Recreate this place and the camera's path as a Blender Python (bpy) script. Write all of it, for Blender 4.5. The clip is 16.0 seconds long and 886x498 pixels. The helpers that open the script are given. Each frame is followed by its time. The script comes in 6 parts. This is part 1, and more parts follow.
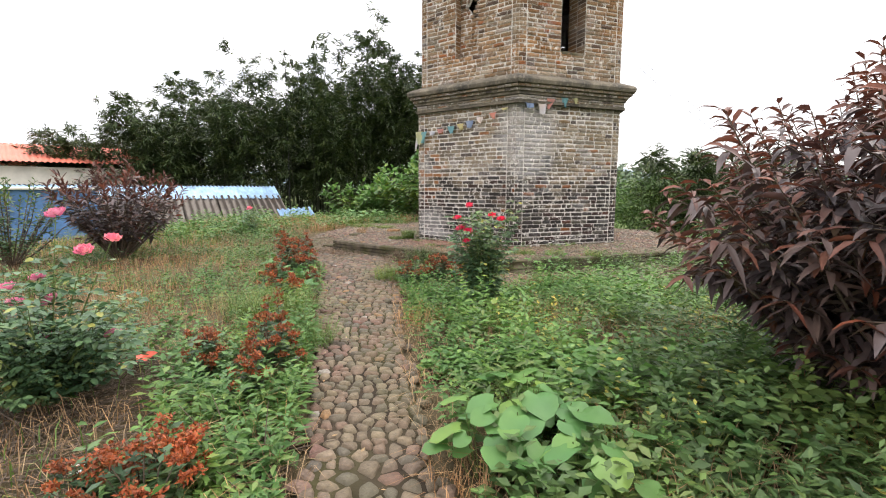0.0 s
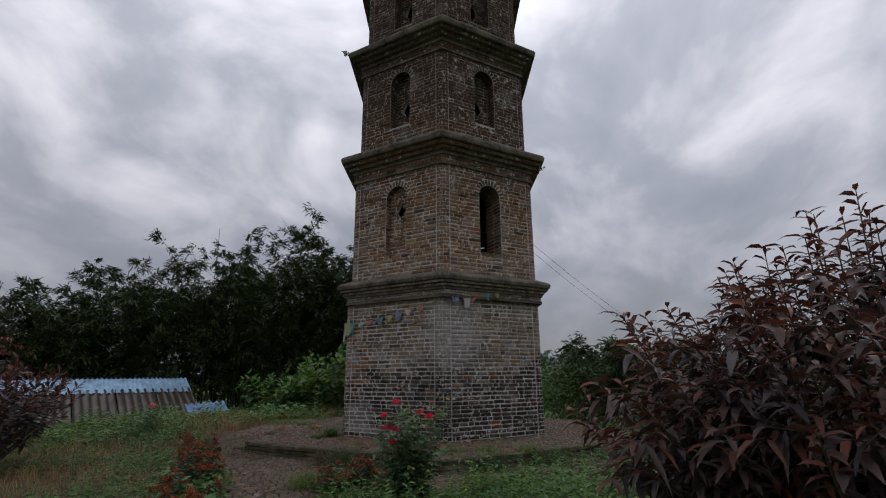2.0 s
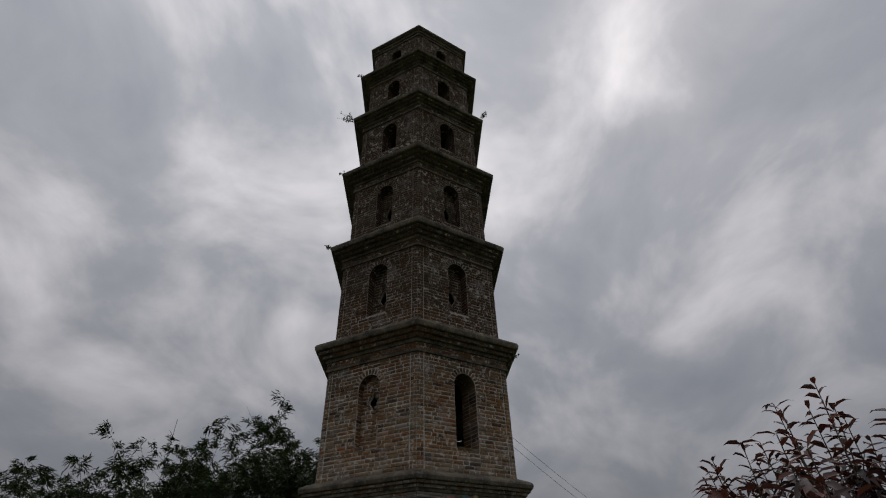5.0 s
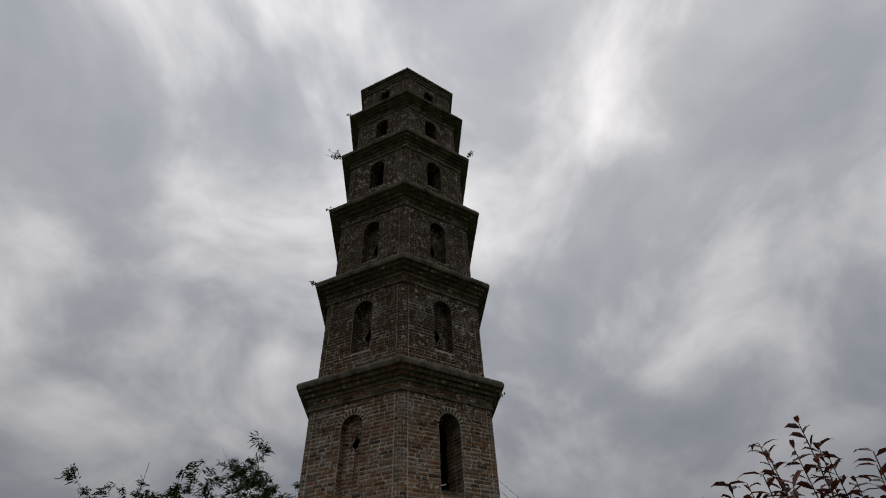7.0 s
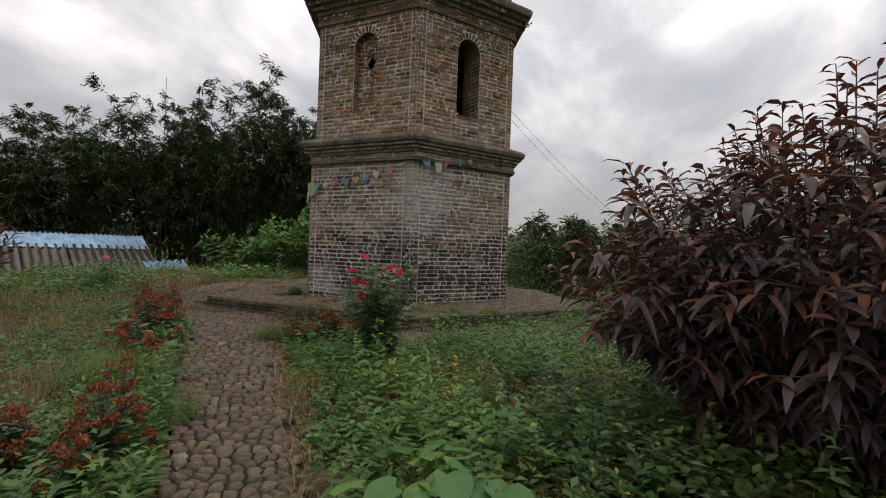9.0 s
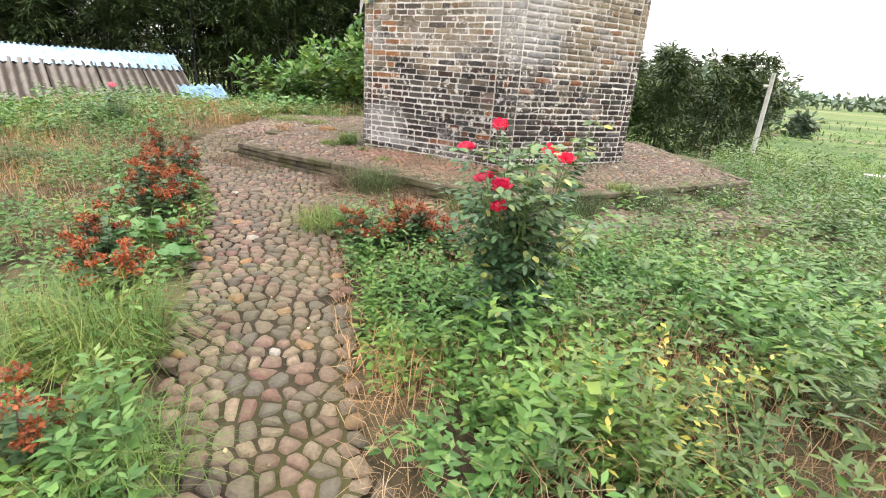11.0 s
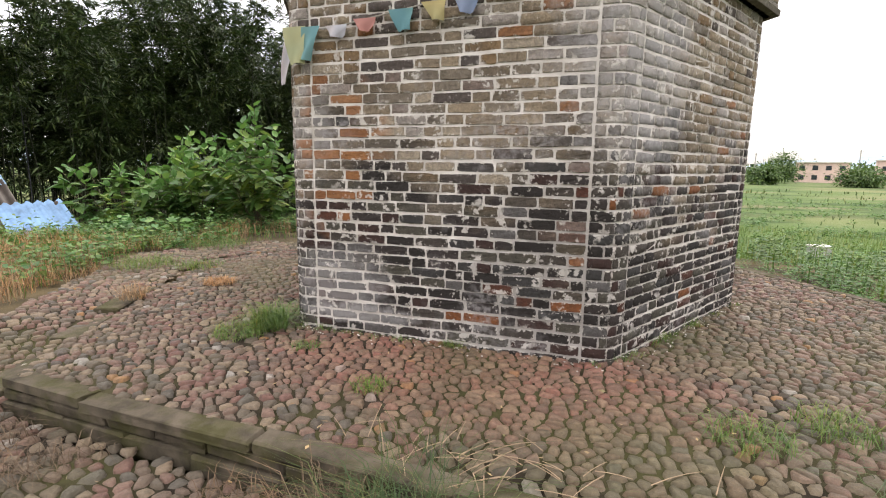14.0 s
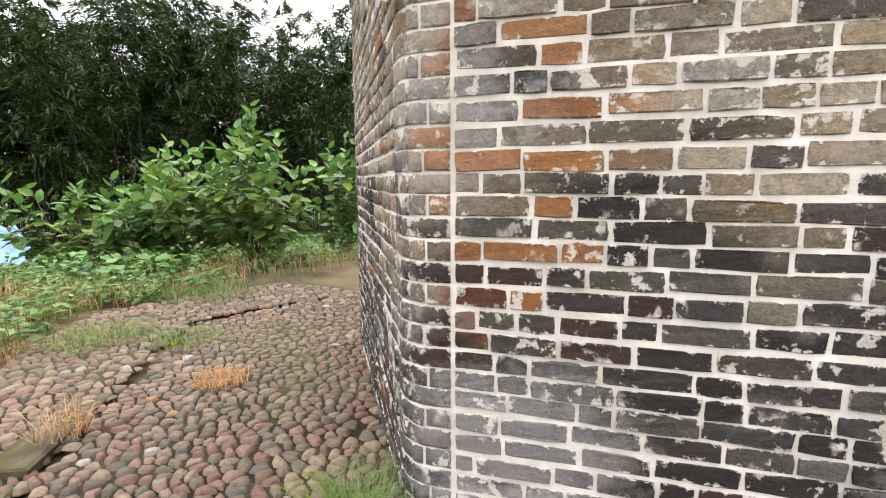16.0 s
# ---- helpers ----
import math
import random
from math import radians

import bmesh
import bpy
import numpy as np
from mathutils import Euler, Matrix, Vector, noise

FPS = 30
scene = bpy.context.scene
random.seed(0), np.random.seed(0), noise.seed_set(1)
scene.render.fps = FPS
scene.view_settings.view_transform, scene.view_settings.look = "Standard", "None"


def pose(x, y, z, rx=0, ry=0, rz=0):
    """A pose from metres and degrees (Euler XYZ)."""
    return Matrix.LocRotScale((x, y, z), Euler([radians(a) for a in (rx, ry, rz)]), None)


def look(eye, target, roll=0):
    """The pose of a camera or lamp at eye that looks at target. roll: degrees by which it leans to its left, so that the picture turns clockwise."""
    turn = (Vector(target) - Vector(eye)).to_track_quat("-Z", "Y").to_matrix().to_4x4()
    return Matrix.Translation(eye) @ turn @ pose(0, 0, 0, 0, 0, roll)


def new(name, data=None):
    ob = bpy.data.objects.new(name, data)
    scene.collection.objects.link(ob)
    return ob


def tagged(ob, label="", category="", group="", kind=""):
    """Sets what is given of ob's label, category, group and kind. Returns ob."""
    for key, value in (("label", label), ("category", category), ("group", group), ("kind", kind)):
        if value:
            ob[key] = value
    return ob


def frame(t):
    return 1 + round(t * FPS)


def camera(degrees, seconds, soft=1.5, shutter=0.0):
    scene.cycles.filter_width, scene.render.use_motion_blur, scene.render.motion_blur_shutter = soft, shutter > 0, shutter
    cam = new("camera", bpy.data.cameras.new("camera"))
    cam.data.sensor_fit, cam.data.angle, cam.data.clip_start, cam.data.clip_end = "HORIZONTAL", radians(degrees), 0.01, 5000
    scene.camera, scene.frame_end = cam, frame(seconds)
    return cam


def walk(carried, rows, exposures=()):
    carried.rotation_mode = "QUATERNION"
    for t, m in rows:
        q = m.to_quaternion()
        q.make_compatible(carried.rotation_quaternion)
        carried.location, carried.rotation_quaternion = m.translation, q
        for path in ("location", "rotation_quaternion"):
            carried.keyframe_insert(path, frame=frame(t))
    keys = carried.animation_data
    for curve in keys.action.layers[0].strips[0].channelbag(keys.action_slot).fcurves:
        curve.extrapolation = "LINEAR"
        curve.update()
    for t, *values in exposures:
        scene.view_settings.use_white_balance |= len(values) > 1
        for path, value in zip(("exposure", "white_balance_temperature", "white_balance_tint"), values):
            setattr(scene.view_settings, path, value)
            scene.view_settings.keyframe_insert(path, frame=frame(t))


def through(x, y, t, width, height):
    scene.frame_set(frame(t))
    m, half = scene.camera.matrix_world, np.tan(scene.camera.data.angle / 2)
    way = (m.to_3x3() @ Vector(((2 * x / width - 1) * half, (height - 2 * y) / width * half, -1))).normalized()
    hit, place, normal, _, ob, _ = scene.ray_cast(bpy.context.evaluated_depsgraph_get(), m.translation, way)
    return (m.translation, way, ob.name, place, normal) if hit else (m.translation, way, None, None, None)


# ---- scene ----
cam = camera(84.66, 16.0, soft=1.1)
# seconds, x, y, z, rx, ry, rz
ROWS = [
    (0.0, 5.940, -10.312, 1.464, 82.87, -0.27, 38.38),
    (0.5, 5.949, -10.325, 1.481, 87.13, -0.38, 35.26),
    (1.0, 5.971, -10.331, 1.503, 92.49, -0.16, 32.82),
    (1.5, 5.992, -10.347, 1.526, 97.84, 0.32, 31.28),
    (2.0, 6.009, -10.364, 1.546, 104.60, 0.44, 30.29),
    (2.5, 6.033, -10.385, 1.557, 110.65, 0.59, 30.06),
    (3.0, 6.048, -10.390, 1.569, 114.63, 0.86, 29.77),
    (3.5, 6.060, -10.392, 1.578, 118.13, 0.96, 29.19),
    (4.0, 6.071, -10.395, 1.580, 121.67, 1.16, 28.90),
    (4.5, 6.083, -10.400, 1.580, 123.99, 1.15, 28.45),
    (5.0, 6.096, -10.407, 1.576, 126.06, 1.53, 27.88),
    (7.5, 6.109, -10.418, 1.567, 130.43, 2.01, 25.84),
    (8.0, 6.121, -10.430, 1.556, 123.22, 2.12, 25.17),
    (8.5, 5.961, -10.303, 1.477, 106.99, 0.92, 24.64),
    (9.0, 5.711, -10.070, 1.388, 90.07, -2.10, 25.72),
    (9.2, 5.573, -9.930, 1.371, 85.53, -3.49, 26.03),
    (11.3, 3.662, -8.060, 1.512, 70.07, -3.82, 31.22),
    (11.5, 3.476, -7.879, 1.511, 70.55, -3.43, 31.24),
    (12.0, 2.967, -7.429, 1.566, 72.69, -1.91, 29.75),
    (12.5, 2.466, -7.020, 1.604, 75.07, -1.91, 27.12),
    (13.0, 1.983, -6.450, 1.615, 77.14, -1.16, 24.33),
    (13.5, 1.529, -5.944, 1.649, 78.93, -1.40, 22.02),
    (14.0, 1.072, -5.453, 1.657, 80.51, -0.73, 18.14),
    (14.5, 0.534, -5.065, 1.669, 81.39, -0.55, 17.80),
    (15.0, 0.139, -4.660, 1.644, 81.75, 0.04, 16.69),
    (15.5, -0.282, -4.204, 1.649, 80.71, 0.26, 16.81),
    (16.0, -0.662, -3.724, 1.682, 81.89, 0.27, 16.09),
]
EXPOSURES = [(0.0, 1.28, 6900, 13), (0.5, 0.85, 6800, 13), (1.0, -0.04, 6750, 13), (1.5, -0.7, 6400, 15), (2.0, -1.05, 6250, 15), (2.5, -1.35, 6250, 15), (4.0, -1.68, 6350, 14), (5.0, -1.62, 6550, 13), (7.5, -1.52, 6600, 11),
             (8.2, -1.62, 6600, 11), (8.5, -1.86, 6600, 12), (8.8, -0.95, 6900, 13), (9.0, -0.35, 6950, 13), (9.3, 0.2, 6950, 13), (11.0, 1.75, 6950, 12), (11.5, 1.74, 6950, 12), (12.0, 1.56, 6950, 13),
             (12.5, 1.2, 6950, 14), (13.5, 1.08, 6950, 14), (14.5, 1.3, 6950, 14), (15.0, 1.5, 6950, 14), (16.0, 1.7, 6900, 13)]
walk(cam, [(r[0], pose(*r[1:])) for r in ROWS], EXPOSURES)

# ---- world and light ----
world = bpy.data.worlds.new("world")
scene.world = world
world.use_nodes = True
wn, wl = world.node_tree.nodes, world.node_tree.links
wn.clear()


def wnode(kind, **kw):
    n = wn.new(kind)
    for k, v in kw.items():
        if k == "operation":
            n.operation = v
        elif k == "blend":
            n.data_type, n.blend_type = "RGBA", v
    return n


SUN_EL, SUN_ROT = 55.0, 15.0
sky = wnode("ShaderNodeTexSky")
sky.sky_type, sky.sun_disc = "NISHITA", False
sky.sun_elevation, sky.sun_rotation = radians(SUN_EL), radians(SUN_ROT)
tc = wnode("ShaderNodeTexCoord")
sep = wnode("ShaderNodeSeparateXYZ")
wl.new(tc.outputs["Generated"], sep.inputs[0])
zc = wnode("ShaderNodeMath", operation="MAXIMUM")
wl.new(sep.outputs[2], zc.inputs[0])
zc.inputs[1].default_value = 0.0
za = wnode("ShaderNodeMath", operation="ADD")
wl.new(zc.outputs[0], za.inputs[0])
za.inputs[1].default_value = 0.42
flat = wnode("ShaderNodeVectorMath", operation="DIVIDE")
comb = wnode("ShaderNodeCombineXYZ")
for i in range(3):
    wl.new(za.outputs[0], comb.inputs[i])
wl.new(tc.outputs["Generated"], flat.inputs[0])
wl.new(comb.outputs[0], flat.inputs[1])
# the cloud streets run along one bearing, so they are drawn out along it
turn = wnode("ShaderNodeCombineXYZ")
for i, axis in enumerate(((-0.38, 0.92, 0.0), (0.92 * 1.25, 0.38 * 1.25, 0.0))):
    dot = wnode("ShaderNodeVectorMath", operation="DOT_PRODUCT")
    wl.new(flat.outputs[0], dot.inputs[0])
    dot.inputs[1].default_value = axis
    wl.new(dot.outputs["Value"], turn.inputs[i])
cl = wnode("ShaderNodeTexNoise")
cl.inputs["Scale"].default_value, cl.inputs["Detail"].default_value = 2.4, 8.0
cl.inputs["Roughness"].default_value, cl.inputs["Distortion"].default_value = 0.52, 0.35
wl.new(turn.outputs[0], cl.inputs["Vector"])
cr = wnode("ShaderNodeValToRGB")
e = cr.color_ramp.elements
e[0].position, e[0].color = 0.34, (0.90, 0.97, 1.06, 1)
e[1].position, e[1].color = 0.68, (2.7, 2.66, 2.68, 1)
m = e.new(0.46)
m.color = (1.20, 1.25, 1.33, 1)
m = e.new(0.56)
m.color = (1.88, 1.89, 1.94, 1)
wl.new(cl.outputs[0], cr.inputs[0])
# haze whitens the clouds near the horizon
hz = wnode("ShaderNodeMapRange")
hz.inputs["From Min"].default_value, hz.inputs["From Max"].default_value = 0.0, 0.95
hz.inputs["To Min"].default_value, hz.inputs["To Max"].default_value = 1.0, 0.0
wl.new(zc.outputs[0], hz.inputs["Value"])
hm = wnode("ShaderNodeMix", blend="MIX")
wl.new(hz.outputs[0], hm.inputs[0])
wl.new(cr.outputs[0], hm.inputs[6])
hm.inputs[7].default_value = (0.275, 0.28, 0.30, 1)
bg1, bg2, both, out = wnode("ShaderNodeBackground"), wnode("ShaderNodeBackground"), wnode("ShaderNodeAddShader"), wnode("ShaderNodeOutputWorld")
wl.new(sky.outputs[0], bg1.inputs[0])
bg1.inputs[1].default_value = 0.02
wl.new(hm.outputs[2], bg2.inputs[0])
bg2.inputs[1].default_value = 1.2
wl.new(bg1.outputs[0], both.inputs[0])
wl.new(bg2.outputs[0], both.inputs[1])
wl.new(both.outputs[0], out.inputs[0])
sun = new("sun", bpy.data.lights.new("sun", "SUN"))
sun.data.energy, sun.data.angle, sun.data.color = 0.7, radians(25), (1.0, 0.97, 0.92)
sun.matrix_world = look((0, 0, 30), (math.sin(radians(SUN_ROT)) * -20, math.cos(radians(SUN_ROT)) * -20, 30 - 20 * math.tan(radians(SUN_EL))))

# ---- materials ----


class Mat:
    """A small builder for node materials."""

    def __init__(self, name, rough=0.8, metal=0.0, spec=0.3):
        self.m = bpy.data.materials.new(name)
        self.m.use_nodes = True
        self.n, self.l = self.m.node_tree.nodes, self.m.node_tree.links
        self.b = self.n["Principled BSDF"]
        self.b.inputs["Roughness"].default_value = rough
        self.b.inputs["Metallic"].default_value = metal
        self.b.inputs["Specular IOR Level"].default_value = spec
        self.tc = self.n.new("ShaderNodeTexCoord")
        self.geo = self.n.new("ShaderNodeNewGeometry")

    def put(self, a, b):
        self.l.new(a, b)

    def noise(self, scale, detail=4.0, rough=0.55, space="world", stretch=None):
        t = self.n.new("ShaderNodeTexNoise")
        t.inputs["Scale"].default_value, t.inputs["Detail"].default_value, t.inputs["Roughness"].default_value = scale, detail, rough
        src = self.geo.outputs["Position"] if space == "world" else self.tc.outputs["Object"]
        if stretch:
            mp = self.n.new("ShaderNodeMapping")
            mp.inputs["Scale"].default_value = stretch
            self.put(src, mp.inputs[0])
            src = mp.outputs[0]
        self.put(src, t.inputs["Vector"])
        return t.outputs[0]

    def rand(self):
        """A random number for each piece: by object, and by island within an object."""
        oi = self.n.new("ShaderNodeObjectInfo")
        a = self.math("ADD", oi.outputs["Random"], self.geo.outputs["Random Per Island"])
        return self.math("FRACT", a)

    def math(self, op, a, b=None, c=None):
        t = self.n.new("ShaderNodeMath")
        t.operation = op
        for i, v in enumerate((a, b, c)):
            if v is None:
                continue
            if isinstance(v, (int, float)):
                t.inputs[i].default_value = v
            else:
                self.put(v, t.inputs[i])
        return t.outputs[0]

    def ramp(self, fac, stops, step=False):
        t = self.n.new("ShaderNodeValToRGB")
        if step:
            t.color_ramp.interpolation = "CONSTANT"
        el = t.color_ramp.elements
        while len(el) > 1:
            el.remove(el[-1])
        el[0].position, el[0].color = stops[0][0], (*stops[0][1], 1)
        for p, c in stops[1:]:
            q = el.new(p)
            q.color = (*c, 1)
        self.put(fac, t.inputs[0])
        return t.outputs[0]

    def band(self, v, lo, hi, to0=0.0, to1=1.0):
        t = self.n.new("ShaderNodeMapRange")
        for k, x in (("From Min", lo), ("From Max", hi), ("To Min", to0), ("To Max", to1)):
            t.inputs[k].default_value = x
        self.put(v, t.inputs["Value"])
        return t.outputs[0]

    def mix(self, fac, a, b, blend="MIX"):
        t = self.n.new("ShaderNodeMix")
        t.data_type, t.blend_type = "RGBA", blend
        for s, v in ((t.inputs[0], fac), (t.inputs[6], a), (t.inputs[7], b)):
            if isinstance(v, (int, float)):
                s.default_value = v
            elif isinstance(v, tuple):
                s.default_value = (*v, 1)
            else:
                self.put(v, s)
        return t.outputs[2]

    def z(self):
        s = self.n.new("ShaderNodeSeparateXYZ")
        self.put(self.geo.outputs["Position"], s.inputs[0])
        return s.outputs[2]

    def xyz(self):
        s = self.n.new("ShaderNodeSeparateXYZ")
        self.put(self.geo.outputs["Position"], s.inputs[0])
        return s.outputs

    def color(self, c):
        self.put(c, self.b.inputs["Base Color"])

    def bump(self, h, strength=0.5, dist=0.01):
        t = self.n.new("ShaderNodeBump")
        t.inputs["Strength"].default_value, t.inputs["Distance"].default_value = strength, dist
        self.put(h, t.inputs["Height"])
        self.put(t.outputs[0], self.b.inputs["Normal"])

    def leaf(self, amount=0.35, tint=(0.25, 0.4, 0.05)):
        """Lets light through a thin leaf."""
        tr = self.n.new("ShaderNodeBsdfTranslucent")
        src = self.b.inputs["Base Color"].links
        if src:
            self.put(src[0].from_socket, tr.inputs[0])
        else:
            tr.inputs[0].default_value = (*tint, 1)
        mx = self.n.new("ShaderNodeMixShader")
        mx.inputs[0].default_value = amount
        self.put(self.b.outputs[0], mx.inputs[1])
        self.put(tr.outputs[0], mx.inputs[2])
        self.put(mx.outputs[0], self.n["Material Output"].inputs[0])
        return self.m


def plain(name, c, rough=0.7, metal=0.0, spread=0.25, scale=12.0, bump=0.2):
    """A paint or dye with fine mottling."""
    k = Mat(name, rough, metal)
    n1, n2 = k.noise(scale, 5), k.noise(scale * 0.13, 3)
    f = k.math("ADD", k.math("MULTIPLY", n1, 0.6), k.math("MULTIPLY", n2, 0.4))
    lo, hi = tuple(x * (1 - spread) for x in c), tuple(min(1, x * (1 + spread)) for x in c)
    k.color(k.ramp(f, [(0.3, lo), (0.7, hi)]))
    if bump:
        k.bump(n1, bump, 0.004)
    return k.m


def leafy(name, stops, rough=0.5, through=0.3, scale=25.0):
    """Leaves whose colour changes from leaf to leaf."""
    k = Mat(name, rough, 0, 0.35)
    c = k.ramp(k.rand(), stops)
    # whole patches run yellower or deeper than their neighbours
    c = k.mix(k.band(k.noise(1.3, 3), 0.46, 0.62), c, k.mix(1.0, c, (1.4, 1.14, 0.9), "MULTIPLY"))
    k.color(k.mix(k.math("MULTIPLY", k.noise(scale, 3), 0.5), c, tuple(x * 0.55 for x in stops[0][1])))
    return k.leaf(through)


# brick: dark and sooty low down, ochre and olive higher up, with single orange, red and ashen ones
k = Mat("old_brick", 0.88, 0, 0.2)
r = k.rand()
r2 = k.math("FRACT", k.math("MULTIPLY", r, 17.3))
low = k.ramp(r, [(0.0, (0.031, 0.026, 0.024)), (0.2, (0.050, 0.040, 0.037)), (0.42, (0.078, 0.065, 0.054)), (0.56, (0.060, 0.032, 0.027)),
                 (0.68, (0.093, 0.084, 0.065)), (0.80, (0.054, 0.052, 0.050)), (0.88, (0.115, 0.043, 0.026)), (0.93, (0.142, 0.132, 0.126)), (0.975, (0.262, 0.093, 0.032))], True)
high = k.ramp(r, [(0.0, (0.314, 0.244, 0.169)), (0.22, (0.392, 0.305, 0.207)), (0.42, (0.252, 0.207, 0.157)), (0.56, (0.448, 0.370, 0.276)),
                  (0.7, (0.302, 0.196, 0.106)), (0.8, (0.123, 0.098, 0.085)), (0.88, (0.414, 0.359, 0.314)), (0.965, (0.347, 0.163, 0.075))], True)
zone = k.math("ADD", k.z(), k.math("MULTIPLY", k.math("SUBTRACT", k.noise(0.9, 3), 0.5), 2.6))
zone = k.math("ADD", zone, k.math("MULTIPLY", k.math("SUBTRACT", r2, 0.5), 0.8))
# darker with height: dimness against the bright sky, put into the brick colour
high_dim = k.band(k.math("ADD", k.z(), k.math("MULTIPLY", k.noise(0.35, 3), 3.0)), 5.4, 9.0)
c = k.mix(k.band(zone, 1.4, 2.1), low, high)
# fired rust-orange from the second storey up
rust = k.math("MULTIPLY", k.band(k.z(), 3.3, 3.9), k.band(k.noise(0.8, 4, 0.6), 0.33, 0.55))
c = k.mix(rust, c, k.mix(1.0, c, (1.12, 0.70, 0.40), "MULTIPLY"))
c = k.mix(k.math("MULTIPLY", high_dim, 0.85), c, (0.046, 0.026, 0.014))
c = k.mix(k.band(k.noise(38, 5, 0.65), 0.35, 0.75), k.mix(0.48, c, (0.02, 0.018, 0.015)), c)
c = k.mix(k.math("MULTIPLY", k.band(k.noise(115, 4, 0.7), 0.42, 0.62, 1.0, 0.0), 0.5), c, k.mix(0.6, c, (0.012, 0.011, 0.010)))
ash = k.math("MULTIPLY", k.band(k.noise(1.7, 4), 0.56, 0.66), k.band(k.noise(30, 4), 0.38, 0.6))
c = k.mix(k.math("MULTIPLY", ash, 0.5), c, (0.32, 0.30, 0.295))
# grey-white bloom of salts on the front corner, and a smaller one low on the garden face
pp = k.xyz()
for bx, by, bz, sx, sz, amt in ((1.35, -1.85, 2.5, 1.1, 0.8, 0.7), (-0.9, -2.1, 0.75, 1.6, 2.6, 0.42), (-0.75, -2.1, 0.50, 1.3, 9.0, 0.55), (-1.15, -2.1, 1.9, 3.2, 2.0, 0.4)):
    rad = k.math("ADD", k.math("POWER", k.math("MULTIPLY", k.math("SUBTRACT", pp[0], bx), sx), 2.0), k.math("POWER", k.math("MULTIPLY", k.math("SUBTRACT", pp[1], by), sx), 2.0))
    rad = k.math("ADD", rad, k.math("POWER", k.math("MULTIPLY", k.math("SUBTRACT", pp[2], bz), sz), 2.0))
    rad = k.math("ADD", rad, k.math("MULTIPLY", k.noise(9, 6, 0.75), 1.5))
    c = k.mix(k.math("MULTIPLY", k.band(rad, 0.9, 1.45, 1.0, 0.0), amt), c, (0.34, 0.325, 0.315))
# a run of orange bricks beside the garden corner
rad = k.math("ADD", k.math("POWER", k.math("MULTIPLY", k.math("ADD", pp[0], 0.86), 2.2), 2.0), k.math("POWER", k.math("MULTIPLY", k.math("SUBTRACT", pp[2], 1.75), 1.5), 2.0))
rad = k.math("ADD", rad, k.math("MULTIPLY", k.band(pp[1], -1.9, -1.6), 9.0))
hot = k.math("MULTIPLY", k.band(k.math("ADD", rad, k.math("MULTIPLY", k.noise(3, 3), 0.8)), 0.9, 1.5, 1.0, 0.0), k.band(r2, 0.70, 0.74))
c = k.mix(k.math("MULTIPLY", hot, 0.7), c, k.mix(k.noise(26, 5, 0.7), (0.13, 0.045, 0.018), (0.38, 0.155, 0.05)))
smear = k.math("MULTIPLY", k.band(k.noise(4.5, 4), 0.49, 0.56), k.band(k.noise(11, 5, 0.62), 0.56, 0.59))
c = k.mix(k.math("MULTIPLY", smear, 0.7), c, (0.58, 0.54, 0.49))
# lime laps raggedly over the brick's edges
uvn = k.n.new("ShaderNodeUVMap")
suv = k.n.new("ShaderNodeSeparateXYZ")
k.put(uvn.outputs[0], suv.inputs[0])
du = k.math("MULTIPLY", k.math("MINIMUM", suv.outputs[0], k.math("SUBTRACT", 1.0, suv.outputs[0])), 0.2)
dv = k.math("MULTIPLY", k.math("MINIMUM", suv.outputs[1], k.math("SUBTRACT", 1.0, suv.outputs[1])), 0.068)
rag = k.math("ADD", k.math("DIVIDE", k.math("MULTIPLY", du, dv), k.math("ADD", k.math("ADD", du, dv), 0.001)), k.math("MULTIPLY", k.math("SUBTRACT", k.noise(22, 6, 0.72), 0.5), 0.095))
rag = k.math("ADD", rag, k.math("MULTIPLY", k.math("SUBTRACT", k.noise(2.0, 3), 0.5), -0.024))
lap = k.band(rag, -0.002, 0.0015, 1.0, 0.0)
high_up = k.band(k.z(), 2.2, 7.0, 1.0, 0.2)
c = k.mix(k.math("MULTIPLY", k.math("MULTIPLY", lap, 0.85), high_up), c, (0.56, 0.515, 0.465))
k.color(c)
k.bump(k.math("ADD", k.math("ADD", k.noise(55, 6, 0.7), k.math("MULTIPLY", k.noise(13, 4), 1.5)), k.math("MULTIPLY", lap, 0.4)), 1.0, 0.013)
BRICK = k.m

k = Mat("lime_mortar", 0.92, 0, 0.15)
# joints darken with height too, the same backlit dimness painted in
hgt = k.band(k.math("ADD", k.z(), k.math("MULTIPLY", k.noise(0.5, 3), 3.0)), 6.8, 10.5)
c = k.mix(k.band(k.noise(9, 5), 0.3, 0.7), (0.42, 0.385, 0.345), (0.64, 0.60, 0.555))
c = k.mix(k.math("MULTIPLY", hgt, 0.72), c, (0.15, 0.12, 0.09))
c = k.mix(k.math("MULTIPLY", k.band(k.noise(2.2, 4), 0.52, 0.72), 0.45), c, (0.28, 0.24, 0.19))
# grey grime that has crept over the joints towards the front corner
pm = k.xyz()
rad = k.math("ADD", k.math("POWER", k.math("MULTIPLY", k.math("SUBTRACT", pm[0], 0.75), 1.3), 2.0), k.math("POWER", k.math("MULTIPLY", k.math("SUBTRACT", pm[2], 0.75), 1.1), 2.0))
rad = k.math("ADD", rad, k.math("MULTIPLY", k.noise(5, 5, 0.7), 1.2))
c = k.mix(k.math("MULTIPLY", k.band(rad, 0.8, 1.7, 1.0, 0.0), 0.6), c, (0.20, 0.185, 0.17))
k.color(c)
k.bump(k.noise(70, 5), 0.6, 0.005)
MORTAR = k.m

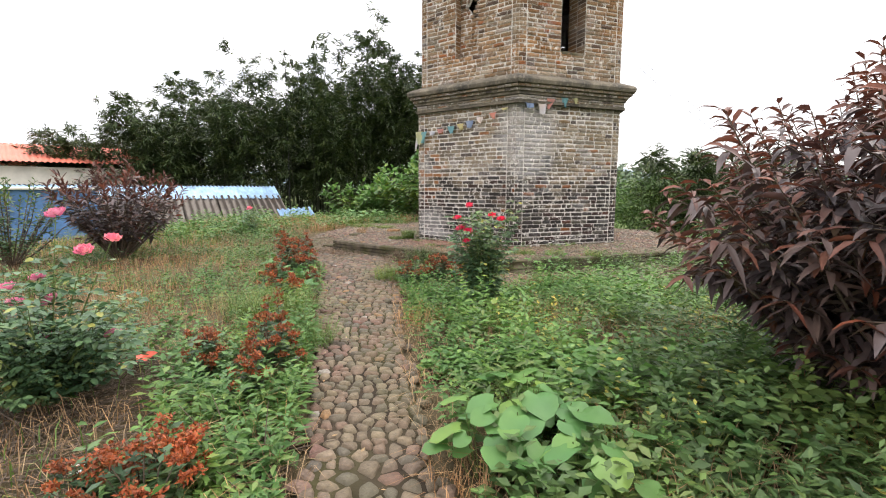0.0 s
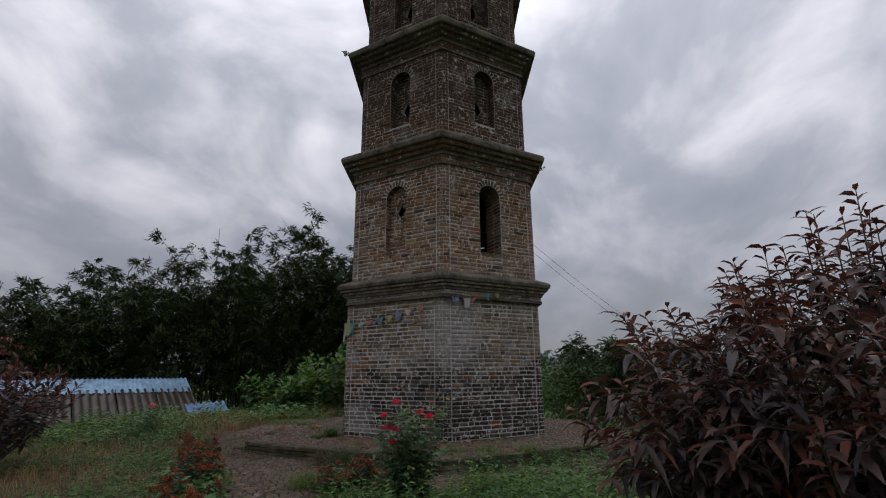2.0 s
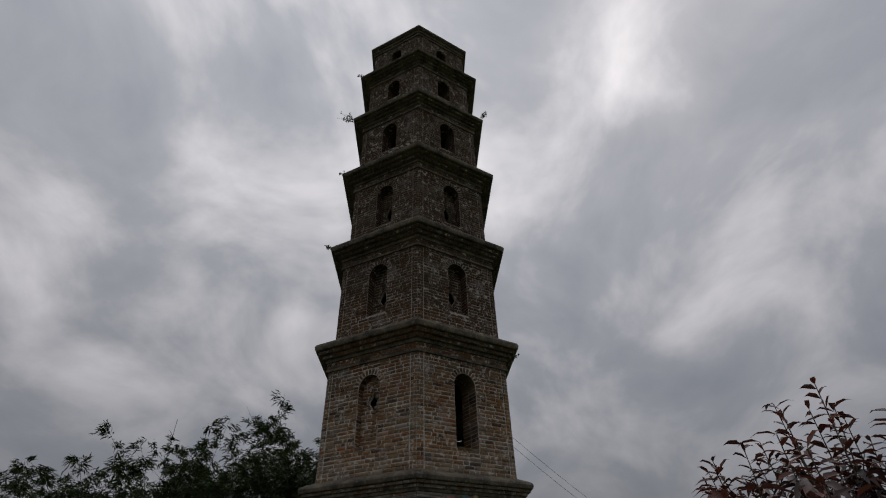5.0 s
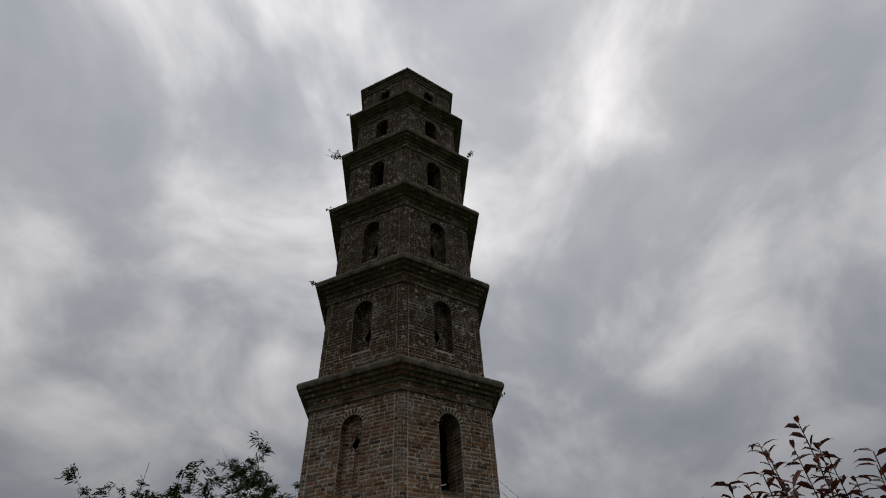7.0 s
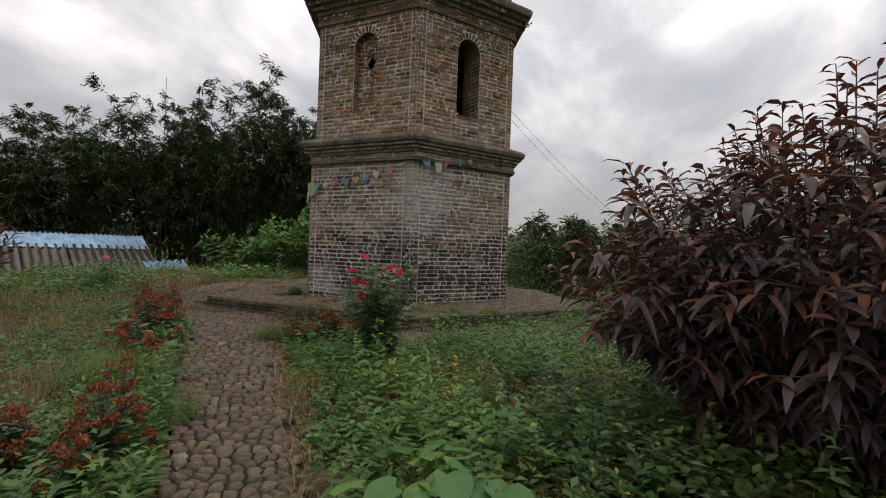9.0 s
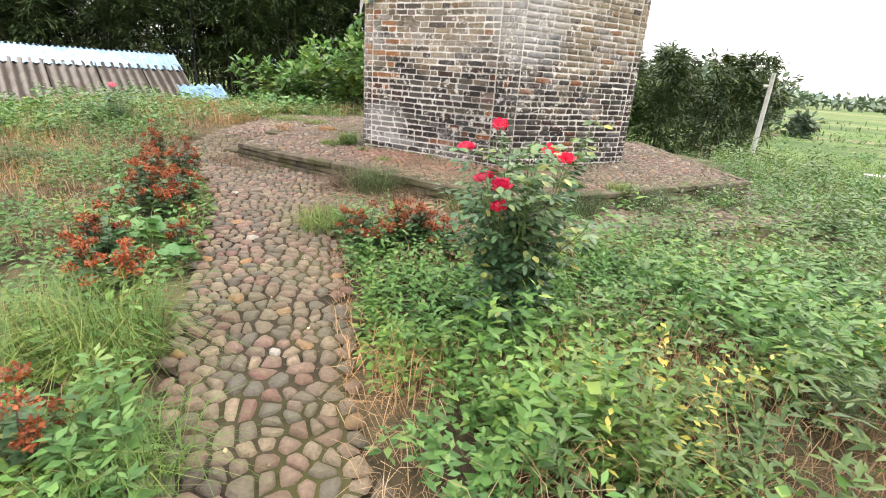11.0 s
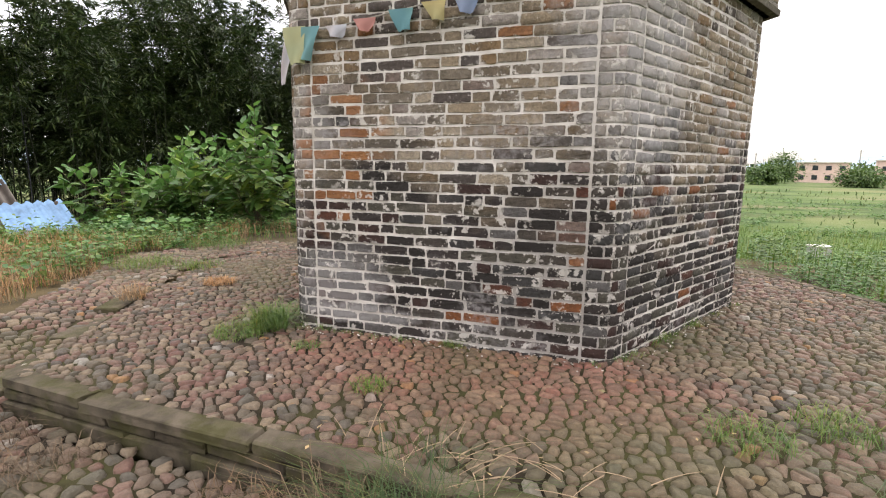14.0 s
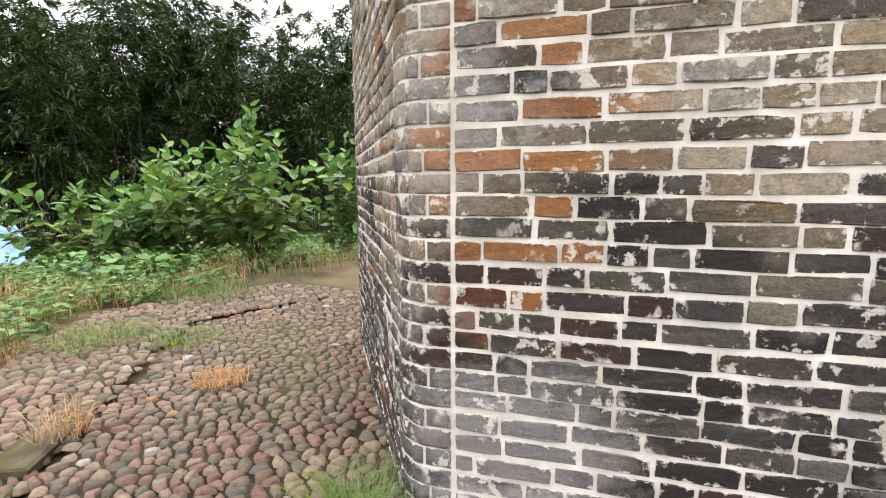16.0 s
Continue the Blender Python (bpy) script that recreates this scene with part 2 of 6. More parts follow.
k = Mat("weathered_cornice", 0.93, 0, 0.15)
c = k.mix(k.band(k.noise(2.5, 5), 0.35, 0.65), (0.05, 0.046, 0.04), (0.16, 0.135, 0.10))
c = k.mix(k.band(k.noise(14, 5, 0.7), 0.5, 0.72), c, (0.24, 0.21, 0.165))
k.color(c)
k.bump(k.noise(40, 6, 0.7), 0.8, 0.01)
CORNICE = k.m

k = Mat("cobble_stone", 0.7, 0, 0.3)
r = k.rand()
c = k.ramp(r, [(0.0, (0.160, 0.112, 0.082)), (0.18, (0.205, 0.125, 0.094)), (0.36, (0.125, 0.098, 0.070)), (0.48, (0.215, 0.160, 0.110)),
               (0.62, (0.165, 0.086, 0.066)), (0.74, (0.105, 0.090, 0.070)), (0.84, (0.25, 0.182, 0.122)), (0.93, (0.085, 0.066, 0.052)), (0.98, (0.30, 0.16, 0.07)), (0.99, (0.32, 0.29, 0.25))], True)
p = k.xyz()
cx = k.math("ADD", p[0], -0.3)
cy = k.math("ADD", p[1], 2.5)
red = k.math("ADD", k.math("POWER", k.math("MULTIPLY", cx, 0.55), 2.0), k.math("POWER", k.math("MULTIPLY", cy, 1.05), 2.0))
red = k.math("ADD", red, k.math("MULTIPLY", k.noise(2.0, 3), 0.9))
c = k.mix(k.math("MULTIPLY", k.band(red, 0.75, 1.35, 1.0, 0.0), 0.6), c, k.mix(0.5, c, (0.36, 0.12, 0.075)))
c = k.mix(k.math("MULTIPLY", k.band(k.noise(0.8, 4), 0.46, 0.66), 0.6), c, (0.115, 0.105, 0.05))
c = k.mix(k.band(k.noise(45, 5, 0.65), 0.3, 0.7), k.mix(0.5, c, (0.03, 0.027, 0.022)), c)
c = k.mix(k.math("MULTIPLY", k.band(k.noise(7, 5, 0.7), 0.5, 0.66), 0.55), c, (0.10, 0.078, 0.052))
k.color(c)
k.bump(k.math("ADD", k.noise(60, 5, 0.65), k.noise(16, 4)), 1.0, 0.012)
COBBLE = k.m

k = Mat("joint_soil", 0.95, 0, 0.1)
c = k.mix(k.band(k.noise(3, 5), 0.35, 0.65), (0.018, 0.014, 0.010), (0.052, 0.040, 0.028))
c = k.mix(k.math("MULTIPLY", k.band(k.noise(0.9, 4), 0.45, 0.6), 0.7), c, (0.062, 0.062, 0.022))
k.color(c)
k.bump(k.noise(45, 6, 0.7), 0.9, 0.015)
SOIL = k.m

k = Mat("meadow_ground", 0.95, 0, 0.1)
p = k.xyz()
c = k.mix(k.band(k.noise(1.3, 5), 0.38, 0.62), (0.055, 0.045, 0.028), (0.13, 0.10, 0.055))
far = k.mix(k.band(k.noise(0.09, 4), 0.4, 0.6), (0.07, 0.105, 0.038), (0.105, 0.14, 0.05))
far = k.mix(k.band(k.noise(0.8, 4), 0.45, 0.6), far, (0.08, 0.12, 0.035))
far = k.mix(k.math("MULTIPLY", k.band(k.noise(0.16, 3, 0.5, "world", (0.22, 1.3, 1.0)), 0.52, 0.56), 0.75), far, (0.042, 0.068, 0.024))
far = k.mix(k.math("MULTIPLY", k.band(k.noise(0.11, 3, 0.5, "world", (0.25, 1.5, 1.0)), 0.60, 0.63), 0.7), far, (0.17, 0.15, 0.085))
far = k.mix(k.math("MULTIPLY", k.band(k.noise(0.03, 3), 0.52, 0.6), 0.6), far, (0.17, 0.165, 0.08))
ll = k.math("SQRT", k.math("ADD", k.math("POWER", p[0], 2.0), k.math("POWER", k.math("ADD", p[1], 4.0), 2.0)))
c = k.mix(k.band(ll, 9.0, 16.0), c, far)
k.color(c)
k.bump(k.noise(18, 6, 0.7), 1.0, 0.04)
GROUND = k.m

k = Mat("mossy_kerb_stone", 0.9, 0, 0.15)
c = k.mix(k.band(k.noise(6, 5), 0.35, 0.65), (0.045, 0.037, 0.026), (0.115, 0.094, 0.068))
c = k.mix(k.math("MULTIPLY", k.band(k.noise(4.2, 5, 0.65), 0.44, 0.60), 0.75), c, (0.052, 0.050, 0.016))
c = k.mix(k.math("MULTIPLY", k.band(k.noise(1.1, 4), 0.56, 0.66), 0.6), c, (0.24, 0.20, 0.15))
k.color(c)
k.bump(k.noise(35, 6, 0.7), 0.8, 0.012)
KERB = k.m

# ---- mesh helpers ----


def part(name, bm, material, parent=None, label=""):
    me = bpy.data.meshes.new(name)
    bm.to_mesh(me)
    bm.free()
    me.materials.append(material)
    ob = new(name, me)
    if parent:
        ob.parent = parent
    if label:
        ob["label"] = label
    return ob


def np_mesh(name, verts, faces, material, parent=None, smooth=False, uv=None):
    """One mesh object from arrays: verts (n, 3), faces (m, k)."""
    verts, faces = np.asarray(verts, dtype=np.float32), np.asarray(faces, dtype=np.int32)
    me = bpy.data.meshes.new(name)
    me.vertices.add(len(verts))
    me.vertices.foreach_set("co", verts.ravel())
    m, kk = faces.shape
    me.loops.add(m * kk)
    me.loops.foreach_set("vertex_index", faces.ravel())
    me.polygons.add(m)
    me.polygons.foreach_set("loop_start", np.arange(0, m * kk, kk, dtype=np.int32))
    me.polygons.foreach_set("loop_total", np.full(m, kk, dtype=np.int32))
    if smooth:
        me.polygons.foreach_set("use_smooth", np.ones(m, dtype=bool))
    if uv is not None:
        me.uv_layers.new(name="uv").data.foreach_set("uv", np.asarray(uv, dtype=np.float32)[faces.ravel()].ravel())
    me.update(calc_edges=True)
    me.validate()
    me.materials.append(material)
    ob = new(name, me)
    if parent:
        ob.parent = parent
    return ob


def empty(name, loc=(0, 0, 0), rz=0.0):
    ob = new(name)
    ob.location, ob.rotation_euler = loc, (0, 0, radians(rz))
    ob.empty_display_size = 0.1
    return ob


def smooth01(v):
    v = np.clip(v, 0, 1)
    return v * v * (3 - 2 * v)


def gz(x, y):
    """Height of the natural ground."""
    x, y = np.asarray(x, dtype=float), np.asarray(y, dtype=float)
    z = 0.12 * smooth01((y + 10) / 5)
    z = z + 0.20 * smooth01((-x - 1.9) / 2.2) * smooth01((y + 5.2) / 2.6)
    rr = np.sqrt(x ** 2 + (y + 4) ** 2)
    z = z - 1.7 * smooth01((rr - 8.2) / 11)
    wob = 0.03 * np.sin(1.7 * x + 0.6 * y) * np.sin(1.3 * y - 0.5 * x)
    return z + wob * smooth01((rr - 6) / 4)


def hexdist(x, y):
    """Circumradius of the hexagon round the pagoda's axis that passes through (x, y)."""
    x, y = np.asarray(x, dtype=float), np.asarray(y, dtype=float)
    best = np.zeros_like(x)
    for a in range(6):
        an = radians(30 + 60 * a)
        best = np.maximum(best, x * math.cos(an) + y * math.sin(an))
    return best / math.cos(radians(30))


PLAT_Z, PLAT_R, RING_R = 0.33, 4.25, 5.62
# centre line and half width of the garden path
PATH = [(7.2, -11.9, 0.4), (5.4, -9.85, 0.36), (4.3, -8.8, 0.36), (2.5, -7.25, 0.43), (1.6, -6.45, 0.52), (0.75, -5.7, 0.52), (0.1, -5.15, 0.55), (-0.9, -4.3, 0.7)]


def path_side(x, y):
    """Distance from the path's middle divided by its half width."""
    x, y = np.asarray(x, dtype=float), np.asarray(y, dtype=float)
    best = np.full(x.shape, 99.0)
    for (ax, ay, aw), (bx, by, bw) in zip(PATH, PATH[1:]):
        dx, dy = bx - ax, by - ay
        tt = np.clip(((x - ax) * dx + (y - ay) * dy) / (dx * dx + dy * dy), 0, 1)
        dd = np.hypot(x - ax - tt * dx, y - ay - tt * dy) / (aw + tt * (bw - aw))
        best = np.minimum(best, dd)
    return best


# ---- ground: one sheet to the horizon ----
nn = 216
uu = np.linspace(-1, 1, nn)
gx = 2 + 1500 * np.sinh(7.5 * uu) / math.sinh(7.5)
gy = -5 + 1500 * np.sinh(7.5 * uu) / math.sinh(7.5)
GX, GY = np.meshgrid(gx, gy, indexing="ij")
GZ = gz(GX, GY) - 0.03 - 0.18 * (hexdist(GX, GY) < PLAT_R)
idx = np.arange(nn * nn).reshape(nn, nn)
ground = np_mesh("ground", np.stack([GX, GY, GZ], -1).reshape(-1, 3), np.stack([idx[:-1, :-1], idx[1:, :-1], idx[1:, 1:], idx[:-1, 1:]], -1).reshape(-1, 4), GROUND, smooth=True)
tagged(ground, "brown garden soil running out into flat green fields", "ground", kind="structure")


def hex_ring(r, z):
    return [(r * math.cos(radians(60 * a)), r * math.sin(radians(60 * a)), z) for a in range(6)]


def lathe6(name, profile, material, parent, label=""):
    """A six-sided moulding from a list of (radius, height)."""
    bm = bmesh.new()
    rings = [[bm.verts.new(p) for p in hex_ring(r, z)] for r, z in profile]
    for a, b in zip(rings, rings[1:]):
        for i in range(6):
            bm.faces.new((a[i], a[(i + 1) % 6], b[(i + 1) % 6], b[i]))
    return part(name, bm, material, parent, label)


# ---- platform round the pagoda ----
platform = tagged(empty("platform"), "low six-sided cobbled terrace with a mossy stone kerb", "platform", kind="structure")
plat_bed = lathe6("bed", [(2.2, PLAT_Z - 0.01), (PLAT_R - 0.1, PLAT_Z - 0.012), (PLAT_R - 0.1, -0.1)], SOIL, platform)

# ---- pagoda ----
pagoda = tagged(empty("pagoda"), "tall six-sided seven-storey pagoda of old weathered brick with lime joints", "pagoda")
C30 = math.cos(radians(30))
TIP_R = [2.72, 2.77, 2.71, 2.66, 2.53, 2.45, 2.15]
TIP_Z = [3.50, 6.56, 9.46, 12.26, 14.94, 17.33, 19.35]
WALL_R = [2.455, 2.39, 2.30, 2.20, 2.14, 2.03, 1.96]
CORN_H = [0.44, 0.62, 0.64, 0.62, 0.56, 0.48, 0.42]
COURSE = 0.0775
# opening of each storey: width, sill above the storey's foot, crown above the foot, on the two kinds of face
FOOT = [0.28] + [z + 0.10 for z in TIP_Z[:-1]]
TOP = [z - h for z, h in zip(TIP_Z, CORN_H)]
# half width, sill and crown of each storey's arch; the hole in its blind niche: middle, half width, half height
ARCH = [None, (0.28, 4.03, 5.66), (0.28, 7.18, 8.62), (0.27, 9.98, 11.44), (0.27, 13.0, 14.24), (0.25, 15.7, 16.66), (0.22, 17.95, 18.66)]
HOLE = [None, (5.10, 0.12, 0.17), (7.74, 0.12, 0.22), (10.55, 0.12, 0.27), None, None, None]
rng = np.random.default_rng(7)
BASE_SHIFT = np.array([-0.055, 0.045, 0.0])
ROUND_U, ROUND_R = 0.09, 0.156
BRICK_UV = np.tile(np.array([(0, 0), (1, 0), (1, 1), (0, 1)], dtype=float), (3, 1))
BRICK_UV[8:12] = (BRICK_UV[8:12] - 0.5) * np.array([0.93, 0.78]) + 0.5
unit_box = np.array([(-.5, -.5, 0), (.5, -.5, 0), (.5, .5, 0), (-.5, .5, 0)])
BRICK_F = np.array([(8, 9, 10, 11)] + [(4 + i, 4 + (i + 1) % 4, 8 + (i + 1) % 4, 8 + i) for i in range(4)] + [(i, (i + 1) % 4, 4 + (i + 1) % 4, 4 + i) for i in range(4)])


def brick_verts(n, su, sz, wear=1.0):
    """n worn bricks of size su by sz about the origin: u, z, out."""
    su, sz = np.broadcast_to(su, n), np.broadcast_to(sz, n)
    v = np.zeros((n, 12, 3))
    v[:, 0:4] = unit_box
    v[:, 4:8] = unit_box
    v[:, 8:12] = unit_box
    v[:, :, 0] *= su[:, None]
    v[:, :, 1] *= sz[:, None]
    proud = rng.uniform(0.004, 0.014, n)
    v[:, 8:12, 0] -= np.sign(v[:, 8:12, 0]) * rng.uniform(0.003, 0.015, (n, 4)) * wear
    v[:, 8:12, 1] -= np.sign(v[:, 8:12, 1]) * rng.uniform(0.003, 0.010, (n, 4)) * wear
    v[:, 4:8, :2] += rng.uniform(-0.005, 0.005, (n, 4, 2)) * wear
    v[:, 0:4, 2] = -0.015
    v[:, 4:8, 2] = (proud - 0.006)[:, None]
    v[:, 8:12, 2] = proud[:, None] + rng.uniform(-0.002, 0.002, (n, 4))
    return v


# the storey that the path passes has bricks with eight worn points round their outline
ROUGH_UV1 = np.array([(0, 0), (.5, 0), (1, 0), (1, .5), (1, 1), (.5, 1), (0, 1), (0, .5)], dtype=float)
ROUGH_UV = np.concatenate([ROUGH_UV1, ROUGH_UV1, (ROUGH_UV1 - 0.5) * np.array([0.93, 0.78]) + 0.5])
ROUGH_F = np.array([(16, 17, 18, 19), (16, 19, 20, 23), (20, 21, 22, 23)] + [(l_ + i, l_ + (i + 1) % 8, l_ + 8 + (i + 1) % 8, l_ + 8 + i) for l_ in (0, 8) for i in range(8)])


def rough_brick(su, sz):
    """One worn brick of size su by sz with chipped corners and a wavering outline: u, z, out."""
    ring = (ROUGH_UV1 - 0.5) * np.array([su, sz])
    eat = np.where(np.arange(8)[:, None] % 2 == 0, rng.uniform(0.0, 0.006, (8, 2)), rng.uniform(-0.002, 0.003, (8, 2)))
    ring = ring - np.sign(ROUGH_UV1 - 0.5) * eat
    ring[[1, 5], 0] += rng.uniform(-0.3, 0.3, 2) * su
    ring[[3, 7], 1] += rng.uniform(-0.2, 0.2, 2) * sz
    v = np.zeros((24, 3))
    v[0:8, :2], v[8:16, :2] = ring, ring
    v[16:24, :2] = ring - np.sign(ROUGH_UV1 - 0.5) * rng.uniform(0.001, 0.004, (8, 2))
    proud = rng.uniform(0.002, 0.012)
    v[0:8, 2], v[8:16, 2] = -0.015, proud - 0.005
    v[16:24, 2] = proud + rng.uniform(-0.003, 0.002, 8)
    return v


def bend(u, half):
    """How far the wall falls back at u where its corner is rounded."""
    d = np.clip(np.abs(u) - (half - ROUND_U), 0, ROUND_R * 0.5)
    return -(ROUND_R - np.sqrt(ROUND_R ** 2 - d ** 2))


COLS = 4
BENT_F = np.array([(6 * i + j, 6 * i + 6 + j, 6 * i + 7 + j, 6 * i + 1 + j) for i in range(COLS - 1) for j in range(5)] + [(0, 1, 4, 5), (1, 2, 3, 4)] + [(6 * (COLS - 1) + 5, 6 * (COLS - 1) + 4, 6 * (COLS - 1) + 1, 6 * (COLS - 1)), (6 * (COLS - 1) + 4, 6 * (COLS - 1) + 3, 6 * (COLS - 1) + 2, 6 * (COLS - 1) + 1)])


def bent_brick(lo, hi, hgt, half):
    """A corner brick that follows the rounded corner: u, z, out and its map."""
    V, UV = [], []
    pr = rng.uniform(0.005, 0.009)
    for i in range(COLS):
        f = i / (COLS - 1)
        u = lo + (hi - lo) * f
        o = float(bend(np.array(u), half))
        tuck = 0.002 if i in (0, COLS - 1) else 0.0
        for zz, out, vv in ((-.5, -0.015, 0), (-.5, pr - 0.003, 0), (-.42, pr - tuck, 0.1), (.42, pr - tuck, 0.9), (.5, pr - 0.003, 1), (.5, -0.015, 1)):
            V.append((u, zz * hgt + rng.uniform(-0.002, 0.002), out + o))
            UV.append((f, vv))
    return np.array(V), np.array(UV)


def face_frame(a):
    """Middle normal, and the way along, of the wall face number a."""
    an = radians(30 + 60 * a)
    return np.array([math.cos(an), math.sin(an), 0]), np.array([-math.sin(an), math.cos(an), 0])


def course_cells(lo, hi):
    """Brick joints along one course between lo and hi."""
    cells, u = [], lo
    first = rng.uniform(0.08, 0.29)
    while u < hi - 1e-6:
        w = first if u == lo else rng.choice([0.285, 0.265, 0.24, 0.14, 0.12, 0.20], p=[.17, .17, .15, .22, .15, .14])
        if hi - u - w < 0.07:
            w = hi - u
        cells.append((u, min(u + w, hi)))
        u += w
    return cells


def arch_half(a, z):
    """Half width of the arch a at height z, with nothing above its crown."""
    w, sill, crown = a
    if z < sill or z > crown:
        return 0.0
    spring = crown - w
    return w if z < spring else math.sqrt(max(w * w - (z - spring) ** 2, 0.0))


def wall_panel(verts, quads, place, half, z0, z1, a, depth):
    """Mortar face with an arched opening and its reveals."""
    def q(pts):
        i = len(verts)
        verts.extend(place(*p) for p in pts)
        quads.append((i, i + 1, i + 2, i + 3))
    if a is None:
        q([(-half, z0, 0), (half, z0, 0), (half, z1, 0), (-half, z1, 0)])
        return
    w, sill, crown = a
    q([(-half, z0, 0), (half, z0, 0), (half, sill, 0), (-half, sill, 0)])
    spring = crown - w
    q([(-half, sill, 0), (-w, sill, 0), (-w, spring, 0), (-half, spring, 0)])
    q([(w, sill, 0), (half, sill, 0), (half, spring, 0), (w, spring, 0)])
    q([(-half, spring, 0), (-w, spring, 0), (-w, z1, 0), (-half, z1, 0)])
    q([(w, spring, 0), (half, spring, 0), (half, z1, 0), (w, z1, 0)])
    pts = [(w * math.cos(math.pi * (1 - i / 12)), spring + w * math.sin(math.pi * (1 - i / 12))) for i in range(13)]
    for (ua, za), (ub, zb) in zip(pts, pts[1:]):
        q([(ua, za, 0), (ub, zb, 0), (ub, z1, 0), (ua, z1, 0)])
    rim = [(-w, sill)] + pts + [(w, sill)]
    nj = max(3, int((spring - sill) / COURSE))
    for sg in (-1, 1):
        for i in range(nj):
            za, zb = sill + (spring - sill) * i / nj + 0.006, sill + (spring - sill) * (i + 1) / nj - 0.006
            for d0, d1 in ((-0.004, -min(depth, 0.26) + 0.004), (-0.27, -depth)):
                if d0 > d1:
                    REVEAL.append([place(sg * (w - 0.006), *e) for e in ((za, d0), (za, d1), (zb, d1), (zb, d0))])
    for (ua, za), (ub, zb) in zip(pts, pts[1:]):
        f = (w - 0.006) / w
        REVEAL.append([place(ua * f, spring + (za - spring) * f, -0.004), place(ub * f, spring + (zb - spring) * f, -0.004), place(ub * f, spring + (zb - spring) * f, -depth), place(ua * f, spring + (za - spring) * f, -depth)])
    for (ua, za), (ub, zb) in zip(rim, rim[1:] + rim[:1]):
        q([(ua, za, -depth), (ub, zb, -depth), (ub, zb, 0), (ua, za, 0)])


def niche_back(verts, quads, place, a, depth, hole):
    """Back of a blind niche with a small hole knocked through it."""
    w, sill, crown = a
    hz_, hw, hh = hole
    outer = [(-w, sill), (w, sill), (w, crown), (-w, crown)]
    dia = [(0, hz_ - hh), (hw, hz_), (0, hz_ + hh), (-hw, hz_)]
    mid = [(0, sill), (w, hz_), (0, crown), (-w, hz_)]
    i = len(verts)
    for p in outer + dia + mid:
        verts.append(place(*p, -depth))
    for p in dia:
        verts.append(place(*p, -depth - 0.07))
    o, d, mm, b = i, i + 4, i + 8, i + 12
    for j in range(4):
        jn = (j + 1) % 4
        quads.append((mm + j, o + jn, mm + jn, d + jn))
        quads.append((mm + j, d + jn, d + j, mm + j))
        quads.append((d + j, d + jn, b + jn, b + j))


PICKED = []
REVEAL = []
UNIT = []
for _ in range(24):
    v = rough_brick(0.22, 0.060)
    me = bpy.data.meshes.new("brick")
    me.from_pydata([tuple(p) for p in v], [], [tuple(int(j) for j in f) for f in ROUGH_F])
    me.uv_layers.new(name="uv").data.foreach_set("uv", ROUGH_UV.astype(np.float32)[ROUGH_F.ravel()].ravel())
    me.materials.append(BRICK)
    UNIT.append(me)

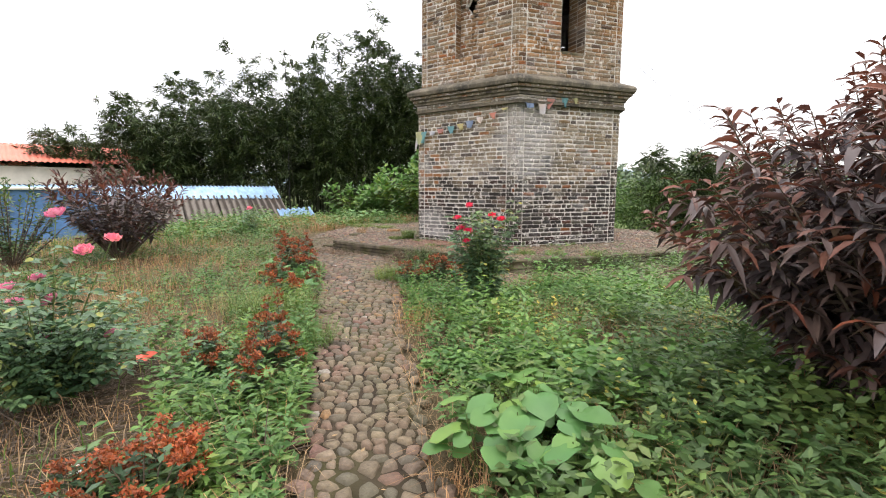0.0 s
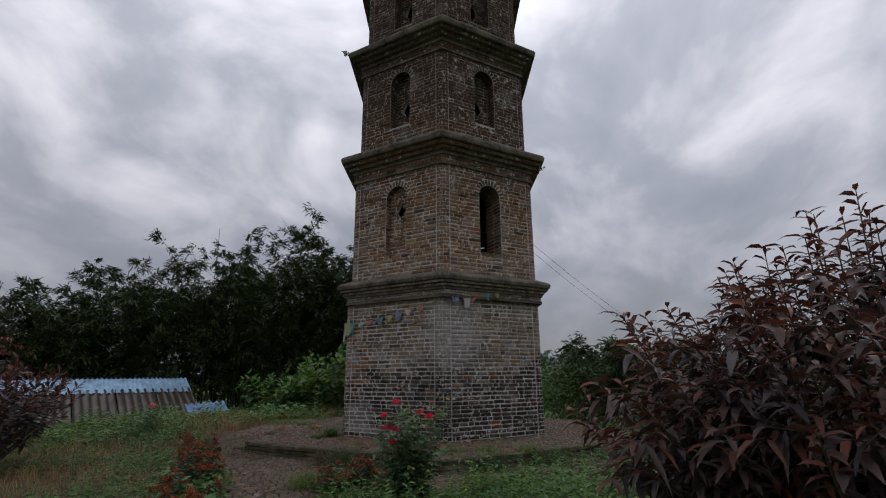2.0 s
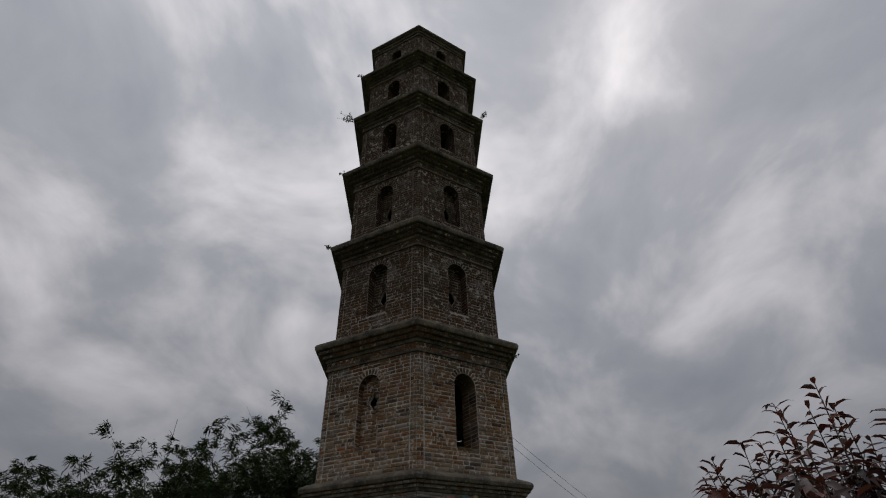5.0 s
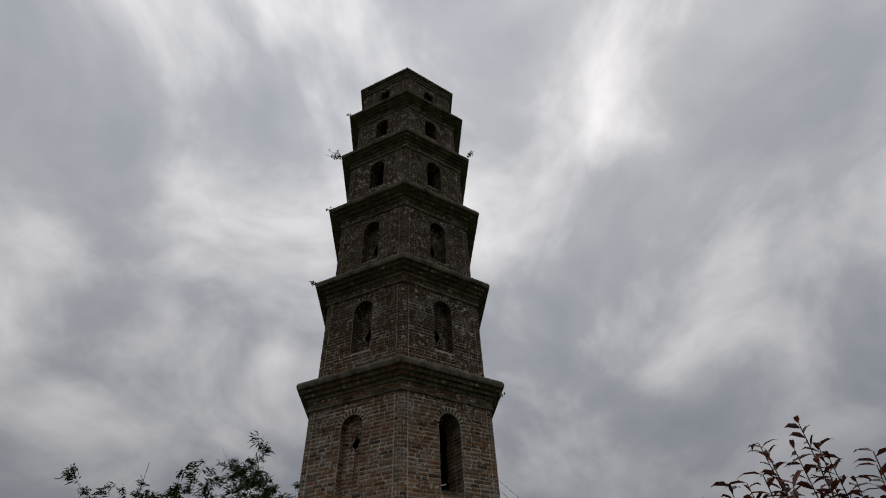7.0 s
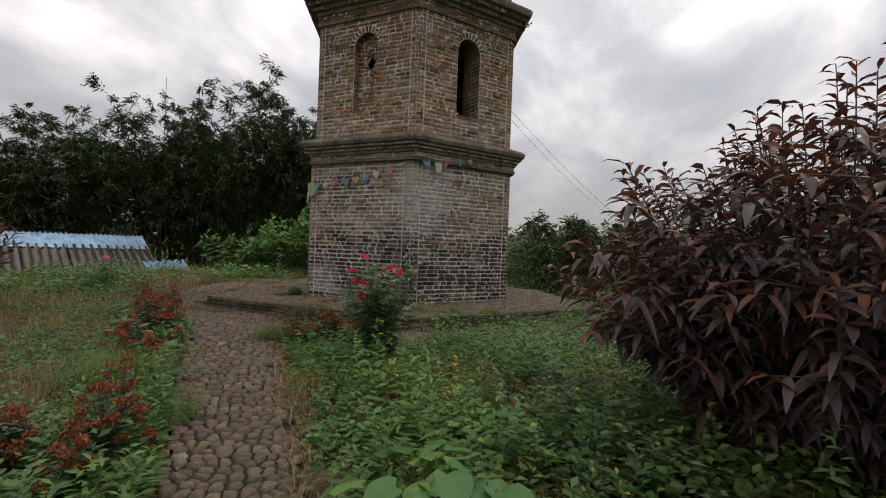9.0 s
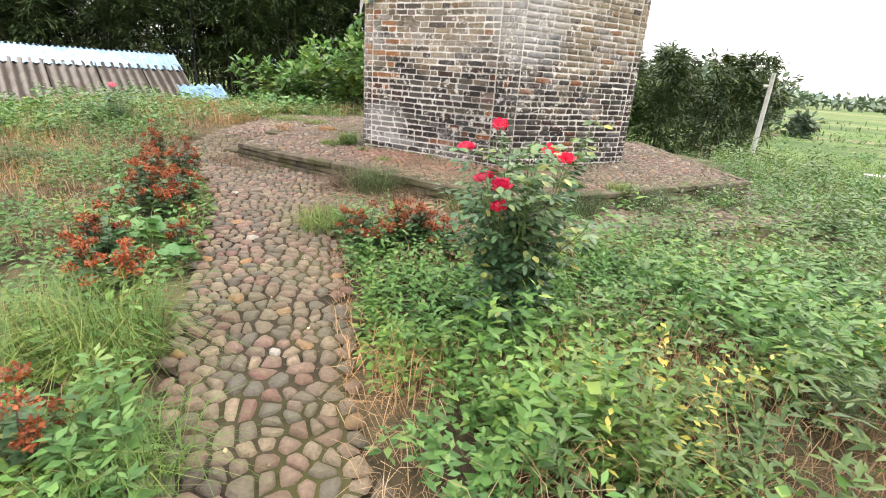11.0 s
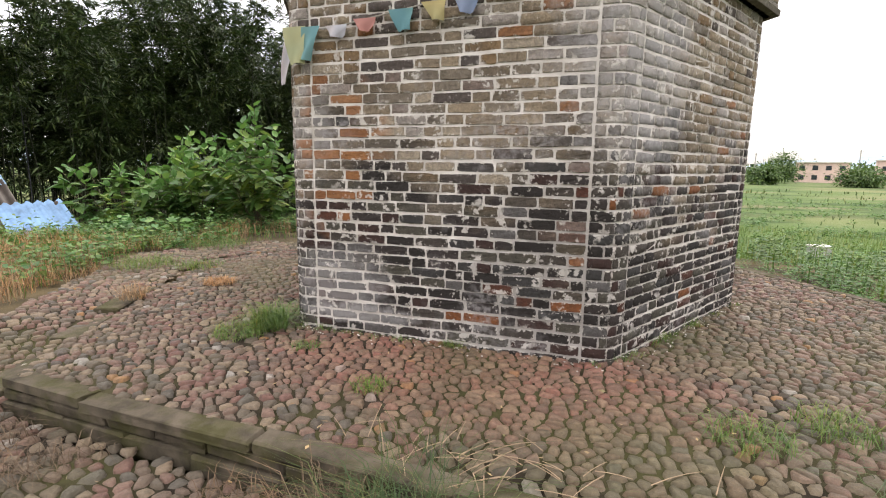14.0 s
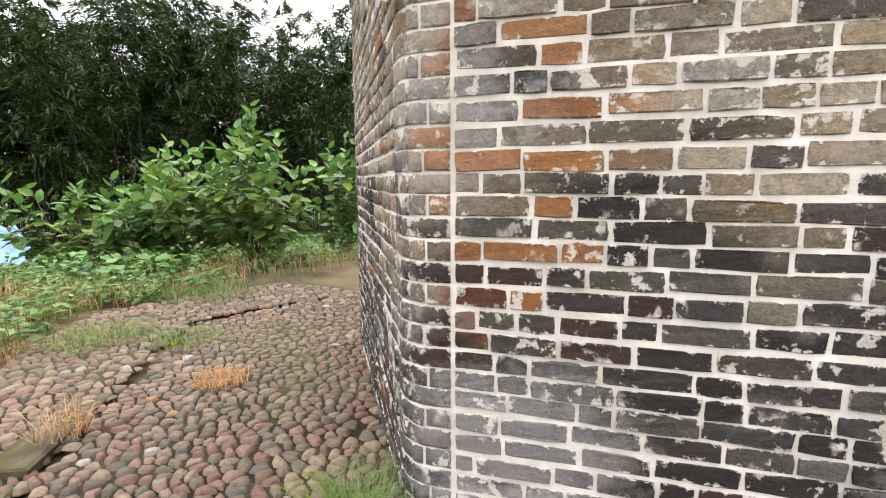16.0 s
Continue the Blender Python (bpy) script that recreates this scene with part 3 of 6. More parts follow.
for s in range(7):
    R, z0, z1, arch = WALL_R[s], FOOT[s], TOP[s], ARCH[s]
    half = R / 2
    apo = R * C30
    for a in range(6):
        mv, mq, BV, CB, CU = [], [], [], [], []
        REVEAL.clear()
        singles = []
        nrm, along = face_frame(a)
        org = nrm * apo + (BASE_SHIFT if s == 0 else 0)
        front = a in (4, 5)

        def place(u, z, out, org=org, along=along, nrm=nrm):
            p = org + along * u + nrm * out
            return (p[0], p[1], z)
        opened = arch is not None and (s >= 4 and front or s == 1 and a == 5)
        depth = 0.55 if opened else (0.17 if s == 1 else 0.28)
        wall_panel(mv, mq, place, half - ROUND_U, z0, z1, arch, depth)
        for sg in (-1, 1):
            us = [sg * (half - ROUND_U + ROUND_R * 0.5 * i / 3) for i in range(4)]
            for ua, ub in zip(us, us[1:]):
                i = len(mv)
                mv.extend([place(ua, z0, float(bend(np.array(ua), half))), place(ub, z0, float(bend(np.array(ub), half))), place(ub, z1, float(bend(np.array(ub), half))), place(ua, z1, float(bend(np.array(ua), half)))])
                mq.append((i, i + 1, i + 2, i + 3) if sg > 0 else (i + 1, i, i + 3, i + 2))
        if arch and not opened:
            niche_back(mv, mq, place, arch, depth, HOLE[s] or ((arch[1] + arch[2]) / 2, 0.06, 0.12))
        strip = 0.178 if s == 0 else 0.155
        nc = int((z1 - z0) / COURSE)
        ch = (z1 - z0) / nc
        for c in range(nc):
            zm = z0 + (c + 0.5) * ch
            runs = []
            ex = 0.0
            if arch:
                w, sill, crown = arch
                ex = arch_half(arch, zm)
                if crown - w < zm < crown + 0.13:
                    rr = w + 0.13
                    ex = math.sqrt(max(rr * rr - (zm - crown + w) ** 2, 0))
            inner = half - strip - 0.006
            if ex > 0:
                runs += course_cells(-inner, -ex) + course_cells(ex, inner)
            else:
                runs += course_cells(-inner, inner)
            for sg in (-1, 1):
                sp = half - rng.uniform(0.06, 0.1)
                end = half - ROUND_U + ROUND_R * 0.5 - 0.001
                cut = [(half - strip + 0.005, end)] if (c + (a % 2)) % 2 else [(half - strip + 0.005, sp - 0.006), (sp + 0.006, end)]
                for lo, hi in cut:
                    if sg < 0:
                        lo, hi = -hi, -lo
                    v, uvb = bent_brick(lo, hi, ch - rng.uniform(0.007, 0.012), half)
                    vv = org + np.outer(v[:, 0], along) + np.outer(v[:, 2], nrm)
                    vv[:, 2] = v[:, 1] + zm + rng.uniform(-0.003, 0.003)
                    CB.append(vv)
                    CU.append(uvb)
            for lo, hi in runs:
                joint = rng.uniform(0.006, 0.017)
                if hi - lo < 0.035:
                    continue
                su, sz_ = hi - lo - joint, ch - rng.uniform(0.006, 0.014)
                um, tilt = (lo + hi) / 2, rng.normal(0, 0.012)
                zz = zm + rng.uniform(-0.003, 0.003) + 0.007 * math.sin(1.9 * um + 0.8 * c + a) * min(1, c / 4)
                if s == 0 and a == 4 and c < 29 and len(singles) < 300:
                    singles.append((um, zz, su, sz_, tilt, place, nrm, along))
                    continue
                v = rough_brick(su, sz_) if s == 0 else brick_verts(1, su, sz_)[0]
                uz = v[:, :2] @ np.array([[math.cos(tilt), math.sin(tilt)], [-math.sin(tilt), math.cos(tilt)]])
                BV.append(org + np.outer(uz[:, 0] + um, along) + np.outer(v[:, 2], nrm) + np.stack([0 * uz[:, 1], 0 * uz[:, 1], uz[:, 1] + zz], 1))
            if arch and not opened:
                wn_ = arch_half(arch, zm)
                ho = HOLE[s] or ((arch[1] + arch[2]) / 2, 0.06, 0.12)
                if wn_ > 0.08:
                    hb = 0.0
                    if abs(zm - ho[0]) < ho[2]:
                        hb = ho[1] * (1 - abs(zm - ho[0]) / ho[2]) + 0.005
                    cells = course_cells(-wn_, -hb) + course_cells(hb, wn_) if hb else course_cells(-wn_, wn_)
                    for lo, hi in cells:
                        if hi - lo < 0.04:
                            continue
                        v = brick_verts(1, hi - lo - 0.013, ch - 0.013)[0]
                        BV.append(org + np.outer(v[:, 0] + (lo + hi) / 2, along) + np.outer(v[:, 2] - depth, nrm) + np.stack([0 * v[:, 1], 0 * v[:, 1], v[:, 1] + zm], 1))
        if arch:
            w, sill, crown = arch
            nb = 13
            for i in range(nb):
                an = math.pi * (i + 0.5) / nb
                v = brick_verts(1, math.pi * (w + 0.06) / nb - 0.028, 0.115)[0]
                v[:, 0] *= 1 + 0.25 * v[:, 1] / 0.06
                cu, cz = math.cos(an), math.sin(an)
                uu_ = v[:, 0] * -cz + (v[:, 1] + w + 0.065) * cu
                zz_ = v[:, 0] * cu + (v[:, 1] + w + 0.065) * cz + crown - w
                v[:, 2] += 0.006
                vv = org + np.outer(uu_, along) + np.outer(v[:, 2], nrm)
                vv[:, 2] = zz_
                BV.append(vv)
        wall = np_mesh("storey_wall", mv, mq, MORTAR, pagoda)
        BV = np.array(BV)
        shape_f, shape_uv = (ROUGH_F, ROUGH_UV) if s == 0 else (BRICK_F, BRICK_UV)
        fc = (shape_f[None] + len(shape_uv) * np.arange(len(BV))[:, None, None]).reshape(-1, 4)
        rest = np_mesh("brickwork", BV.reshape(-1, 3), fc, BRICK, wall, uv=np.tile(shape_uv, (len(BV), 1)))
        tagged(rest, kind="stuff")
        if REVEAL:
            rv = np.array(REVEAL).reshape(-1, 3)
            tagged(np_mesh("reveal", rv, np.arange(len(rv)).reshape(-1, 4), BRICK, wall, uv=np.full((len(rv), 2), 0.5)), kind="stuff")
        CB = np.array(CB)
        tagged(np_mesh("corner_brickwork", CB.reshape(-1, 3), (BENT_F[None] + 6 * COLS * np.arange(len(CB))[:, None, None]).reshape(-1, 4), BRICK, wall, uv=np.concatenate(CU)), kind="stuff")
        PICKED += [(wall, *b) for b in singles]
    # cornice: fascia, corbel steps, worn lip, sloped top
    T, zt, zb = TIP_R[s], TIP_Z[s], TOP[s]
    hh = zt - zb
    nxt = WALL_R[s + 1] if s < 6 else 0.05
    g = (T - R)
    prof = [(R - 0.02, zb - 0.002), (R + 0.05, zb), (R + 0.055, zb + 0.05), (R + 0.02, zb + 0.055), (R + 0.03, zb + 0.34 * hh), (R + 0.07, zb + 0.34 * hh + 0.005),
            (R + 0.08, zb + 0.46 * hh), (R + 0.42 * g, zb + 0.47 * hh), (R + 0.45 * g, zb + 0.6 * hh), (R + 0.68 * g, zb + 0.61 * hh), (R + 0.72 * g, zb + 0.74 * hh),
            (R + 0.94 * g, zb + 0.75 * hh), (T - 0.005, zb + 0.8 * hh), (T + 0.008, zb + 0.9 * hh), (T - 0.015, zb + 0.985 * hh), (T - 0.06, zt + 0.02), (nxt - 0.03, zt + 0.12 if s < 6 else zt + 0.5)]
    corn = lathe6("cornice", prof, CORNICE, pagoda, "dark weathered brick cornice with a worn lip")
    # course of bricks on the fascia and dentil course under the lip
    CV = []
    for a in range(6):
        nrm, along = face_frame(a)
        for rr_, zz, hgt, wmin in ((R + 0.024, zb + 0.055 + (0.34 * hh - 0.055) * 0.25, (0.34 * hh - 0.055) * 0.5, 0.27), (R + 0.026, zb + 0.055 + (0.34 * hh - 0.055) * 0.75, (0.34 * hh - 0.055) * 0.5, 0.27),
                                   (R + 0.435 * g, zb + 0.535 * hh, 0.12 * hh, 0.14), (R + 0.70 * g, zb + 0.675 * hh, 0.12 * hh, 0.14)):
            hf = rr_ / 2
            nb = max(4, int(2 * hf / wmin))
            wd = 2 * hf / nb
            for i in range(nb):
                v = brick_verts(1, wd - 0.014, hgt - 0.01)[0]
                vv = nrm * rr_ * C30 + np.outer(v[:, 0] - hf + (i + 0.5) * wd, along) + np.outer(v[:, 2] + 0.002, nrm)
                vv[:, 2] = v[:, 1] + zz
                CV.append(vv)
    CV = np.array(CV)
    tagged(np_mesh("corbel_bricks", CV.reshape(-1, 3), (BRICK_F[None] + 12 * np.arange(len(CV))[:, None, None]).reshape(-1, 4), BRICK, corn, uv=np.tile(BRICK_UV, (len(CV), 1))), kind="stuff")
# sill slab in the open arch of the second storey
nrm, along = face_frame(5)
bm = bmesh.new()
bmesh.ops.create_cube(bm, size=1.0, matrix=Matrix.Translation(Vector(nrm * (2.39 * C30 - 0.16)) + Vector((0, 0, 4.06))) @ Matrix.Rotation(radians(-30), 4, "Z") @ Matrix.Diagonal((0.34, 0.52, 0.07, 1)))
bmesh.ops.bevel(bm, geom=bm.edges[:], offset=0.015, segments=1, affect="EDGES")
part("sill", bm, KERB, pagoda, "worn stone sill slab")

# ---- plants: builders ----


def unit(v):
    return v / np.maximum(np.linalg.norm(v, axis=-1, keepdims=True), 1e-9)


def leaf_mesh(name, P, D, L, W, material, parent=None, droop=0.25, fold=0.25, rich=True, wide=0.45, N=None):
    """Leaves at P that point along D, each L long and W wide; folded along the rib and drooping at the tip."""
    P, D = np.asarray(P, dtype=float), unit(np.asarray(D, dtype=float))
    n = len(P)
    L, W = np.broadcast_to(L, n)[:, None], np.broadcast_to(W, n)[:, None]
    up = np.array([0, 0, 1.0]) + rng.normal(0, 0.35, (n, 3)) if N is None else N
    S = unit(np.cross(D, up))
    Nn = unit(np.cross(S, D))
    down = np.array([0, 0, -1.0])
    base = P
    mid = P + D * L * wide - Nn * W * fold
    tip = P + D * L + down * L * droop
    lf = P + D * L * wide - S * W / 2
    rt = P + D * L * wide + S * W / 2
    if rich:
        V = np.stack([base, lf, mid, rt, tip], 1).reshape(-1, 3)
        F = np.array([(0, 3, 2), (0, 2, 1), (3, 4, 2), (2, 4, 1)])
        F = (F[None] + 5 * np.arange(n)[:, None, None]).reshape(-1, 3)
        if rich == 2:
            # arching blade with two cross sections
            c1, c2 = P + D * L * 0.3 + down * L * droop * 0.05, P + D * L * 0.68 + down * L * droop * 0.4
            V = np.stack([base, c1 - S * W * 0.46, c1 - Nn * W * fold * 0.8, c1 + S * W * 0.46, c2 - S * W * 0.38, c2 - Nn * W * fold * 0.6, c2 + S * W * 0.38, tip], 1).reshape(-1, 3)
            F = np.array([(0, 3, 2), (0, 2, 1), (3, 6, 5), (3, 5, 2), (2, 5, 4), (2, 4, 1), (6, 7, 5), (5, 7, 4)])
            F = (F[None] + 8 * np.arange(n)[:, None, None]).reshape(-1, 3)
    else:
        V = np.stack([base, rt, tip, lf], 1).reshape(-1, 3)
        F = np.array([(0, 1, 2), (0, 2, 3)])
        F = (F[None] + 4 * np.arange(n)[:, None, None]).reshape(-1, 3)
    return np_mesh(name, V, F, material, parent)


def blade_mesh(name, P, H, W, material, parent=None, lean=0.5):
    """Grass blades rooted at P."""
    P = np.asarray(P, dtype=float)
    n = len(P)
    H, W = np.broadcast_to(H, n)[:, None], np.broadcast_to(W, n)[:, None]
    an = rng.uniform(0, 2 * math.pi, n)
    d = np.stack([np.cos(an), np.sin(an), 0 * an], 1)
    s = np.stack([-np.sin(an), np.cos(an), 0 * an], 1)
    b = rng.uniform(0.2, 1.0, (n, 1)) * lean
    up = np.array([0, 0, 1.0])
    m = P + up * H * 0.6 + d * H * b * 0.3
    t = P + up * H * (1 - 0.35 * b) + d * H * b
    V = np.stack([P - s * W / 2, P + s * W / 2, m + s * W * 0.4, m - s * W * 0.4, t], 1).reshape(-1, 3)
    F = np.array([(0, 1, 2), (0, 2, 3), (3, 2, 4)])
    return np_mesh(name, V, (F[None] + 5 * np.arange(n)[:, None, None]).reshape(-1, 3), material, parent)


def tube_np(pts, r0, r1, sides=5):
    """Vertices and quads of a tapering stalk along pts."""
    pts = np.asarray(pts, dtype=float)
    n = len(pts)
    tg = unit(np.gradient(pts, axis=0))
    ref = np.array([0.31, 0.95, 0.05])
    a = unit(np.cross(tg, ref))
    b = np.cross(tg, a)
    rad = np.linspace(r0, r1, n)[:, None, None]
    th = np.linspace(0, 2 * math.pi, sides, endpoint=False)
    ring = np.cos(th)[None, :, None] * a[:, None] + np.sin(th)[None, :, None] * b[:, None]
    V = (pts[:, None] + ring * rad).reshape(-1, 3)
    F = []
    for i in range(n - 1):
        for j in range(sides):
            F.append((i * sides + j, i * sides + (j + 1) % sides, (i + 1) * sides + (j + 1) % sides, (i + 1) * sides + j))
    return V, np.array(F)


def stalks(name, lines, material, parent=None, sides=5):
    """Many stalks in one mesh; lines holds (points, thickness at the foot, at the tip)."""
    VV, FF, o = [], [], 0
    for pts, r0, r1 in lines:
        V, F = tube_np(pts, r0, r1, sides)
        VV.append(V)
        FF.append(F + o)
        o += len(V)
    return np_mesh(name, np.concatenate(VV), np.concatenate(FF), material, parent, smooth=True)


def bow(p, d, length, sag=0.2, n=6):
    """A stem from p along d that bows over."""
    t = np.linspace(0, 1, n)[:, None]
    d = unit(np.asarray(d, dtype=float))
    return np.asarray(p, dtype=float) + d * length * t + np.array([0, 0, -1.0]) * sag * length * t ** 2


def on_ground(x, y):
    return np.stack([x, y, gz(x, y)], -1)


BARK = plain("grey_bark", (0.10, 0.075, 0.055), 0.9, 0, 0.4, 30, 0.6)
STEM = plain("green_stem", (0.10, 0.14, 0.04), 0.6, 0, 0.3, 30, 0.0)
BAMBOO = leafy("bamboo_leaf", [(0.0, (0.020, 0.037, 0.012)), (0.4, (0.037, 0.066, 0.020)), (0.8, (0.060, 0.099, 0.029)), (1.0, (0.096, 0.139, 0.041))], 0.55, 0.12, 3.0)
CULM = plain("bamboo_culm", (0.026, 0.030, 0.016), 0.5, 0, 0.4, 8, 0.0)
TREE_LEAF = leafy("tree_leaf", [(0.0, (0.04, 0.085, 0.02)), (0.5, (0.07, 0.14, 0.035)), (1.0, (0.12, 0.20, 0.05))])
MULBERRY = leafy("mulberry_leaf", [(0.0, (0.05, 0.115, 0.03)), (0.5, (0.09, 0.19, 0.045)), (0.85, (0.15, 0.26, 0.06)), (1.0, (0.24, 0.33, 0.07))], 0.5, 0.28)
BRIGHT_LEAF = leafy("bright_leaf", [(0.0, (0.055, 0.14, 0.033)), (0.5, (0.095, 0.215, 0.048)), (0.9, (0.145, 0.28, 0.062)), (1.0, (0.21, 0.32, 0.075))])
WEED = leafy("weed_leaf", [(0.0, (0.045, 0.115, 0.028)), (0.4, (0.082, 0.185, 0.047)), (0.8, (0.118, 0.235, 0.060)), (1.0, (0.18, 0.27, 0.075))])
ROSE_LEAF = leafy("rose_leaf", [(0.0, (0.035, 0.075, 0.035)), (0.5, (0.055, 0.115, 0.05)), (0.9, (0.09, 0.16, 0.06)), (1.0, (0.16, 0.20, 0.06))], 0.45, 0.2)
PURPLE = leafy("purple_leaf", [(0.0, (0.042, 0.034, 0.038)), (0.5, (0.084, 0.064, 0.068)), (0.85, (0.128, 0.097, 0.098)), (0.96, (0.144, 0.059, 0.038)), (1.0, (0.059, 0.063, 0.031))], 0.45, 0.16)
YOUNG = leafy("young_red_leaf", [(0.0, (0.065, 0.030, 0.026)), (0.6, (0.11, 0.045, 0.034)), (1.0, (0.18, 0.060, 0.034))], 0.5, 0.25)
ROUND = leafy("round_leaf", [(0.0, (0.060, 0.165, 0.050)), (0.6, (0.095, 0.225, 0.062)), (1.0, (0.16, 0.28, 0.065))], 0.5, 0.3, 12)
GRASS = leafy("grass_blade", [(0.0, (0.06, 0.12, 0.025)), (0.5, (0.10, 0.19, 0.035)), (0.85, (0.16, 0.24, 0.05)), (1.0, (0.27, 0.25, 0.09))])
KERB_GRASS = leafy("dark_grass_blade", [(0.0, (0.030, 0.055, 0.018)), (0.5, (0.055, 0.100, 0.028)), (0.85, (0.095, 0.14, 0.042)), (1.0, (0.22, 0.18, 0.09))])
DEAD = leafy("dead_stalk_blade", [(0.0, (0.075, 0.048, 0.030)), (0.6, (0.14, 0.095, 0.060)), (1.0, (0.24, 0.18, 0.12))], 0.85, 0.1)
STRAW = leafy("dry_grass", [(0.0, (0.19, 0.115, 0.062)), (0.5, (0.32, 0.205, 0.112)), (1.0, (0.44, 0.32, 0.18))], 0.8, 0.2)
IXORA = leafy("ixora_floret", [(0.0, (0.106, 0.039, 0.016)), (0.35, (0.232, 0.055, 0.018)), (0.7, (0.324, 0.081, 0.026)), (0.9, (0.387, 0.127, 0.039)), (1.0, (0.099, 0.049, 0.021))], 0.6, 0.25)
RED_PETAL = leafy("red_petal", [(0.0, (0.52, 0.012, 0.06)), (0.6, (0.72, 0.025, 0.11)), (1.0, (0.82, 0.13, 0.24))], 0.5, 0.25)
BUSH_LEAF = leafy("rose_bush_leaf", [(0.0, (0.045, 0.095, 0.045)), (0.5, (0.075, 0.15, 0.07)), (0.9, (0.12, 0.21, 0.09)), (1.0, (0.30, 0.30, 0.07))], 0.42, 0.22)
PINK_PETAL = leafy("pink_petal", [(0.0, (0.70, 0.16, 0.30)), (0.6, (0.78, 0.25, 0.38)), (1.0, (0.82, 0.40, 0.48))], 0.5, 0.25)


def bamboo_clump(x, y, height, n_culm, bare=0.04, lean=1.0, label="tall dense stand of dark green arching bamboo", group="bamboo grove"):
    """A stand of arching bamboo with drooping sprays of leaves."""
    z0 = float(gz(x, y))
    root = tagged(empty("bamboo_clump", (x, y, z0)), label, "bamboo", group)
    lines, P, D = [], [], []
    for _ in range(n_culm):
        an, rr = rng.uniform(0, 2 * math.pi), 2.7 * math.sqrt(rng.uniform())
        b = np.array([rr * math.cos(an), rr * math.sin(an), 0])
        h = height * rng.uniform(0.72, 1.05)
        t = np.linspace(0, 1, 9)[:, None]
        out = np.array([math.cos(an), math.sin(an), 0]) * lean * rng.uniform(0.5, 2.2)
        pts = b + np.array([0, 0, 1.0]) * h * (t - 0.10 * t ** 3) + out * t ** 2.4 * h * 0.20
        lines.append((pts, 0.04, 0.006))
        for k_ in range(29):
            f = bare + (1 - bare) * rng.uniform() ** 0.75
            i = f * 8
            i0 = min(int(i), 7)
            c = pts[i0] + (pts[i0 + 1] - pts[i0]) * (i - i0)
            a2 = rng.uniform(0, 2 * math.pi)
            # sprays grow shorter towards the tip, so that each culm ends in a plume
            ln = rng.uniform(0.8, 1.9) * (1.25 - 0.95 * f)
            d = np.array([math.cos(a2), math.sin(a2), rng.uniform(0.0, 0.9)])
            m_ = 23
            tt = rng.uniform(0.1, 1.0, m_)[:, None]
            q = c + d * ln * tt + np.array([0, 0, -0.5]) * ln * tt ** 2 + rng.normal(0, 0.13, (m_, 3)) * (0.5 + ln * 0.5)
            dd = d * 0.75 + rng.normal(0, 0.36, (m_, 3)) + np.array([0, 0, -0.35])
            P.append(q)
            D.append(dd)
    stalks("culm_stand", lines, CULM, root, 4)["kind"] = "stuff"
    P, D = np.concatenate(P), np.concatenate(D)
    leaf_mesh("crown", P, D, rng.uniform(0.28, 0.52, len(P)), rng.uniform(0.066, 0.100, len(P)), BAMBOO, root, 0.2, 0.2, False)
    return root


def round_tree(name, x, y, height, width, material, label, category, group="", leaf=(0.14, 0.07), n=5000, trunk=0.06, base=None, foot=0.15):
    """A tapered trunk with limbs, and a crown of leaf clumps with gaps."""
    z0 = float(gz(x, y)) if base is None else base
    root = tagged(empty(name, (x, y, z0 - 0.02)), label, category, group)
    lines = [(bow((0, 0, 0), (rng.uniform(-.1, .1), rng.uniform(-.1, .1), 1), height * 0.75, 0.02, 7), trunk, trunk * 0.3)]
    cl = max(10, n // 160)
    P, D = [], []
    for i in range(cl):
        an, f = rng.uniform(0, 2 * math.pi), rng.uniform(foot, 1.0)
        prof = math.sin(math.pi * min(1.0, (0.22 + 0.78 * f) * 0.97)) ** 0.6
        r_ = width * 0.5 * prof * rng.uniform(0.45, 1.05)
        c = np.array([r_ * math.cos(an), r_ * math.sin(an), height * f * rng.uniform(0.9, 1.04)])
        lines.append((np.linspace((0, 0, c[2] * 0.45), c, 4) + rng.normal(0, 0.02, (4, 3)), trunk * 0.35, trunk * 0.08))
        m_ = n // cl
        s_ = width * 0.15 * rng.uniform(0.6, 1.3)
        q = c + rng.normal(0, 1, (m_, 3)) * np.array([s_, s_, s_ * 0.7])
        P.append(q)
        D.append((q - c) / s_ + rng.normal(0, 0.6, (m_, 3)) + np.array([0.3 * math.cos(an), 0.3 * math.sin(an), -0.2]))
    stalks("trunk", lines, BARK, root, 5)
    P, D = np.concatenate(P), np.concatenate(D)
    P[:, 2] = np.maximum(P[:, 2], 0.03)
    leaf_mesh("crown", P, D, leaf[0] * rng.uniform(0.6, 1.2, len(P)), leaf[1] * rng.uniform(0.7, 1.2, len(P)), material, root, 0.25, 0.2, leaf[0] > 0.1)
    return root


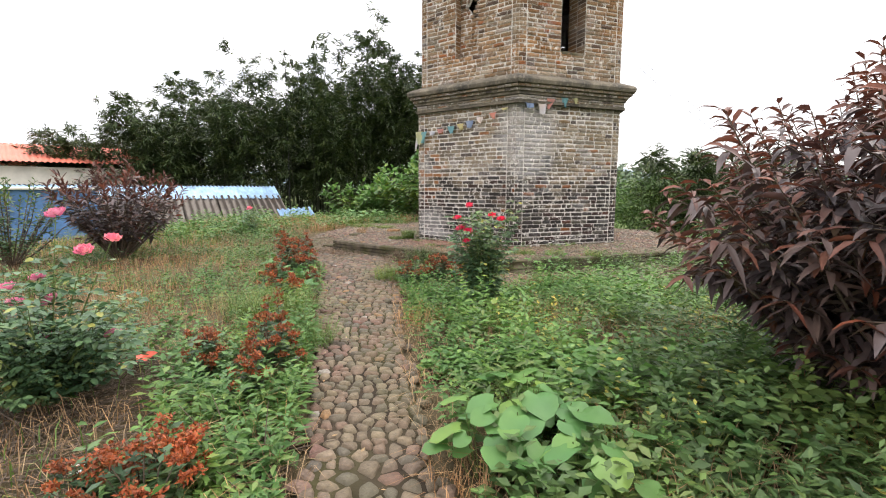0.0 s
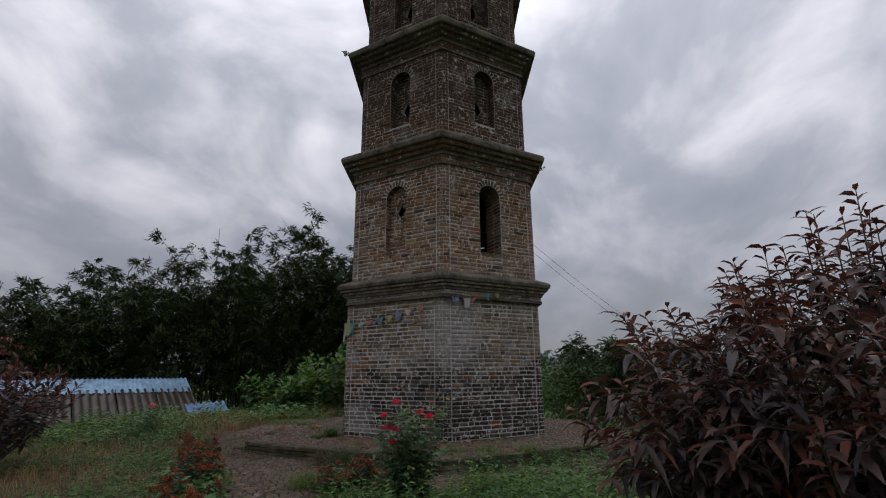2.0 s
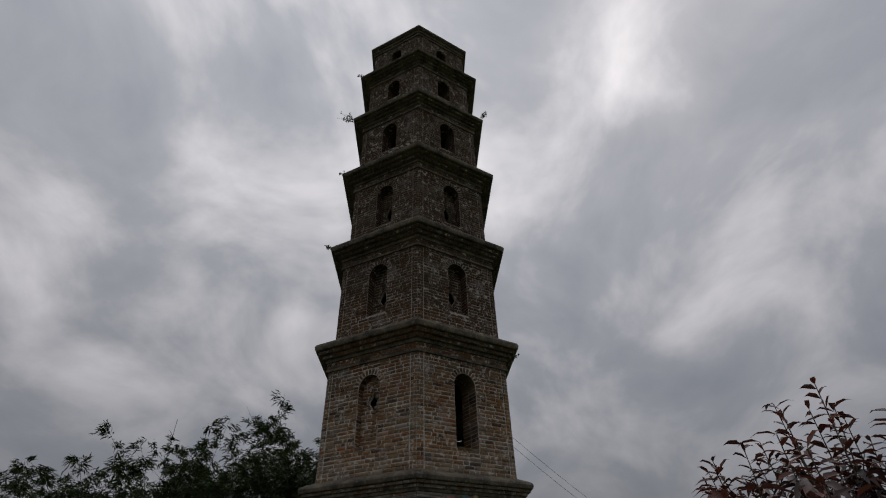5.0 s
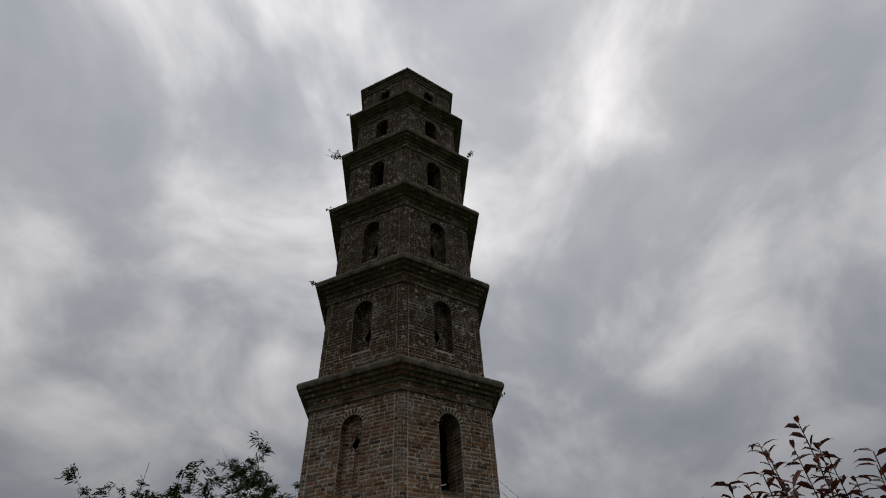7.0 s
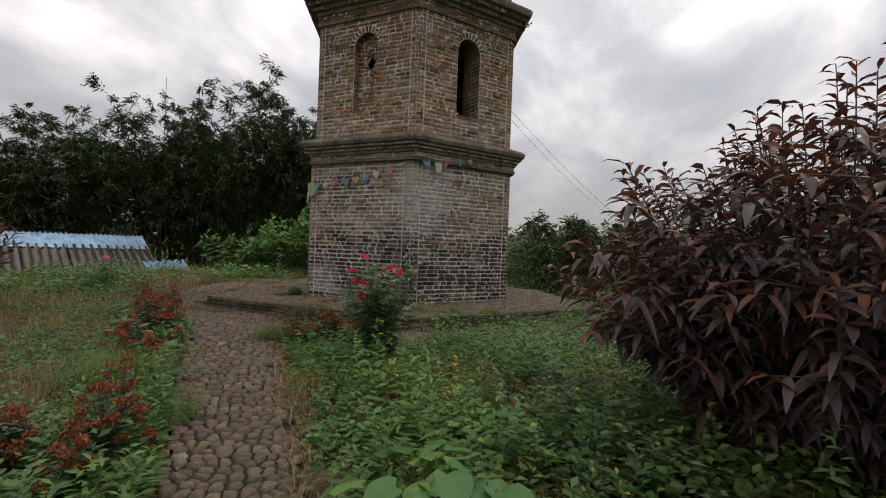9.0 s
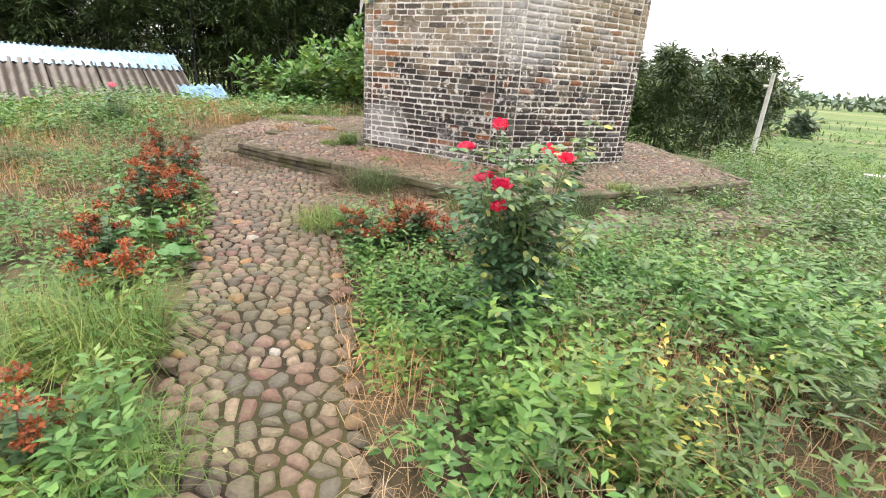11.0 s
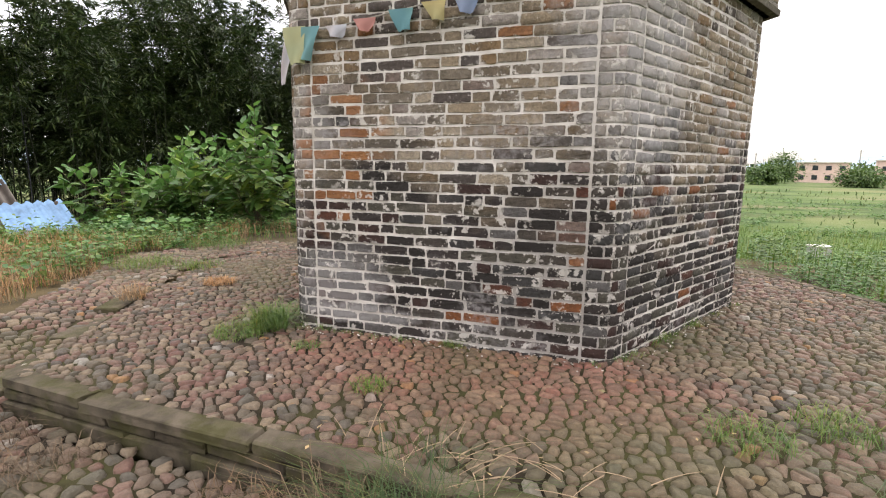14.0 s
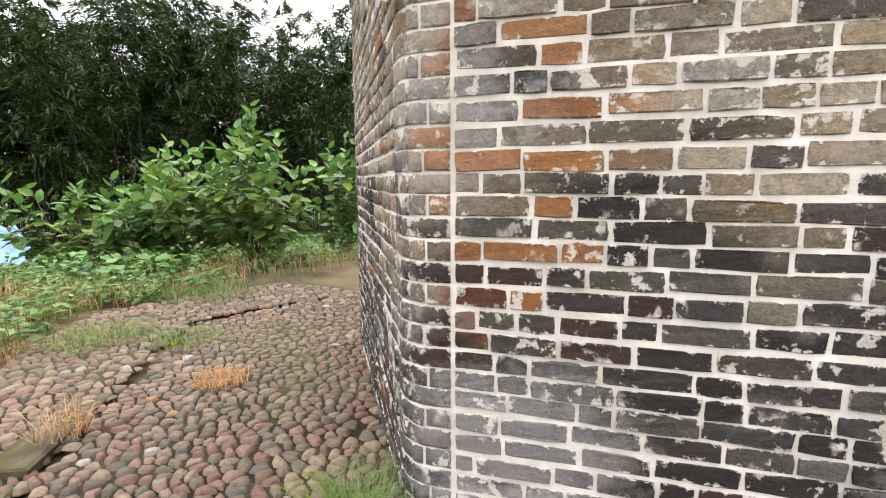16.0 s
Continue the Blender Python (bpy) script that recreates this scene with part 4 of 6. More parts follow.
# ---- bamboo grove behind the sheds ----
for x, y, h, n in ((-36, 2, 7.6, 12), (-32.5, 5.2, 9.6, 14), (-29.8, 8.8, 12, 14), (-24.5, 15, 13.4, 14), (-38, 0, 6.8, 16), (-34.5, 3.5, 8.6, 20), (-31, 7, 11.0, 22), (-28.5, 10.5, 12.6, 24), (-26, 13.5, 13.4, 24), (-23, 16.5, 14.6, 24), (-20, 19, 15.4, 26),
                   (-16.5, 22, 14.6, 24), (-13.6, 24.5, 11.0, 14), (-35, 10, 9.5, 16), (-31, 15, 13.0, 16), (-27, 19, 14.0, 16), (-22, 24, 15.0, 16), (-27, 27, 13.0, 12), (-20, 29, 13.0, 12), (-34, 20, 12.0, 12), (-15.5, 27, 11.0, 20), (-19.5, 24.5, 11.5, 20), (-24.5, 20.5, 11.0, 20), (-29.5, 17, 10.5, 20), (-44, -4, 5.6, 14), (-39, 6, 7.6, 14), (-49, -9, 5.0, 12)):
    front = -34 < x < -15 and y - 0.9 * x < 38.0
    bamboo_clump(x, y, h, n, 0.16 if front else 0.02, 1.15 if front else 1.0)


def fan_shrub(name, x, y, height, spread, n_branch, label, category, leaf_mat, tip_mat, leaf=(0.15, 0.042), gap=0.035, twigs=3, base=None, trunk=0.02, droop=0.3, low=0.12, group="", lean=(0.0, 0.0), rise=0.5, skirt=0.0, rich=2, splay=0.5, tip=0.8, stray=0.0, inner=0.5):
    """Branches that fan out from one foot, with leaves along them and young leaves at the tips."""
    z0 = float(gz(x, y)) if base is None else base
    root = tagged(empty(name, (x, y, z0)), label, category, group)
    lines, P, D, TP, TD = [], [], [], [], []

    def dress(pts, f0, thin):
        seg = np.linalg.norm(np.diff(pts, axis=0), axis=1).sum()
        m_ = max(4, int(seg * (1 - f0) / gap))
        f = np.linspace(f0, 1.0, m_)
        ii = f * (len(pts) - 1)
        i0 = np.minimum(ii.astype(int), len(pts) - 2)
        q = pts[i0] + (pts[i0 + 1] - pts[i0]) * (ii - i0)[:, None]
        tg = unit(pts[i0 + 1] - pts[i0])
        an = np.arange(m_) * 2.4 + rng.uniform(0, 6)
        side = np.stack([np.cos(an), np.sin(an), np.full(m_, 0.1)], 1)
        d = side + tg * rng.uniform(0.3, 0.9, (m_, 1)) + rng.normal(0, 0.2, (m_, 3))
        young = f > tip
        P.append(q[~young])
        D.append(d[~young] + np.array([0, 0, -0.35]))
        TP.append(q[young])
        TD.append(d[young] * 0.8 + tg[young] * splay)
    for b in range(n_branch):
        an = rng.uniform(0, 2 * math.pi)
        rad = spread * rng.uniform(0.02, 1) ** inner
        frac = rad / spread
        if stray and b % 9 == 0:
            rad *= stray
        h = height * (1.0 - rise * frac ** 1.4) * rng.uniform(0.82, 1.0) * (1 - skirt * rng.uniform() ** 2)
        t = np.linspace(0, 1, 7)[:, None]
        end = np.array([rad * math.cos(an) + lean[0] * h, rad * math.sin(an) + lean[1] * h, h])
        pts = end * np.concatenate([t ** 0.85, t ** 0.85, t ** (1.25 - 0.3 * frac)], 1) + rng.normal(0, 0.015, (7, 3)) * t
        lines.append((pts, trunk * rng.uniform(0.5, 1.0), 0.003))
        dress(pts, rng.uniform(low, low + 0.25), False)
        for _ in range(twigs):
            i0 = int(rng.integers(2, 6))
            d = np.array([math.cos(an + rng.normal(0, 1.1)), math.sin(an + rng.normal(0, 1.1)), rng.uniform(0.1, 1.0)])
            tw = bow(pts[i0], d, rng.uniform(0.16, 0.34) * max(0.6, height * 0.45), 0.1, 4)
            lines.append((tw, 0.005, 0.002))
            dress(tw, 0.15, True)
    stalks("stem_mass", lines, BARK, root, 4)["kind"] = "stuff"
    P, D, TP, TD = (np.concatenate(v) for v in (P, D, TP, TD))
    P[:, 2] = np.maximum(P[:, 2], 0.04)
    tagged(leaf_mesh("foliage", P, D, leaf[0] * rng.uniform(0.6, 1.15, len(P)), leaf[1] * rng.uniform(0.7, 1.15, len(P)), leaf_mat, root, droop, 0.22, rich), kind="stuff")
    tagged(leaf_mesh("young_foliage", TP, TD, leaf[0] * rng.uniform(0.7, 1.05, len(TP)), leaf[1] * rng.uniform(0.6, 0.9, len(TP)), tip_mat, root, droop * 0.8, 0.3, rich), kind="stuff")
    return root


# ---- trees and large shrubs ----
for x, y, h, w, m_, lab in ((-5.0, 18.5, 3.3, 3.6, BRIGHT_LEAF, "bright green leafy bush at the foot of the terrace"), (-1.8, 19.0, 3.9, 3.4, TREE_LEAF, "rounded green tree at the edge of the fields"),
                            (-9.0, 21.0, 4.6, 4.4, TREE_LEAF, "dark green tree behind the pagoda"), (50.8, 165, 8.5, 8.5, TREE_LEAF, "lone round tree far out in the fields"),
                            (40, 140, 4.2, 6.0, TREE_LEAF, "low dark bush between rice fields"), (57, 130, 4.0, 9.0, TREE_LEAF, "low dark bush between rice fields")):
    round_tree("tree", x, y, h, w, m_, lab, "tree", n=6500 if y < 30 else 2500, leaf=(0.2, 0.09) if y < 30 else (0.8, 0.4))
for x, y, h, n in ((0.2, 19.8, 5.9, 12), (2.5, 21.6, 5.6, 10)):
    bamboo_clump(x, y, h, n, 0.0, 0.7, "feathery young bamboo at the edge of the fields", "bamboo beside the fields")
fan_shrub("purple_shrub", 6.64, -6.42, 2.82, 1.6, 215, "tall shrub with dark purple drooping lance-shaped leaves", "shrub", PURPLE, YOUNG, (0.175, 0.050), 0.027, 4, base=-0.02, trunk=0.02, droop=0.62, low=0.1, rise=0.34, skirt=0.4, splay=0.1, tip=0.84, stray=1.1, inner=0.52)
fan_shrub("purple_shrub", -4.4, -7.0, 2.0, 1.3, 48, "small open shrub with sparse dark purple leaves", "shrub", PURPLE, YOUNG, (0.19, 0.06), 0.03, 3, trunk=0.03, low=0.3, rise=0.35)
for x, y, h, s_, n in ((-8.3, 2.0, 2.0, 1.1, 16), (-6.0, 3.3, 2.75, 1.2, 26), (-7.4, 3.1, 2.5, 1.1, 24), (-5.1, 4.9, 3.0, 0.6, 12), (-8.6, 4.4, 2.8, 1.3, 26), (-4.5, 6.6, 2.7, 0.8, 14)):
    fan_shrub("mulberry_bush", x, y, h, s_, n, "bright green mulberry bush with large toothed leaves on arching shoots", "bush", MULBERRY, BRIGHT_LEAF, (0.29, 0.20), 0.10, 3, trunk=0.014, droop=0.3, group="mulberry bushes", rise=0.3, skirt=0.5)
fan_shrub("citrus_shrub", -5.0, -8.45, 1.9, 1.1, 30, "dark green glossy-leaved shrub", "shrub", ROSE_LEAF, TREE_LEAF, (0.10, 0.05), 0.035, 3, rise=0.4)
fan_shrub("purple_shrub", 3.2, 15.5, 1.2, 0.9, 12, "low reddish shrub at the edge of the fields", "shrub", PURPLE, YOUNG, (0.12, 0.05), 0.05, 2)


def rose_flower(name, p, size, material, parent):
    """An open rose: rings of cupped petals round a tight heart."""
    P, D, L, W, N = [], [], [], [], []
    tilt = np.array([rng.uniform(-.5, .5), rng.uniform(-.7, .1), 1.0])
    tilt = tilt / np.linalg.norm(tilt)
    a1 = unit(np.cross(tilt, (0.2, 1, 0.1)))
    a2 = np.cross(tilt, a1)
    for ring, (cnt, op) in enumerate(((5, 0.15), (6, 0.35), (7, 0.62), (7, 1.0))):
        for i in range(cnt):
            an = 2 * math.pi * (i + 0.4 * ring) / cnt + rng.normal(0, 0.15)
            out = a1 * math.cos(an) + a2 * math.sin(an)
            P.append(np.asarray(p) + out * size * 0.08 * ring - tilt * 0.06 * size * ring)
            D.append(out * op + tilt)
            N.append(tilt * op - out)
            L.append(size * (0.42 + 0.06 * ring))
            W.append(size * 0.48)
    return leaf_mesh(name, P, D, np.array(L), np.array(W), material, parent, 0.0, 0.28, True, 0.66, np.array(N))


def rose_bush(x, y, height, spread, n_cane, flowers, petal, label, base=None, size=0.1, dense=1.0):
    """Thorny canes with leaflets in fives and a few blooms."""
    z0 = float(gz(x, y)) if base is None else base
    root = tagged(empty("rose_bush", (x, y, z0)), label, "rose bush")
    lines, P, D = [], [], []

    def dress(pts, f0=0.2):
        for f in np.arange(f0, 1.0, 0.055 / dense):
            i = f * (len(pts) - 1)
            i0 = int(i)
            c = pts[i0] + (pts[min(i0 + 1, len(pts) - 1)] - pts[i0]) * (i - i0)
            an = rng.uniform(0, 2 * math.pi)
            d = np.array([math.cos(an), math.sin(an), rng.uniform(-0.1, 0.4)])
            s_ = np.array([-d[1], d[0], 0])
            ln = rng.uniform(0.08, 0.13)
            for g_, sd in ((0.45, -1), (0.45, 1), (0.8, -1), (0.8, 1), (1.0, 0)):
                P.append(c + d * ln * g_)
                D.append(d * (0.5 if sd else 1) + s_ * sd + np.array([0, 0, -0.15]) + rng.normal(0, 0.12, 3))
    tops = [np.asarray(f) - np.array([x, y, z0]) for f in flowers]
    for b in range(n_cane):
        an, rr = rng.uniform(0, 2 * math.pi), spread * math.sqrt(rng.uniform())
        end = np.array([rr * math.cos(an), rr * math.sin(an), height * rng.uniform(0.35, 1.08) * (1 - 0.3 * rr / spread)])
        t = np.linspace(0, 1, 7)[:, None]
        pts = end * np.concatenate([t, t, t ** 0.8], 1) + rng.normal(0, 0.02, (7, 3)) * t
        lines.append((pts, 0.006, 0.002))
        dress(pts)
    for e_ in tops:
        t = np.linspace(0, 1, 7)[:, None]
        pts = e_ * np.concatenate([t, t, t ** 0.85], 1)
        lines.append((pts, 0.006, 0.0025))
        dress(pts[:6], 0.15)
    stalks("cane_mass", lines, STEM, root, 4)["kind"] = "stuff"
    P, D = np.array(P), np.array(D)
    P[:, 2] = np.maximum(P[:, 2], 0.03)
    tagged(leaf_mesh("foliage", P, D, rng.uniform(0.04, 0.07, len(P)), rng.uniform(0.026, 0.044, len(P)), BUSH_LEAF, root, 0.2, 0.18, 2), kind="stuff")
    for e_ in tops:
        rose_flower("flower", e_, size * rng.uniform(0.8, 1.15), petal, root)
    return root


RED_AT = [(2.66, -5.91, 1.13), (2.89, -6.00, 1.28), (3.16, -5.97, 1.18), (2.94, -6.22, 1.05), (3.03, -6.22, 1.02), (3.05, -6.26, 0.93), (3.22, -5.88, 1.14)]
rose_bush(3.08, -5.92, 1.4, 0.44, 34, RED_AT, RED_PETAL, "tall rose bush with open crimson roses and green leaves", dense=1.2, size=0.085)
PINK_AT = [(2.03, -9.40, 1.29), (2.16, -9.30, 1.05), (2.31, -9.18, 1.13), (1.91, -9.50, 0.87), (1.74, -9.63, 0.80), (1.78, -9.60, 0.70), (1.96, -9.46, 0.72), (2.27, -9.21, 0.49), (1.92, -9.49, 0.47)]
rose_bush(1.98, -9.5, 1.0, 0.72, 62, PINK_AT, PINK_PETAL, "low spreading rose bush with pale pink roses", size=0.085, dense=1.2)
rose_bush(-5.6, -3.6, 0.8, 0.4, 8, [(-5.5, -3.7, 0.95), (-5.9, -3.5, 0.9)], PINK_PETAL, "thin rose bush with small pink roses in dry grass", size=0.11)


def ixora(x, y, height, spread, n=22, label="low ixora shrub with orange-red flower heads and fading brown ones"):
    """Rounded shrublet with flat heads of small florets."""
    z0 = float(gz(x, y))
    root = tagged(empty("ixora_shrub", (x, y, z0)), label, "flower shrub", "ixora shrubs along the path")
    lines, P, D, FP, FD = [], [], [], [], []
    for _ in range(n):
        an, rr = rng.uniform(0, 2 * math.pi), spread * math.sqrt(rng.uniform())
        end = np.array([rr * math.cos(an), rr * math.sin(an), height * rng.uniform(0.75, 1.25) * (1 - 0.5 * (rr / spread) ** 2)])
        t = np.linspace(0, 1, 5)[:, None]
        pts = end * t + rng.normal(0, 0.008, (5, 3)) * t
        lines.append((pts, 0.005, 0.002))
        m_ = 20
        f = rng.uniform(0.2, 0.97, m_)[:, None]
        a2 = rng.uniform(0, 2 * math.pi, m_)
        P.append(end * f)
        D.append(np.stack([np.cos(a2), np.sin(a2), rng.uniform(-.1, .5, m_)], 1))
        if rng.uniform() < 0.8:
            m_ = 60
            s_ = rng.uniform(0.028, 0.048)
            q = unit(rng.normal(0, 1, (m_, 3))) * rng.uniform(0.6, 1.0, (m_, 1)) * np.array([s_, s_, s_ * 0.6])
            FP.append(end + q + np.array([0, 0, 0.015]))
            FD.append(rng.normal(0, 1, (m_, 3)) + np.array([0, 0, 0.6]))
    stalks("stem_mass", lines, BARK, root, 4)["kind"] = "stuff"
    P, D, FP, FD = (np.concatenate(v) for v in (P, D, FP, FD))
    tagged(leaf_mesh("foliage", P, D, rng.uniform(0.05, 0.09, len(P)), rng.uniform(0.026, 0.042, len(P)), ROSE_LEAF, root, 0.1, 0.15), kind="stuff")
    tagged(leaf_mesh("floret_mass", FP, FD, rng.uniform(0.016, 0.034, len(FP)), rng.uniform(0.010, 0.018, len(FP)), IXORA, root, 0.1, 0.1, False), kind="stuff")
    return root


for x, y, h, s_, n in ((2.49, -8.72, 0.36, 0.17, 24), (2.76, -8.36, 0.40, 0.22, 34), (3.03, -8.70, 0.28, 0.15, 16), (3.60, -9.40, 0.30, 0.18, 24), (3.78, -9.60, 0.32, 0.22, 34), (3.5, -9.72, 0.28, 0.16, 18), (2.1, -7.9, 0.34, 0.15, 12),
                       (0.55, -6.90, 0.40, 0.20, 22), (0.97, -7.05, 0.36, 0.22, 22), (-0.24, -6.08, 0.44, 0.26, 34), (-0.95, -5.78, 0.46, 0.24, 28), (-1.23, -5.19, 0.40, 0.18, 22), (-0.43, -5.68, 0.38, 0.16, 14), (-0.02, -6.10, 0.34, 0.18, 16), (-2.45, -4.75, 0.42, 0.22, 22),
                       (0.66, -6.42, 0.26, 0.10, 6), (1.70, -5.56, 0.32, 0.18, 20), (1.98, -5.36, 0.36, 0.19, 24), (1.82, -5.30, 0.34, 0.14, 14), (1.42, -5.42, 0.28, 0.12, 8), (2.25, -5.32, 0.34, 0.14, 10)):
    ixora(x, y, h * 1.12, s_, n)


def big_leaf_plant(x, y, height, spread, n, size, label="clump of weeds with broad soft heart-shaped green leaves"):
    """Stalks that each carry one broad round leaf, tilted to the light."""
    root = tagged(empty("broadleaf_plant", (x, y, float(gz(x, y)))), label, "plant", "broad-leaved plants")
    lines, V, F, o = [], [], [], 0
    for i in range(n):
        an, rr = rng.uniform(0, 2 * math.pi), spread * math.sqrt(rng.uniform())
        e_ = np.array([rr * math.cos(an), rr * math.sin(an), height * rng.uniform(0.45, 1.0) * (1 - 0.3 * rr / spread)])
        lines.append((bow((e_[0] * 0.3, e_[1] * 0.3, 0), e_ * np.array([0.7, 0.7, 1]), np.linalg.norm(e_ * np.array([0.7, 0.7, 1])), 0.0, 4), 0.005, 0.003))
        s_ = size * rng.uniform(0.55, 1.1)
        nm = unit(np.array([math.cos(an) * 0.3, math.sin(an) * 0.3, 1.0]) + rng.normal(0, 0.14, 3))
        d = unit(np.cross(np.cross(nm, (math.cos(an), math.sin(an), 0)), nm))
        sd = np.cross(nm, d)
        k_ = 12
        ring = []
        for j in range(k_):
            th = 2 * math.pi * j / k_
            r_ = s_ * (0.5 + 0.08 * math.cos(th) + (0.10 if j == 0 else 0)) * (0.62 if j == k_ // 2 else 1)
            ring.append(e_ + d * (r_ * math.cos(th) + 0.3 * s_) + sd * r_ * math.sin(th) - nm * s_ * (0.10 * math.cos(th) ** 2 + 0.05 * math.sin(3 * th)))
        V += [e_ + d * 0.3 * s_ - nm * 0.02 * s_] + ring
        F += [(o, o + 1 + j, o + 1 + (j + 1) % k_) for j in range(k_)]
        o += k_ + 1
    stalks("stem_mass", lines, STEM, root, 4)["kind"] = "stuff"
    tagged(np_mesh("foliage", V, F, ROUND, root, smooth=True), kind="stuff")
    return root


for x, y, h, s_, n, z_ in ((4.82, -8.15, 0.52, 0.34, 46, 0.185), (4.68, -8.4, 0.36, 0.24, 24, 0.16), (5.2, -8.3, 0.42, 0.28, 22, 0.16), (5.5, -7.75, 0.36, 0.22, 9, 0.14), (0.62, -6.68, 0.42, 0.26, 30, 0.13), (0.3, -6.5, 0.38, 0.22, 20, 0.12), (-0.9, -5.9, 0.42, 0.3, 12, 0.14), (5.6, -6.3, 0.5, 0.3, 10, 0.16), (-7.9, 1.6, 0.6, 0.8, 30, 0.2), (-6.8, 1.4, 0.5, 0.7, 26, 0.18)):
    big_leaf_plant(x, y, h, s_, n, z_)

# ---- weeds, grass and straw ----


def scatter(n, x0, x1, y0, y1, keep):
    x, y = rng.uniform(x0, x1, n), rng.uniform(y0, y1, n)
    ok = keep(x, y)
    return x[ok], y[ok]


def free(x, y, margin=1.0):
    lim = np.where(np.asarray(x) > 1.3, np.interp(y, (-4.75, -4.3, -3.0, -1.5), (5.6, 5.3, 5.1, 4.55)), RING_R + 0.02)
    return (path_side(x, y) > margin) & (hexdist(x, y) > lim)


def patchy(x, y, f, seed):
    return np.sin(f * x + seed) * np.sin(f * 1.3 * y - seed * 2) + 0.6 * np.sin(f * 2.7 * x - f * 1.9 * y + seed * 3)


def right_of_path(x, y):
    return (x - 2.45) * 0.77 + (y + 7.25) * 0.64 > 0


def weeds(name, x, y, hgt, leaves, lsize, material, label, ratio=0.45, rich=True):
    """Leafy annuals: whorls of small leaves up a short stem."""
    n = len(x)
    h = hgt * rng.uniform(0.4, 1.15, n) * np.clip(0.85 + 0.4 * patchy(x, y, 2.6, hgt * 30), 0.4, 1.5)
    base = on_ground(x, y)
    k_ = leaves
    f = np.tile(np.linspace(0.15, 1.0, k_), n)
    bi = np.repeat(np.arange(n), k_)
    an = f * 40 + rng.uniform(0, 6.28, n)[bi]
    lean = rng.normal(0, 0.25, (n, 2))
    P = base[bi].copy()
    P[:, 2] += h[bi] * f
    P[:, :2] += lean[bi] * (h[bi] * f)[:, None]
    D = np.stack([np.cos(an), np.sin(an), 0.05 + 0.45 * f], 1) + rng.normal(0, 0.2, (len(an), 3))
    L = lsize * rng.uniform(0.6, 1.2, len(an)) * (1.1 - 0.5 * f)
    P[:, :2] += np.stack([np.cos(an), np.sin(an)], 1) * (lsize * 0.35 * (1 - f))[:, None]
    return tagged(leaf_mesh(name, P, D, L, L * ratio, material, None, 0.18, 0.15, rich), label, "weeds", kind="stuff")


bed_r = lambda x, y: free(x, y, 1.1) & right_of_path(x, y)
# bare dark soil under the pink roses stays clear of weeds
bed_l = lambda x, y: free(x, y, 1.04) & ~right_of_path(x, y) & (np.hypot(x - 2.7, y + 9.85) > 0.7) & (np.hypot(x - 2.1, y + 9.1) > 0.35)
YELLOW = leafy("yellowing_leaf", [(0.0, (0.20, 0.26, 0.05)), (0.6, (0.30, 0.32, 0.07)), (1.0, (0.48, 0.40, 0.09))])
FIELD = leafy("field_grass", [(0.0, (0.05, 0.09, 0.025)), (0.6, (0.085, 0.13, 0.04)), (1.0, (0.14, 0.16, 0.06))], 0.7, 0.2)
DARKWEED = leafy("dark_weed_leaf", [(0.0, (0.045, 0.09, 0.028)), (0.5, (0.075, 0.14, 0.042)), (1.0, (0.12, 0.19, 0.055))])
# bed between the path and the purple shrub
x, y = scatter(5000, 1.6, 9.5, -9.8, -3.2, lambda a, b: bed_r(a, b) & ((a < 5.8) | (b > -6.6)) & (patchy(a, b, 1.6, 1.0) > -0.45))
weeds("weeds", x, y, 0.28, 15, 0.085, WEED, "dense bed of shin-high light green weeds")
x, y = scatter(1500, 3.0, 8.5, -9.6, -4.2, lambda a, b: bed_r(a, b) & (path_side(a, b) > 1.7) & ((a < 5.3) | (b > -6.6)) & (patchy(a, b, 2.3, 4.0) > 0.1))
weeds("weeds", x, y, 0.5, 22, 0.12, BRIGHT_LEAF, "taller bright green weeds among the bed", 0.34)
x, y = scatter(620, 3.6, 7.4, -9.4, -5.5, lambda a, b: bed_r(a, b) & (path_side(a, b) > 2.0) & (patchy(a, b, 3.1, 1.7) > 0.1))
weeds("weeds", x, y, 0.62, 34, 0.12, DARKWEED, "tall dark mugwort with narrow leaves", 0.24)
x, y = scatter(1900, 3.4, 8.0, -7.6, -4.6, lambda a, b: bed_r(a, b) & (patchy(a, b, 1.2, 2.6) > -0.1))
weeds("weeds", x, y, 0.34, 9, 0.10, BRIGHT_LEAF, "sprawling bean vine with rounded leaves", 0.8)
# the darker leaf colour here stands in for the shrub's shade
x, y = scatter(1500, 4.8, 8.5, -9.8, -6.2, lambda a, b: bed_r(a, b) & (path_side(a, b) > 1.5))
weeds("weeds", x, y, 0.40, 16, 0.12, DARKWEED, "green weeds under the purple shrub, its shade painted into their dark leaves", 0.5)
x, y = scatter(700, 3.5, 8.5, -8.5, -4.5, lambda a, b: bed_r(a, b) & (patchy(a, b, 2.0, 0.3) > 0.3))
weeds("weeds", x, y, 0.4, 12, 0.075, YELLOW, "yellow-green weeds among the bed")
x, y = scatter(1500, 0.8, 4.0, -6.8, -4.2, bed_r)
weeds("weeds", x, y, 0.26, 12, 0.075, BRIGHT_LEAF, "fresh green weeds in the corner bed")
x, y = scatter(1700, 1.4, 7.5, -5.2, 3.0, lambda a, b: free(a, b, 1.1))
weeds("weeds", x, y, 0.42, 20, 0.085, WEED, "tall feathery weeds overgrowing the edge of the terrace", 0.3)
